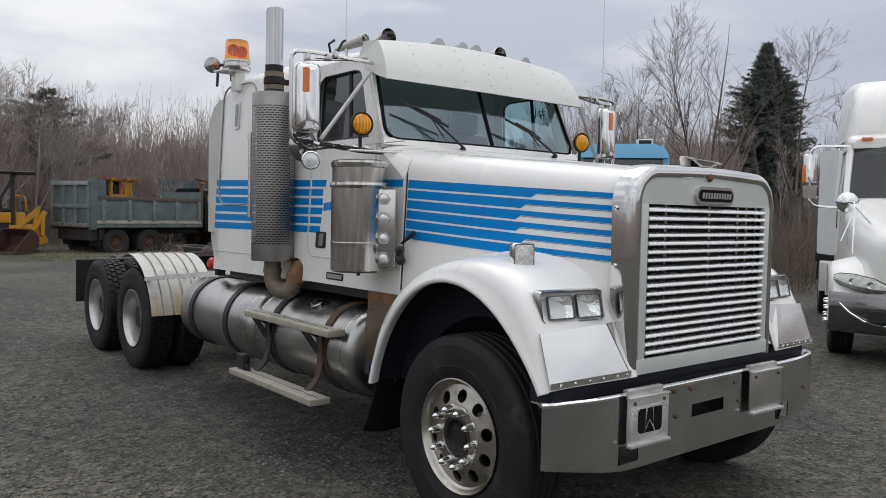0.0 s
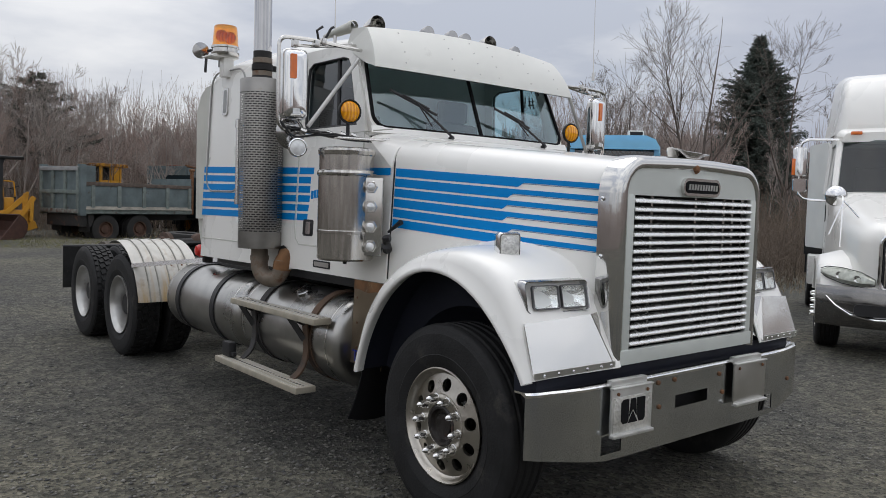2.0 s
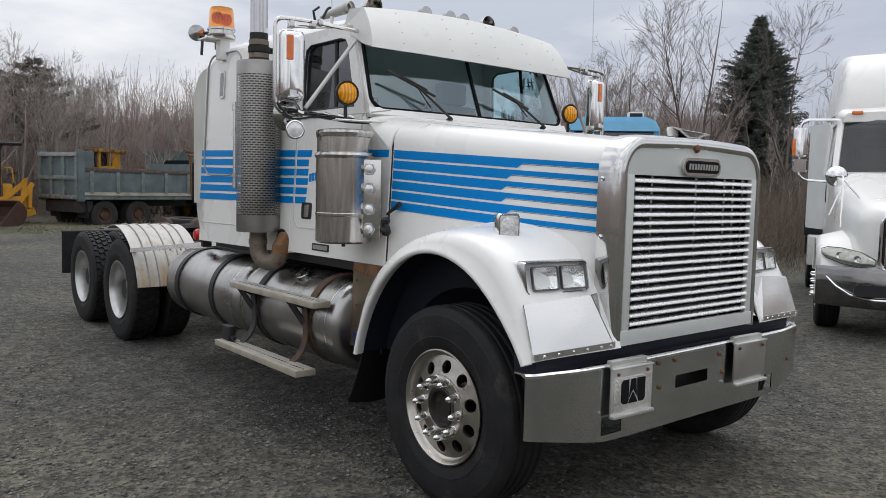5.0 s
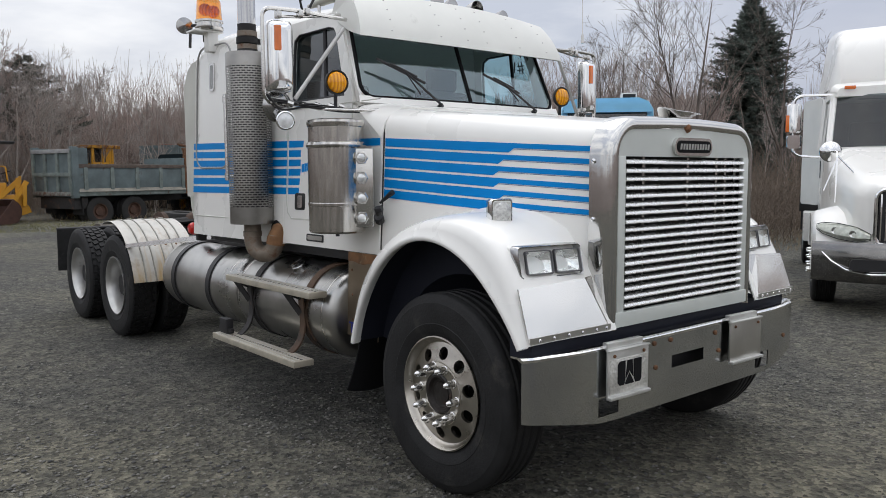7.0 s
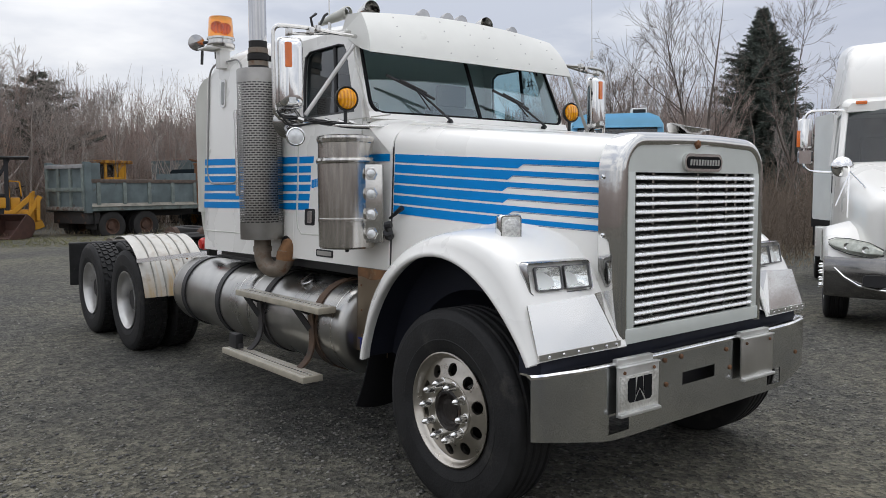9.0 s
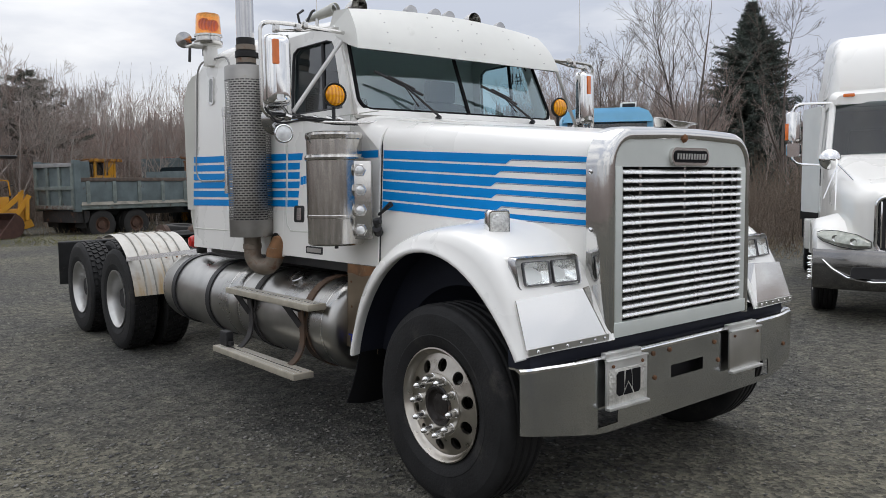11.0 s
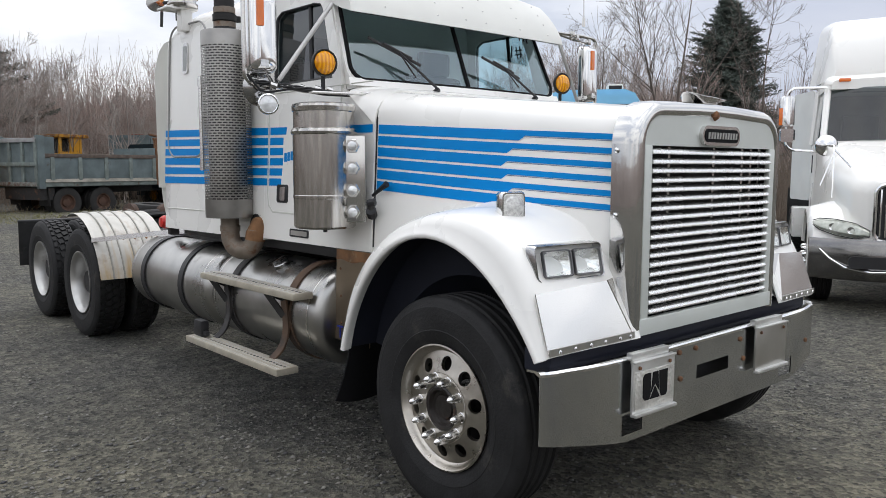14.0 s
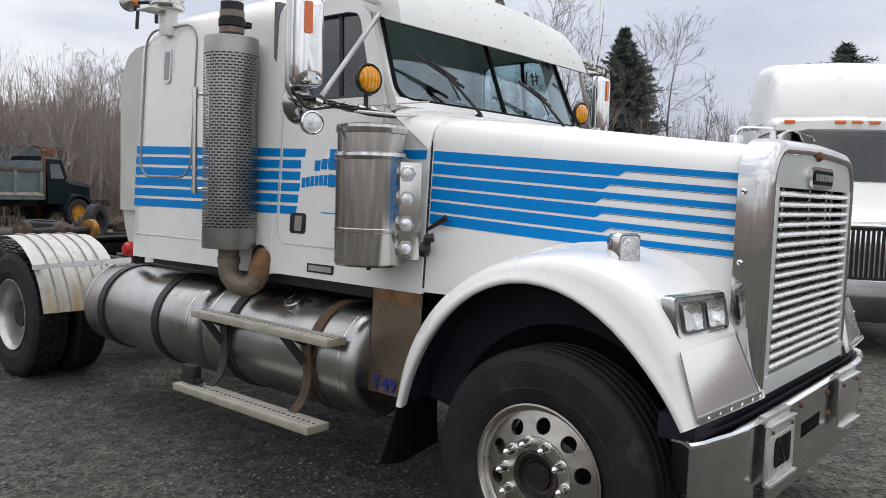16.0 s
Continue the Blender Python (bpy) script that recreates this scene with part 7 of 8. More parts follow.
def build_dump_truck():
    t = thing("dump_truck", "old grey-green dump truck with rusty wheels, parked on grass edge", "truck", m=Matrix.Translation((6.29, 28.21, -0.10)) @ Matrix.Rotation(radians(107), 4, 'Z'))
    hw, z0, z1, zt = 1.22, 1.05, 2.08, 2.72
    for s in (-1, 1):
        bm = bm_new()
        box(bm, (s * hw - 0.04, -1.80, z0), (s * hw + 0.04, 2.85, z1), 0.01)
        side = part("body_side", bm, DUMPGREEN, t, "ribbed grey-green body side")
        for i in range(1, 6):
            y = -2.75 + i * 1.04
            bm = bm_new()
            box(bm, (s * (hw + 0.03) - 0.05, y - 0.075, z0), (s * (hw + 0.03) + 0.05, y + 0.075, z1 - 0.02), 0.015)
            part("rib", bm, RIBPAINT, side)
        bm = bm_new()
        loft(bm, [[Vector((s * (hw + 0.036), y, z0 + 0.24)), Vector((s * (hw + 0.13), y, z0 + 0.12)), Vector((s * (hw + 0.036), y, z0 + 0.10))] for y in (-1.78, 2.75)], True, True)
        part("sloped_ledge", bm, DUSTLEDGE, side, "dusty sloped ledge")
        for z, h in ((z1, 0.07), (z0 + 0.05, 0.08)):
            bm = bm_new()
            box(bm, (s * hw - 0.08, -1.82, z - h), (s * hw + 0.10, 2.87, z + h), 0.02)
            part("rail", bm, RUSTRAIL if z > 1.5 else RIBPAINT, side)
        bm = bm_new()
        box(bm, (s * hw - 0.06, 2.35, z1), (s * hw + 0.06, 2.9, zt), 0.02)
        box(bm, (s * hw - 0.09, 2.72, z0 - 0.1), (s * hw + 0.11, 2.95, zt + 0.04), 0.02)
        part("corner_post", bm, DUMPGREEN, t)
    bm = bm_new()
    box(bm, (-hw, 2.86, z0 - 0.02), (hw, 2.93, zt - 0.05), 0.01)
    gate = part("tailgate", bm, DUMPGREEN, t, "panelled grey-green tailgate")
    for i in range(4):
        bm = bm_new()
        x = -hw + 0.06 + i * (2 * hw - 0.12) / 3
        box(bm, (x - 0.07, 2.90, z0), (x + 0.07, 3.0, zt - 0.08), 0.015)
        part("rib", bm, RIBPAINT, gate)
    for z in (z0 + 0.05, 1.78, zt - 0.12):
        bm = bm_new()
        box(bm, (-hw, 2.90, z - 0.07), (hw, 3.01, z + 0.07), 0.015)
        part("rib", bm, RUSTEDGE if z < 1.5 else RIBPAINT if z < 2.5 else PALETOP, gate)
    bm = bm_new()
    box(bm, (-hw, -1.83, z0), (hw, -1.75, zt - 0.3), 0.01)
    box(bm, (-hw, -1.80, z0 - 0.05), (hw, 2.9, z0 + 0.05), 0.01)
    part("headboard", bm, DUMPGREEN, t)
    bm = bm_new()
    for s in (-1, 1):
        box(bm, (s * 0.45 - 0.06, -5.6, 0.75), (s * 0.45 + 0.06, 2.7, 1.0), 0.01)
    part("chassis", bm, DARK, t)
    bm = bm_new()
    box(bm, (-1.1, 2.3, 0.55), (1.1, 2.8, 0.98), 0.03)
    part("rear_sill", bm, RUSTBLACK, t, "rusty rear cross member")
    for s in (-1, 1):
        bm = bm_new()
        sheet(bm, lambda u, v: Vector((s * lerp(0.55, 1.2, u), 2.55 + 0.05 * v, lerp(0.35, 1.0, v))), [0, 0.5, 1], [0, 0.5, 1])
        solid(part("mud_flap", bm, DARK, t), 0.02)
        for y in (0.48, 1.88):
            for x in (0.72, 1.05):
                simple_wheel(t, Matrix.Translation((s * x, y, 0.45)) @ (RIGHT_Q if s < 0 else LEFT_Q), 0.53, 0.27, DULLHUB)
        simple_wheel(t, Matrix.Translation((s * 1.03, -3.45, 0.53)) @ (RIGHT_Q if s < 0 else LEFT_Q), 0.53, 0.27, YELLOW)
        bm = bm_new()
        loft(bm, [[Vector((s * x, -3.45 - r * math.cos(radians(th)), 0.53 + r * math.sin(radians(th)))) for x, r in ((1.2, 0.62), (1.18, 0.70), (0.6, 0.74))] for th in range(10, 181, 17)], False, False)
        solid(part("front_fender", bm, CABTEAL, t), 0.01)
    bm = bm_new()
    loft(bm, [[Vector((x * hw2, y, z)) for x, z in ((-1, 0.8), (-1, za - 0.12), (-0.82, za), (0.82, za), (1, za - 0.12), (1, 0.8))] for y, hw2, za in ((-4.6, 0.50, 1.52), (-4.52, 0.58, 1.62), (-3.7, 0.66, 1.70), (-3.05, 0.78, 1.80))], True, True)
    part("bonnet", bm, CABTEAL, t, "dark rounded bonnet")
    bm = bm_new()
    loft(bm, [[Vector((x * 1.0, y0 + (z - 1.7) * k, z)) for x, z in ((-1, 0.85), (-1.02, 1.75), (-0.9, 2.5), (-0.75, 2.6), (0.75, 2.6), (0.9, 2.5), (1.02, 1.75), (1, 0.85))] for y0, k in ((-3.1, 0.25), (-2.2, 0.0))], True, True)
    cab = part("cab", bm, CABTEAL, t, "dark cab with side window")
    for s in (-1, 1):
        bm = bm_new()
        sheet(bm, lambda u, v: Vector((s * (1.03 - 0.12 * v), lerp(lerp(-2.92, -2.78, v), -2.35, u), lerp(1.80, 2.42, v))), [0, 1], [0, 1])
        part("side_window", bm, SIDEGLASS, cab)
        bm = bm_new()
        tube(bm, [(s * 1.02, -3.05, 2.4), (s * 1.25, -3.1, 2.35), (s * 1.05, -3.0, 1.7)], 0.02, 6)
        part("mirror_arm", bm, WHEELWHITE, cab)
    bm = bm_new()
    sheet(bm, lambda u, v: Vector((u * lerp(0.85, 0.78, v), lerp(-3.09, -2.91, v) - 0.02, lerp(1.86, 2.45, v))), spread(-1, 1, 5), [0, 1])
    part("windscreen", bm, SIDEGLASS, cab)
    bm = bm_new()
    box(bm, (-1.1, -2.05, 1.0), (-0.98, -1.95, 2.75), 0.02)
    rod(bm, (-1.05, -2.1, 2.78), (-1.05, -1.9, 2.78), 0.06, seg=10)
    part("exhaust", bm, RUST, t)
    return t


build_dump_truck()


def build_loader():
    """Side on to the yard: x along the machine towards the bucket arms, y away from the yard."""
    t = thing("wheel_loader", "yellow wheel loader with brown bucket and dark canopy, on gravel", "loader", m=Matrix.Translation((*polar(9.9, 32.0), -0.05)) @ Matrix.Rotation(radians(-9.9), 4, 'Z'))

    def bar(name, pts, w, d, material, label=""):
        """Flat steel bar along a bent line."""
        bm = bm_new()
        rings = []
        for i, p in enumerate(pts):
            q = Vector(pts[min(i + 1, len(pts) - 1)]) - Vector(pts[max(i - 1, 0)])
            n = Vector((-q.z, 0, q.x)).normalized() * w / 2
            e = Vector((0, d / 2, 0))
            c = Vector(p)
            rings.append([c - n - e, c + n - e, c + n + e, c - n + e])
        loft(bm, rings, True, True)
        return soften(part(name, bm, material, t, label), 0.012)
    bm = bm_new()
    box(bm, (-1.66, -0.45, 0.68), (-1.15, 0.55, 1.40), 0.05)
    hood = part("engine_hood", bm, YELLOW, t, "yellow engine hood")
    bm = bm_new()
    box(bm, (-1.20, -0.42, 1.08), (-0.03, 0.52, 1.46), 0.04)
    part("hood_top", bm, YELLOW, hood)
    bm = bm_new()
    box(bm, (-1.62, -0.46, 0.80), (-1.48, -0.44, 1.30), 0.01)
    part("radiator_grille", bm, BROWNSTEEL, hood, "dark radiator screen")
    bm = bm_new()
    box(bm, (-1.40, -0.46, 0.82), (-1.22, -0.448, 1.02), 0.004)
    part("badge", bm, PALETOP, hood, "worn pale badge")
    bm = bm_new()
    box(bm, (-1.68, -0.50, 0.38), (-0.98, 0.60, 0.70), 0.06)
    part("counterweight", bm, YELLOW, t)
    bm = bm_new()
    box(bm, (-1.16, -0.36, 0.55), (-0.1, 0.46, 1.10), 0.02)
    part("engine", bm, DARK, t, "dark engine in an open bay")
    bm = bm_new()
    lathe(bm, [(0.0, -0.43), (0.11, -0.43), (0.13, -0.40), (0.13, 0.40), (0.11, 0.43), (0.0, 0.43)], Matrix.Translation((-1.08, -0.1, 1.54)) @ Matrix.Rotation(radians(90), 4, 'Y'), 20)
    part("tank", bm, YELLOW, t)
    bm = bm_new()
    tube(bm, [(-1.56, 0.0, 1.38), (-1.56, 0.0, 1.60), (-1.53, 0.0, 1.72)], 0.03, 8)
    part("exhaust_pipe", bm, PALETOP, t)
    bm = bm_new()
    box(bm, (-0.10, -0.40, 0.62), (1.0, 0.50, 1.02), 0.04)
    part("frame", bm, YELLOW, t)
    bm = bm_new()
    box(bm, (0.10, -0.30, 1.0), (0.42, 0.40, 1.46), 0.05)
    part("dashboard", bm, YELLOW, t)
    bm = bm_new()
    tube(bm, arc([(0.08, -0.3, 1.45), (0.05, -0.3, 2.05), (0.42, -0.3, 2.03), (0.46, -0.3, 1.5)], 5, 0.08), 0.025, 8)
    part("grab_rail", bm, YELLOW, t)
    for x in (-0.52, 0.42):
        for y, q in ((-0.60, RIGHT_Q), (0.70, LEFT_Q)):
            simple_wheel(t, Matrix.Translation((x, y, 0.46)) @ Matrix.Rotation(radians(90), 4, 'Z') @ q, 0.43, 0.30, OLDTYRE)
    for y in (-0.40, 0.50):
        bar("lift_arm", [(-0.05, y, 0.82), (0.20, y, 0.95), (0.86, y, 1.58)], 0.17, 0.10, YELLOW, "yellow lift arm")
        bar("lift_arm", [(0.45, y - 0.12, 0.62), (0.62, y - 0.12, 0.78), (1.06, y - 0.12, 1.50)], 0.16, 0.10, YELLOW)
        bar("arm_link", [(0.80, y - 0.05, 1.62), (0.76, y - 0.05, 1.05), (0.80, y - 0.05, 0.52)], 0.16, 0.06, YELLOW)
        bar("arm_link", [(0.99, y - 0.18, 1.40), (0.96, y - 0.18, 0.62)], 0.12, 0.06, YELLOW)
        bar("bucket_plate", [(0.58, y - 0.1, 0.36), (0.90, y - 0.1, 0.44), (1.12, y - 0.1, 0.52)], 0.26, 0.14, YELLOW)
        bar("canopy_post", [(0.0, y + 0.05, 1.0), (0.02, y + 0.05, 2.86)], 0.14, 0.10, BLACK)
        bar("canopy_brace", [(-1.20, y - 0.05, 0.48), (-0.36, y, 1.97), (0.12, y + 0.05, 2.84)], 0.09, 0.06, BLACK)
    bar("canopy_brace", [(-1.05, 0.45, 1.45), (-0.84, 0.45, 1.97), (-0.45, 0.45, 2.84)], 0.08, 0.06, BLACK)
    bm = bm_new()
    rod(bm, (0.84, -0.62, 1.64), (0.84, 0.50, 1.64), 0.05, seg=8)
    part("cross_shaft", bm, YELLOW, t)
    bm = bm_new()
    box(bm, (-1.25, -0.62, 2.84), (0.74, 0.72, 2.90), 0.02)
    part("canopy_roof", bm, BLACK, t, "flat dark canopy roof")
    bm = bm_new()
    box(bm, (-1.27, -0.64, 2.902), (0.76, 0.74, 2.92), 0.004)
    part("canopy_sheet", bm, PALETOP, t)
    bm = bm_new()
    box(bm, (-0.42, -0.25, 1.47), (0.0, 0.30, 1.60), 0.04)
    box(bm, (-0.44, -0.25, 1.55), (-0.32, 0.30, 1.95), 0.04)
    part("seat", bm, BLACK, t)
    bm = bm_new()
    c = aim((0.42, 0, 1.82), (0.32, 0, 2.1))
    tube(bm, [c @ Vector((0.17 * math.cos(a), 0.17 * math.sin(a), 0)) for a in [2 * math.pi * i / 16 for i in range(17)]], 0.02, 6)
    rod(bm, (0.42, 0, 1.82), (0.46, 0, 1.4), 0.03, seg=6)
    part("steering_wheel", bm, BLACK, t)
    # bucket, its mouth half towards the yard
    mouth, wide = Vector((-0.75, -0.66, 0)), Vector((0.66, -0.75, 0))
    mid = Vector((0.02, -1.55, 0.05))
    prof = [(0.62, 0.02), (0.10, 0.0), (-0.28, 0.06), (-0.46, 0.28), (-0.44, 0.62), (-0.16, 0.86)]
    bm = bm_new()
    loft(bm, [[mid + mouth * d + wide * k + Vector((0, 0, z)) for d, z in prof] for k in spread(-0.66, 0.66, 4)], False, False)
    bucket = solid(part("bucket", bm, BROWNSTEEL, t, "worn brown loader bucket"), 0.03)
    for k in (-0.66, 0.66):
        bm = bm_new()
        bm.faces.new([bm.verts.new(mid + mouth * d + wide * k + Vector((0, 0, z))) for d, z in prof])
        solid(part("bucket_cheek", bm, BROWNSTEEL, bucket, smooth=False), 0.03, 0.0)
    return t


build_loader()


def build_yellow_cab():
    t = thing("yellow_machine", "old yellow machine cab with rusty roof behind the dump truck", "machine", m=Matrix.Translation((*polar(15.95, 38.5), 0)) @ Matrix.Rotation(radians(20), 4, 'Z') @ Matrix.Diagonal((0.85, 1.0, 1.06, 1.0)))
    bm = bm_new()
    box(bm, (-0.9, -0.6, 0.35), (1.2, 1.0, 1.75), 0.06)
    part("body", bm, YELLOW, t, "yellow machine body")
    for x, y in ((-0.6, -0.5), (0.55, -0.5), (-0.6, 0.6), (0.55, 0.6), (0.0, -0.5)):
        bm = bm_new()
        box(bm, (x - 0.06, y - 0.05, 1.7), (x + 0.06, y + 0.05, 2.72), 0.01)
        part("cab_post", bm, YELLOW, t)
    bm = bm_new()
    box(bm, (-0.75, -0.65, 2.68), (0.95, 0.75, 2.82), 0.04)
    part("cab_roof", bm, RUSTYELLOW, t, "rust-streaked yellow roof")
    for lo, hi in (((-0.56, -0.53, 1.7), (0.55, -0.49, 2.12)), ((0.16, -0.53, 2.12), (0.55, -0.49, 2.70)), ((-0.63, -0.45, 1.7), (-0.59, 0.55, 2.05))):
        bm = bm_new()
        box(bm, lo, hi, 0.008)
        part("cab_panel", bm, YELLOW, t)
    bm = bm_new()
    box(bm, (-0.5, -0.2, 1.7), (0.5, 0.5, 2.65), 0.02)
    part("cab_inside", bm, BLACK, t)
    bm = bm_new()
    for s in (-1, 1):
        box(bm, (s * 0.7 - 0.25, -1.1, 0.0), (s * 0.7 + 0.25, 1.4, 0.5), 0.15)
    part("tracks", bm, DARK, t)


RUSTRED = mat("rust_red_sheet", (0.20, 0.07, 0.045), 0.85, var=0.3, scale=5, dirt=(0.09, 0.06, 0.05), dscale=5, damount=0.35)
RUSTYELLOW = mat("rusted_yellow_paint", (0.42, 0.20, 0.015), 0.7, var=0.2, scale=3, dirt=(0.13, 0.05, 0.02), dscale=5, damount=0.95)
build_yellow_cab()


def build_old_body():
    t = thing("tipper_body", "rusty grey tipper body standing behind the dump truck", "truck body", m=Matrix.Translation((*polar(20.9, 41.0), 0)) @ Matrix.Rotation(radians(118), 4, 'Z') @ Matrix.Diagonal((1.0, 0.55, 1.14, 1.0)))
    for lo, hi in (((-1.2, -1.9, 1.1), (-1.12, 1.9, 2.62)), ((1.12, -1.9, 1.1), (1.2, 1.9, 2.62)), ((-1.2, 1.85, 1.1), (1.2, 1.93, 2.7)), ((-1.2, -1.93, 1.1), (1.2, -1.85, 2.75)), ((-1.2, -1.9, 1.0), (1.2, 1.9, 1.1))):
        bm = bm_new()
        box(bm, lo, hi, 0.01)
        part("panel", bm, DUMPGREEN, t)
    for y0, y1, z1, mt in ((-1.85, -0.55, 2.60, RUSTRAIL), (-0.45, 0.55, 2.66, RUSTRED), (0.65, 1.80, 2.56, DUMPGREEN)):
        bm = bm_new()
        box(bm, (-1.26, y0, 1.5), (-1.205, y1, z1), 0.02)
        part("side_plate", bm, mt, t)
    bm = bm_new()
    box(bm, (-0.5, 1.0, 2.3), (0.15, 1.7, 2.74), 0.03)
    part("rusty_box", bm, RUSTRED, t, "rust-red box on the body")
    bm = bm_new()
    tube(bm, [(-1.16, -1.9, 2.66), (-1.16, 0.0, 2.60), (-1.16, 1.9, 2.72)], 0.05, 6)
    part("bent_rail", bm, RUST, t)
    for x in (-0.9, 0.9):
        bm = bm_new()
        box(bm, (x - 0.15, -1.8, 0.0), (x + 0.15, 1.8, 1.02), 0.02)
        part("bearer", bm, DARK, t)


build_old_body()


def build_blue_truck():
    t = thing("blue_truck", "light blue truck cab with a pale roof lamp, parked behind", "truck", m=Matrix.Translation((*polar(51.8, 15.2), 0)) @ Matrix.Rotation(radians(-47), 4, 'Z') @ Matrix.Diagonal((0.92, 1.0, 1.205, 1.0)))
    BLUECAB = mat("light_blue_cab_paint", (0.22, 0.54, 0.78), 0.35, var=0.06, scale=3, coat=0.3)
    bm = bm_new()
    loft(bm, [[Vector((x * k, y, z)) for x, z in ((-0.98, 0.7), (-1.0, 1.7), (-0.95, 2.36), (-0.86, 2.47), (-0.66, 2.52), (0.66, 2.53), (0.86, 2.47), (0.95, 2.36), (1.0, 1.7), (0.98, 0.7))] for y, k in ((0.0, 0.96), (0.15, 1.0), (1.9, 1.0), (2.0, 0.96))], True, True)
    part("cab", bm, BLUECAB, t, "light blue cab with rounded roof")
    bm = bm_new()
    box(bm, (-0.8, -0.03, 1.75), (0.8, 0.0, 2.35), 0.01)
    part("windscreen", bm, SIDEGLASS, t)
    bm = bm_new()
    loft(bm, [[Vector((x, y, z)) for x, z in ((-0.9, 2.30), (-0.82, 2.44), (0.82, 2.44), (0.9, 2.30))] for y in (-0.14, -0.02)], True, True)
    part("sun_shield", bm, BLUECAB, t, "light blue sun shield")
    bm = bm_new()
    box(bm, (0.30, 0.2, 2.51), (0.62, 0.42, 2.62), 0.025)
    part("roof_lamp", bm, WHITE, t, "white boxy roof lamp")
    bm = bm_new()
    box(bm, (0.33, 0.185, 2.53), (0.59, 0.20, 2.60), 0.008)
    part("lamp_face", bm, DARK, t)
    bm = bm_new()
    tube(bm, [(-0.985, 0.1, 2.31), (-0.985, 1.9, 2.31)], 0.012, 6)
    part("roof_gutter", bm, DARK, t, "dark gutter below the roof")
    bm = bm_new()
    tube(bm, [(-0.9, -0.012, 2.33), (0.0, -0.015, 2.34), (0.9, -0.012, 2.33)], 0.014, 6)
    part("roof_gutter", bm, DARK, t)
    bm = bm_new()
    loft(bm, [[Vector((x * k, y, z)) for x, z in ((-0.8, 0.7), (-0.8, 1.45), (-0.6, 1.6), (0.6, 1.6), (0.8, 1.45), (0.8, 0.7))] for y, k in ((-1.3, 0.85), (0.0, 1.0))], True, True)
    part("bonnet", bm, BLUECAB, t)
    for s in (-1, 1):
        for y in (-0.7, 3.0):
            simple_wheel(t, Matrix.Translation((s * 0.98, y, 0.50)) @ (RIGHT_Q if s < 0 else LEFT_Q), 0.5, 0.27, WHEELWHITE)
        bm = bm_new()
        box(bm, (s * 0.42 - 0.05, -1.2, 0.6), (s * 0.42 + 0.05, 3.8, 0.85), 0.01)
        part("frame_rail", bm, DARK, t)


build_blue_truck()


# ---- scrap parts lying behind the truck ----
def scrap_axle(x, y, rot, label):
    t = thing("scrap_axle", label, "axle", "scrap truck parts", Matrix.Translation((x, y, 0)) @ Matrix.Rotation(radians(rot), 4, 'Z'))
    bm = bm_new()
    tube(bm, [(-1.0, 0, 0.42), (-0.3, 0, 0.40), (0.3, 0, 0.40), (1.0, 0, 0.42)], [0.08, 0.11, 0.11, 0.08], 10)
    part("axle_tube", bm, DARK, t)
    bm = bm_new()
    lathe(bm, [(0.12, -0.22), (0.24, -0.08), (0.24, 0.08), (0.12, 0.22)], Matrix.Translation((0.1, 0, 0.40)) @ Matrix.Rotation(radians(90), 4, 'X'), 16, True)
    part("differential", bm, DULLRUST, t)
    for s in (-1, 1):
        bm = bm_new()
        lathe(bm, [(0.08, 0.0), (0.26, 0.0), (0.27, 0.14), (0.16, 0.16), (0.14, 0.26), (0.0, 0.28)], Matrix.Translation((s * 0.85, 0, 0.42)) @ (LEFT_Q if s > 0 else RIGHT_Q), 20)
        part("brake_drum", bm, DULLRUST if s < 0 else RUSTYELLOW, t, "rusty brake drum")
    bm = bm_new()
    for s in (-1, 1):
        box(bm, (s * 0.5 - 0.1, -0.3, 0.0), (s * 0.5 + 0.1, 0.3, 0.30), 0.02)
    part("wood_blocks", bm, WOODLOG, t)


DULLRUST = mat("dark_dull_rust", (0.075, 0.048, 0.036), 0.9, var=0.4, scale=8, dirt=(0.13, 0.065, 0.035), dscale=7, damount=0.35, bump=0.3)
WOODLOG = mat("weathered_wood", (0.10, 0.088, 0.075), 0.9, var=0.3, scale=5, bump=0.4, bscale=30)
scrap_axle(4.6, 17.6, 15, "rusty scrap axle with brake drums on blocks")
scrap_axle(7.2, 19.8, -20, "scrap drive axle with orange-painted hub")
pile = thing("scrap_pile", "pile of old dusty truck tyres among the scrap", "scrap pile", m=Matrix.Translation((5.2, 19.0, 0)))
for x, y, z, rot, tilt in ((0.0, 0.0, 0.16, 10, 0), (-0.2, 0.3, 0.44, 30, 4), (1.1, 0.2, 0.52, 40, 88)):
    bm = bm_new()
    lathe(bm, [(0.30, -0.12), (0.38, -0.14), (0.5, -0.12), (0.52, -0.09), (0.52, 0.09), (0.5, 0.12), (0.38, 0.14), (0.30, 0.12), (0.28, 0.0), (0.30, -0.12)], Matrix.Translation((x, y, z)) @ Matrix.Rotation(radians(rot), 4, 'Z') @ Matrix.Rotation(radians(tilt), 4, 'X'), 32)
    part("tyre", bm, OLDTYRE, pile)
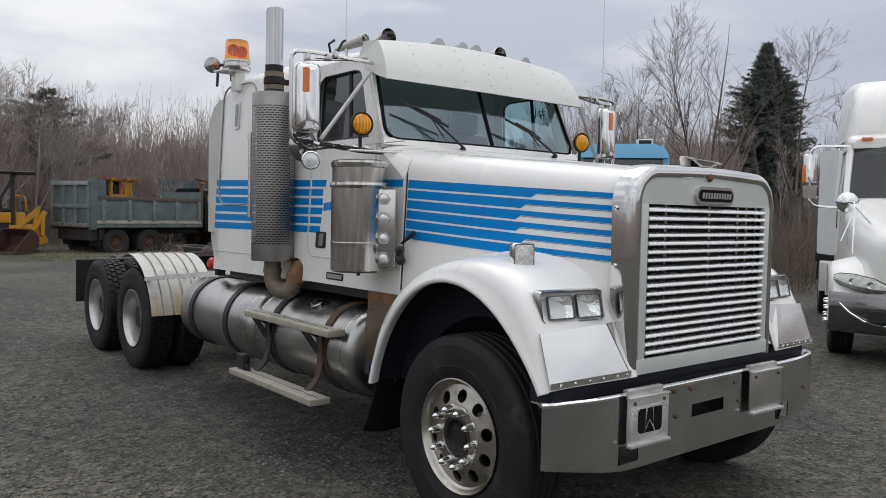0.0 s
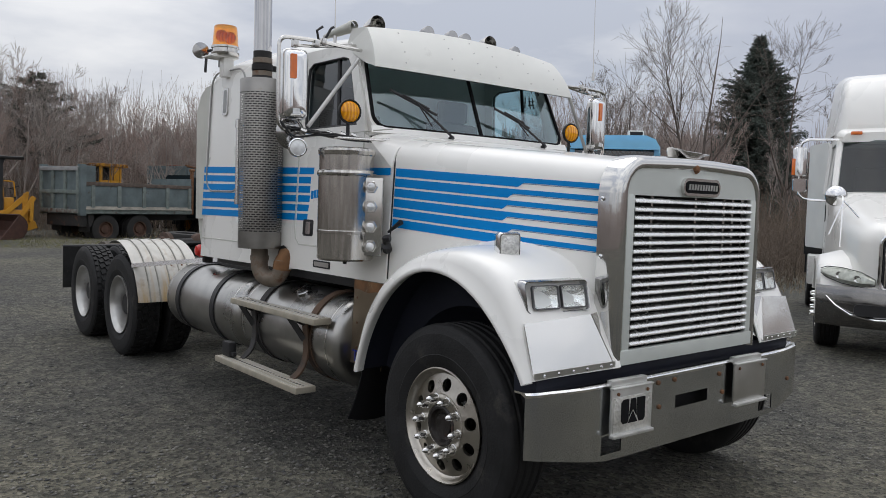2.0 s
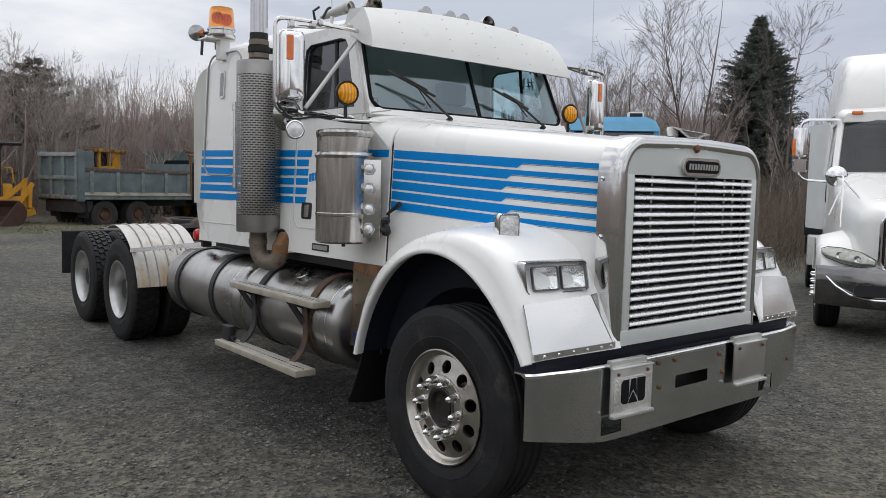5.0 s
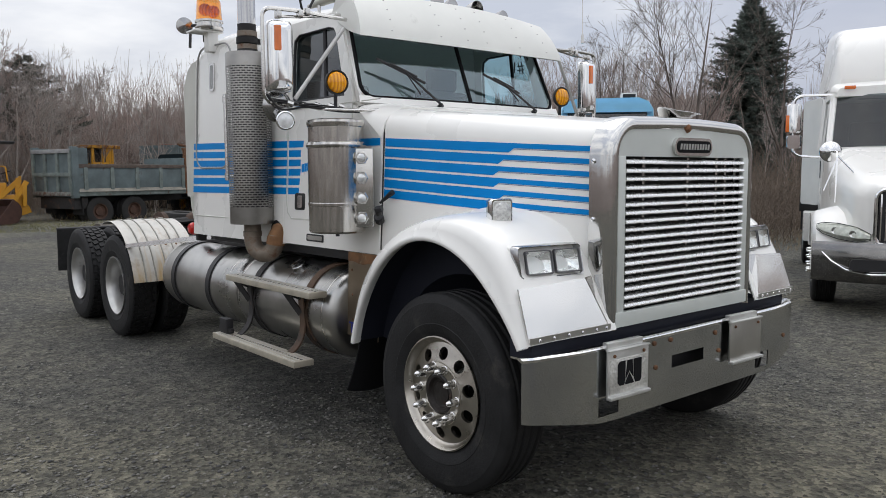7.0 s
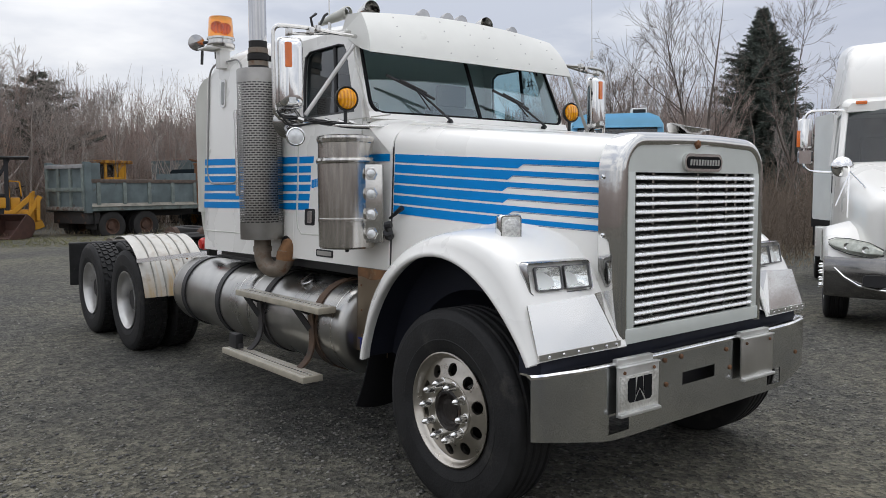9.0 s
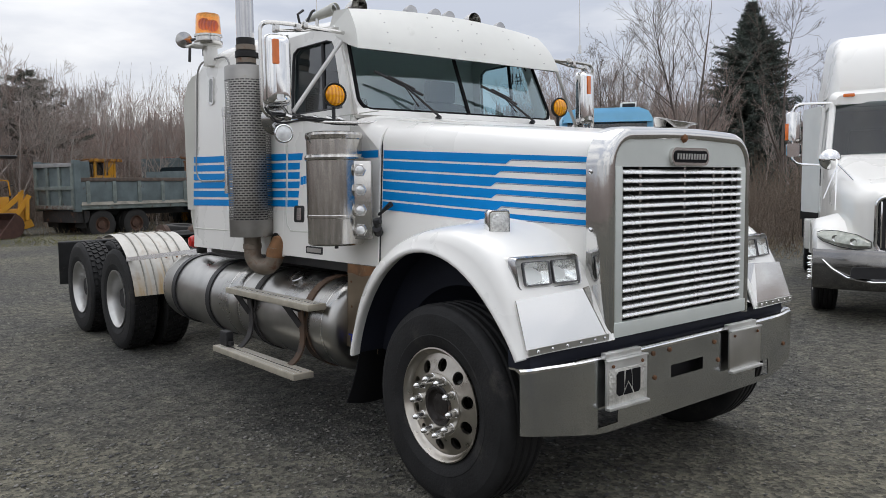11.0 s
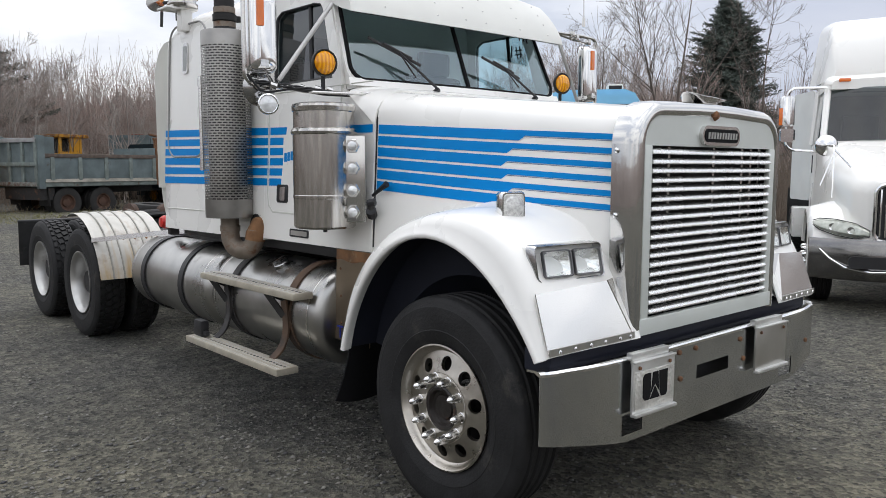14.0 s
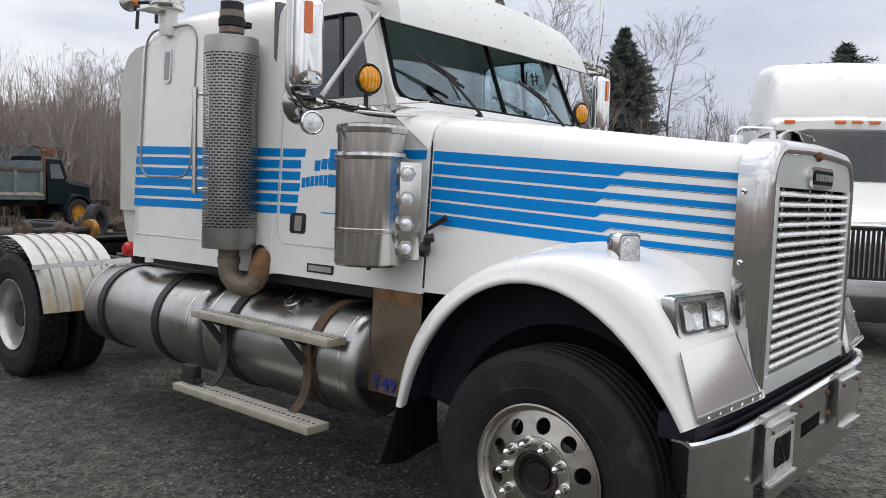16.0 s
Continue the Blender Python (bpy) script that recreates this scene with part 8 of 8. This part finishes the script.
for i, (x, y, rot, ln, mt) in enumerate(((6.0, 17.2, 20, 3.2, DARK), (8.2, 18.6, -10, 3.6, DARK), (6.8, 16.4, 35, 2.4, RUST), (5.6, 16.0, 5, 2.8, WOODLOG), (8.8, 20.4, 12, 3.0, WOODLOG), (4.0, 20.2, 30, 3.0, WOODLOG))):
    t = thing("scrap_beam", "long weathered beam lying on the ground" if mt is WOODLOG else "rusty steel beam lying on the ground", "beam", "scrap beams", Matrix.Translation((x, y, 0)) @ Matrix.Rotation(radians(rot), 4, 'Z'))
    bm = bm_new()
    if mt is WOODLOG:
        tube(bm, [(-ln / 2, 0, 0.16), (0, 0.05, 0.17), (ln / 2, 0, 0.15)], [0.17, 0.16, 0.14], 10)
    else:
        box(bm, (-ln / 2, -0.05, 0.02), (ln / 2, 0.05, 0.26), 0.01)
        box(bm, (-ln / 2, -0.14, 0.24), (ln / 2, 0.14, 0.28), 0.008)
        box(bm, (-ln / 2, -0.14, 0.0), (ln / 2, 0.14, 0.04), 0.008)
    part("beam", bm, mt, t)


# ---- trees ----
def grow_tree(rng, height, branches=20, subs=5, twigs=0, first=0.15, angle=48, reach=0.36, wobble=0.05, lean=0.03, girth=0.011, forks=0, gnarl=0.07):
    """Tapered segments (start, end, radius, radius) of a leafless tree: a stem, rising limbs, side shoots."""
    segs = []

    def run(p, d, length, r, n, crook, lift):
        pts, base = [(p, r, d)], r
        for i in range(n):
            d = (d + Vector((rng.gauss(0, crook), rng.gauss(0, crook), lift + rng.gauss(0, crook * 0.5)))).normalized()
            q = p + d * (length / n)
            r2 = base * (1 - 0.92 * (i + 1) / n)
            segs.append((p, q, r, r2))
            p, r = q, r2
            pts.append((p, r, d))
        return pts

    def along(pts, f):
        k = min(len(pts) - 2, int(f * (len(pts) - 1)))
        t = f * (len(pts) - 1) - k
        return pts[k][0].lerp(pts[k + 1][0], t), pts[k][1], pts[k][2]

    def side_of(d, open_angle):
        a = rng.uniform(0, 2 * math.pi)
        u = d.orthogonal().normalized()
        v = d.cross(u)
        w = u * math.cos(a) + v * math.sin(a)
        return (d * math.cos(open_angle) + w * math.sin(open_angle)).normalized()

    stems_ = [run(Vector((0, 0, 0)), Vector((rng.gauss(0, lean), rng.gauss(0, lean), 1)).normalized(), height, height * girth, 10, wobble, 0.02)]
    for _ in range(forks):
        p, r, d = along(stems_[0], rng.uniform(0.18, 0.45))
        stems_.append(run(p, side_of(d, radians(rng.uniform(22, 42))), height * rng.uniform(0.5, 0.68), r * 0.75, 8, wobble * 1.3, 0.06))
    for i in range(branches):
        st = stems_[i % len(stems_)]
        f = first + (0.985 - first) * rng.random() ** 0.75
        p, r, d = along(st, f)
        length = height * reach * (1.12 - f) ** 0.55 * rng.uniform(0.55, 1.15)
        limb = run(p, side_of(d, radians(angle * rng.uniform(0.6, 1.25))), length, min(r * 0.5, 0.007 + length * 0.008), 5 if gnarl < 0.1 else 8, gnarl, 0.05 if gnarl < 0.1 else 0.03)
        for j in range(subs):
            g = rng.uniform(0.2, 0.98)
            q, r3, d3 = along(limb, g)
            ln = length * (1.15 - g) * rng.uniform(0.3, 0.7) + 0.15
            shoot = run(q, side_of(d3, radians(rng.uniform(20, 42))), ln, r3 * 0.55, 2, 0.04, 0.03)
            for k in range(twigs):
                q2, r4, d4 = along(shoot, rng.uniform(0.2, 0.95))
                run(q2, side_of(d4, radians(rng.uniform(25, 55))), ln * rng.uniform(0.3, 0.6), r4 * 0.6, 1, 0.1, 0.08)
    return segs


def segments_arrays(segs, sides=3, rmin=0.004):
    n = len(segs)
    p0 = np.array([s[0] for s in segs]); p1 = np.array([s[1] for s in segs])
    r0 = np.maximum(rmin, np.array([s[2] for s in segs])); r1 = np.maximum(rmin * 0.7, np.array([s[3] for s in segs]))
    d = p1 - p0
    d /= np.linalg.norm(d, axis=1)[:, None] + 1e-9
    ref = np.where(np.abs(d[:, 2:3]) > 0.9, np.array([[1.0, 0, 0]]), np.array([[0, 0, 1.0]]))
    u = np.cross(d, ref); u /= np.linalg.norm(u, axis=1)[:, None] + 1e-9
    v = np.cross(d, u)
    ring0, ring1 = [], []
    for k in range(sides):
        a = 2 * math.pi * k / sides
        o = u * math.cos(a) + v * math.sin(a)
        ring0.append(p0 + o * r0[:, None]); ring1.append(p1 + o * r1[:, None])
    verts = np.stack(ring0 + ring1, axis=1).reshape(-1, 3)
    base = np.arange(n)[:, None] * (2 * sides)
    quads = np.concatenate([base + np.array([[k, (k + 1) % sides, sides + (k + 1) % sides, sides + k]]) for k in range(sides)], axis=0)
    return verts, quads


def mesh_from(name, verts, faces, material, smooth=False):
    me = bpy.data.meshes.new(name)
    k = faces.shape[1]
    me.vertices.add(len(verts))
    me.vertices.foreach_set("co", np.ascontiguousarray(verts, dtype=np.float32).ravel())
    me.loops.add(faces.size)
    me.loops.foreach_set("vertex_index", np.ascontiguousarray(faces, dtype=np.int32).ravel())
    me.polygons.add(len(faces))
    me.polygons.foreach_set("loop_start", np.arange(0, faces.size, k, dtype=np.int32))
    me.polygons.foreach_set("loop_total", np.full(len(faces), k, dtype=np.int32))
    me.update(calc_edges=True)
    me.materials.append(material)
    if smooth:
        me.shade_smooth()
    return me


BARK = mat("grey_brown_bark", (0.14, 0.115, 0.10), 0.95, var=0.3, scale=3, bump=0.3, bscale=20)
TWIG = mat("reddish_brown_twigs", (0.31, 0.24, 0.21), 0.95, var=0.3, scale=0.6)
TWIGGREY = mat("grey_twigs", (0.32, 0.28, 0.255), 0.95, var=0.3, scale=0.5)
BIRCH = mat("pale_bark", (0.34, 0.31, 0.28), 0.9, var=0.25, scale=3)
NEEDLE = mat("dark_spruce_needles", (0.098, 0.120, 0.104), 0.9, var=0.5, scale=2.5)
NEEDLE2 = mat("dull_pine_needles", (0.16, 0.16, 0.14), 0.9, var=0.4, scale=2.0)
VERGE = mat("yellow_green_grass", (0.15, 0.145, 0.06), 0.95, var=0.35, scale=1.2)
DRYGRASS = mat("dry_tan_grass", (0.24, 0.19, 0.12), 0.95, var=0.35, scale=1.2)
BRUSHM = mat("brown_brush", (0.165, 0.128, 0.098), 0.95, var=0.35, scale=0.8)

rng = random.Random(11)
protos = []
for i in range(9):
    segs = grow_tree(rng, 6.0, rng.randint(20, 30), 5, 0, 0.12, rng.uniform(30, 50), rng.uniform(0.24, 0.36), 0.06, 0.06, 0.009, i % 3)
    protos.append(segments_arrays(segs, 3, 0.0065))
def woods(name, label, spots, material):
    vs, fs, off = [], [], 0
    for x, y, z, s, rot, k in spots:
        v, f = protos[k]
        c, sn = math.cos(rot), math.sin(rot)
        w = np.empty_like(v)
        w[:, 0] = (v[:, 0] * c - v[:, 1] * sn) * s * 0.95 + x
        w[:, 1] = (v[:, 0] * sn + v[:, 1] * c) * s * 0.95 + y
        w[:, 2] = v[:, 2] * s + z
        vs.append(w); fs.append(f + off); off += len(v)
    ob = new(name, mesh_from(name, np.concatenate(vs), np.concatenate(fs), material))
    return tagged(ob, label, "trees", kind="stuff")


def canopy(az):
    """Height of the woods, in metres at 40 m."""
    return float(np.interp(az, [-30, 5, 8, 10, 12, 14, 16, 18, 20, 22, 26, 40, 50, 54, 58, 62, 65, 68, 72, 80, 100], [7.6, 8.2, 8.0, 7.4, 6.9, 6.4, 6.1, 6.1, 6.4, 6.9, 7.0, 7.2, 7.4, 7.3, 7.0, 6.4, 5.2, 4.9, 5.9, 6.2, 6.2]))


rng = random.Random(23)
lots = {0: [], 1: []}
for i in range(620):
    az = rng.uniform(-14, 30) if i % 2 else rng.uniform(46, 98)
    dist = rng.uniform(37, 56)
    if 58.4 < az < 64.2 and rng.random() < 0.8:
        continue
    x, y = polar(az, dist)
    h = (1.6 + (canopy(az) - 1.6) * dist / 40) * rng.uniform(0.62, 1.06)
    lots[i // 2 % 2].append((x, y, -0.1, h / 6.0, rng.uniform(0, 6.28), rng.randrange(9)))
woods("woods", "leafless reddish-brown woods round the yard", lots[0], TWIG)
woods("woods", "leafless grey woods round the yard", lots[1], TWIGGREY)
ring_spots = []
for i in range(40):
    az = rng.uniform(100, 346)
    x, y = polar(az, rng.uniform(30, 42))
    ring_spots.append((x, y, -0.1, rng.uniform(1.0, 1.5), rng.uniform(0, 6.28), rng.randrange(9)))
woods("woods", "leafless woods on the far side of the yard", ring_spots, TWIG)

# a low far ridge of woods behind the trees
bm = bm_new()
rows = [[], [], []]
steps = list(np.arange(-14, 100, 0.1)) + list(np.arange(100, 346.01, 0.6))
for az in steps:
    x, y = polar(az, 66)
    top = (1.6 + (canopy(az) - 1.6) * 66 / 40) * 0.66 if az < 100 else 7.0
    top += 0.9 * noise.noise(Vector((az * 0.09, 0.0, 2.0))) + 0.7 * noise.noise(Vector((az * 0.5, 3.0, 0))) + 0.6 * noise.noise(Vector((az * 2.3, 5.0, 0))) + abs(rng.gauss(0, 0.75))
    rows[0].append(Vector((x, y, -0.5))); rows[1].append(Vector((x, y, top * 0.6))); rows[2].append(Vector((x * 1.03, y * 1.03, top)))
loft(bm, rows, False, False)
RIDGE = mat("distant_brown_woods", (0.33, 0.28, 0.26), 1.0, var=0.3, scale=1.1, dirt=(0.24, 0.205, 0.19), dscale=1.6, damount=0.6, stretch=(1.6, 1.6, 0.35))
tagged(part("backdrop", bm, RIDGE), "low distant ridge of brown winter woods", "woods", kind="structure")

# brush and dry grass at the woods' edge
rng = random.Random(5)


def stems(name, label, spots, material, hmin, hmax, lean, r, kids):
    segs = []
    for x, y in spots:
        h = rng.uniform(hmin, hmax)
        p = Vector((x, y, -0.05))
        d = Vector((rng.gauss(0, lean), rng.gauss(0, lean), 1)).normalized()
        q = p + d * h * 0.55
        e = q + (d + Vector((rng.gauss(0, lean), rng.gauss(0, lean), -0.1))).normalized() * h * 0.45
        segs += [(p, q, r, r * 0.7), (q, e, r * 0.7, r * 0.35)]
        for _ in range(kids):
            b = p.lerp(q, rng.uniform(0.3, 1.0))
            segs.append((b, b + Vector((rng.gauss(0, 0.4), rng.gauss(0, 0.4), rng.uniform(0.2, 0.9))) * h * 0.4, r * 0.6, r * 0.3))
    v, f = segments_arrays(segs, 3, r * 0.3)
    return tagged(new(name, mesh_from(name, v, f, material)), label, "brush", kind="stuff")


spots = []
for i in range(7500):
    az = rng.uniform(-10, 96)
    near = float(np.interp(az, [-10, 30, 45, 55, 62, 70, 96], [36, 35, 30, 26, 24, 26, 28]))
    spots.append(polar(az, near + rng.random() ** 1.6 * 14))
stems("brush", "tangled brown brush along the woods", spots, BRUSHM, 0.8, 3.0, 0.28, 0.011, 3)
spots = []
for i in range(6500):
    az = rng.uniform(-12, 30) if i % 2 else rng.uniform(46, 90)
    if not 58.2 < az < 64.2:
        spots.append(polar(az, rng.uniform(46, 63) if not 64 < az < 70 else rng.uniform(58, 72)))
stems("woods", "thin leafless saplings filling the woods", spots, TWIG, 4.5, 9.0, 0.11, 0.017, 6)
spots = [polar(rng.uniform(54, 84), rng.uniform(19, 27)) for _ in range(1500)]
stems("brush", "dark bramble stems beside the yard", spots, BRUSHM, 0.6, 2.6, 0.35, 0.009, 4)
spots = []
for i in range(7000):
    az = rng.uniform(-8, 92)
    near = float(np.interp(az, [-8, 20, 40, 55, 62, 92], [31, 30.5, 27, 21, 17.5, 19]))
    spots.append(polar(az, near + rng.random() * 7))
verge = [polar(rng.uniform(2, 25), rng.uniform(25.5, 31.5)) for _ in range(7000)]
stems("grass", "short yellow-green grass verge under the parked machines", verge, VERGE, 0.04, 0.16, 0.6, 0.010, 0)
stems("dry_grass", "pale dry grass at the edge of the yard", spots, DRYGRASS, 0.08, 0.45, 0.45, 0.006, 0)


def bare_tree(az, dist, height, seed, material=None, branches=30, angle=45, reach=0.36, forks=0, first=0.22, lean=0.04):
    r = random.Random(seed)
    x, y = polar(az, dist)
    t = thing("bare_tree", "slim pale-barked leafless tree among the brush" if material else "tall leafless tree with fine upright branches", "tree", "bare trees", Matrix.Translation((x, y, -0.1)))
    segs = grow_tree(r, height, branches, 7, 2, first, angle, reach, 0.06, lean, 0.0095, forks, 0.15)
    big = [s for s in segs if s[2] > 0.03]
    small = [s for s in segs if s[2] <= 0.03]
    v, f = segments_arrays(big, 7, 0.01)
    o = new("trunk", mesh_from("trunk", v, f, material or (TWIGGREY if az < 30 else BARK), True)); o.parent = t
    v, f = segments_arrays(small, 3, 0.0048)
    o = new("crown", mesh_from("crown", v, f, material or (TWIGGREY if az < 30 else BARK))); o.parent = t
    return t


for az, dist, h, seed, br, ang, rc, fk in ((11.2, 38, 6.6, 61, 30, 46, 0.4, 2), (12.8, 37, 6.2, 62, 30, 46, 0.4, 2), (16.2, 38, 5.6, 63, 30, 46, 0.4, 1), (7.6, 36, 7.2, 64, 30, 46, 0.4, 2), (58.1, 29, 8.1, 3, 36, 40, 0.58, 0), (53.4, 30, 7.3, 8, 26, 44, 0.50, 2), (57.6, 31, 9.2, 14, 14, 40, 0.40, 1), (63.2, 31, 7.9, 21, 22, 58, 0.56, 1), (61.4, 29, 6.2, 24, 4, 35, 0.25, 0), (51.0, 33, 7.2, 27, 26, 42, 0.38, 1), (68.5, 36, 5.6, 33, 26, 52, 0.42, 1), (64.9, 28, 5.2, 38, 8, 45, 0.4, 1), (9.0, 38, 8.1, 41, 34, 52, 0.42, 2), (6.0, 38, 8.0, 45, 34, 50, 0.42, 2), (14.2, 38, 5.8, 47, 30, 48, 0.4, 1), (23.0, 40, 7.0, 48, 32, 40, 0.36, 1), (25.0, 40, 7.6, 49, 32, 40, 0.36, 2)):
    bare_tree(az, dist, h, seed, None, br, ang, rc, fk)
bare_tree(18.6, 37, 4.6, 52, BIRCH, 12, 40, 0.4, 2, lean=0.15)
bare_tree(13.4, 34, 3.6, 57, BIRCH, 5, 35, 0.25, 0, lean=0.22)
bare_tree(9.6, 37, 4.6, 58, BIRCH, 8, 35, 0.25, 0, lean=0.02)


def conifer(az, dist, height, width, seed, material, label, density=1.0, ragged=0.15, bare=0.0, droop=0.25, taper=0.55, blunt=3.0):
    r = np.random.RandomState(seed)
    x, y = polar(az, dist)
    t = thing("spruce_tree" if ragged < 0.3 else "pine_tree", label, "tree", m=Matrix.Translation((x, y, -0.1)))
    bm = bm_new()
    tube(bm, [(0, 0, 0), (0.03, 0, height * 0.5), (0, 0.02, height * 0.98)], [height * 0.02, height * 0.012, 0.01], 8)
    part("trunk", bm, BARK, t)
    tris, segs = [], []
    count = int(height * 46 * density)
    for b in range(count):
        f = r.rand() ** 1.15
        z = height * (0.05 + bare + (0.93 - bare) * f)
        k = max(0.02, 1 - z / height)
        reach = width * 0.5 * min(1.0, k * blunt) ** 0.7 * k ** taper
        a = r.uniform(0, 2 * math.pi)
        L = reach * r.uniform(1 - ragged * 2.2, 1 + ragged)
        if L < 0.05:
            continue
        dr = droop * r.uniform(0.4, 1.4)
        d = np.array([math.cos(a), math.sin(a), 0.0])
        side = np.array([-d[1], d[0], 0.0])
        tip = np.array([d[0] * L, d[1] * L, z - L * dr + 0.2 * L])
        segs.append((Vector((0, 0, z)), Vector(tip), 0.012, 0.004))
        m = max(3, int(L * 13))
        for j in range(m):
            s = 0.15 + 0.85 * (j + r.uniform(0, 1)) / m
            c = np.array([d[0] * L * s, d[1] * L * s, z - L * s * dr + 0.2 * L * s * s + r.normal(0, 0.05)])
            wdt = (0.12 + 0.20 * (1 - s)) * (0.6 + 0.25 * height / 8)
            for q in range(6):
                u = side * r.uniform(-1, 1) * wdt * 2.0 + d * r.uniform(0.1, 0.9) * wdt * 1.7 + np.array([0, 0, r.uniform(-0.9, 1.1) * wdt])
                nrm = np.cross(u, [r.uniform(-1, 1), r.uniform(-1, 1), r.uniform(-0.4, 1)])
                nrm = nrm / (np.linalg.norm(nrm) + 1e-6) * wdt * r.uniform(0.12, 0.26)
                tris.append((c - nrm, c + nrm, c + u))
    arr = np.array(tris).reshape(-1, 3)
    faces = np.arange(len(arr)).reshape(-1, 3)
    o = new("crown", mesh_from("crown", arr, faces, material)); o.parent = t
    v, f = segments_arrays(segs, 3, 0.005)
    o = new("limb_wood", mesh_from("limb_wood", v, f, material)); o.parent = t
    o["kind"] = "stuff"
    return t


conifer(61.1, 57, 13.8, 8.2, 2, NEEDLE, "tall dark green spruce with a blunt crown", 1.6, 0.2, droop=0.10, taper=0.50, blunt=4.5)
conifer(75.1, 50, 11.0, 10.5, 6, NEEDLE, "dark green spruce behind the parked truck", 0.8, 0.3, taper=0.45, blunt=6.0)
conifer(11.9, 45, 7.9, 6.4, 9, NEEDLE2, "ragged pine rising over the bare woods", 0.32, 0.34, 0.4, 0.0, 0.3, blunt=5.0)


# ---- loose gravel ----
def stones(count, seed):
    r = np.random.RandomState(seed)
    x = np.where(r.rand(count) < 0.7, r.uniform(-5.5, 3.0, count), r.uniform(-6, 14, count))
    y = np.where(r.rand(count) < 0.7, r.uniform(-2.6, 4.5, count), r.uniform(-3, 13, count))
    ptch = np.array([noise.noise(Vector((a * 0.5, b * 0.5, 7.0))) for a, b in zip(x, y)])
    keep = r.rand(count) < (0.45 + 0.9 * ptch)
    x, y = x[keep], y[keep]
    n = len(x)
    s = 0.004 + 0.0125 * r.rand(n) ** 2.6
    base = np.array([[1, 0, 0], [0, 1, 0], [-1, 0, 0], [0, -1, 0], [0, 0, 0.8], [0, 0, -0.5]])
    v = base[None] * (1 + 0.5 * (r.rand(n, 6, 1) - 0.5)) + 0.25 * (r.rand(n, 6, 3) - 0.5)
    a = r.rand(n) * 6.28
    c, sn = np.cos(a)[:, None], np.sin(a)[:, None]
    vx = (v[:, :, 0] * c - v[:, :, 1] * sn) * s[:, None] * 1.3 + x[:, None]
    vy = (v[:, :, 0] * sn + v[:, :, 1] * c) * s[:, None] + y[:, None]
    gz = np.array([ground_height(p, q) for p, q in zip(x, y)])
    vz = v[:, :, 2] * s[:, None] * 0.8 + gz[:, None] + s[:, None] * 0.25
    verts = np.stack([vx, vy, vz], axis=2).reshape(-1, 3)
    f = np.array([[0, 1, 4], [1, 2, 4], [2, 3, 4], [3, 0, 4], [1, 0, 5], [2, 1, 5], [3, 2, 5], [0, 3, 5]])
    faces = (np.arange(n)[:, None, None] * 6 + f[None]).reshape(-1, 3)
    return tagged(new("gravel", mesh_from("gravel", verts, faces, STONE)), "loose grey gravel scattered on the asphalt", "gravel", kind="stuff")


def stone_material():
    m = bpy.data.materials.new("gravel_stone")
    m.use_nodes = True
    n, l = m.node_tree.nodes, m.node_tree.links
    g = n.new("ShaderNodeNewGeometry")
    rp = n.new("ShaderNodeValToRGB")
    rp.color_ramp.elements[0].position, rp.color_ramp.elements[0].color = 0.0, (0.06, 0.06, 0.062, 1)
    rp.color_ramp.elements[1].position, rp.color_ramp.elements[1].color = 1.0, (0.25, 0.24, 0.215, 1)
    l.new(g.outputs["Random Per Island"], rp.inputs["Fac"])
    l.new(rp.outputs["Color"], n["Principled BSDF"].inputs["Base Color"])
    n["Principled BSDF"].inputs["Roughness"].default_value = 0.85
    return m


STONE = stone_material()
stones(56000, 3)
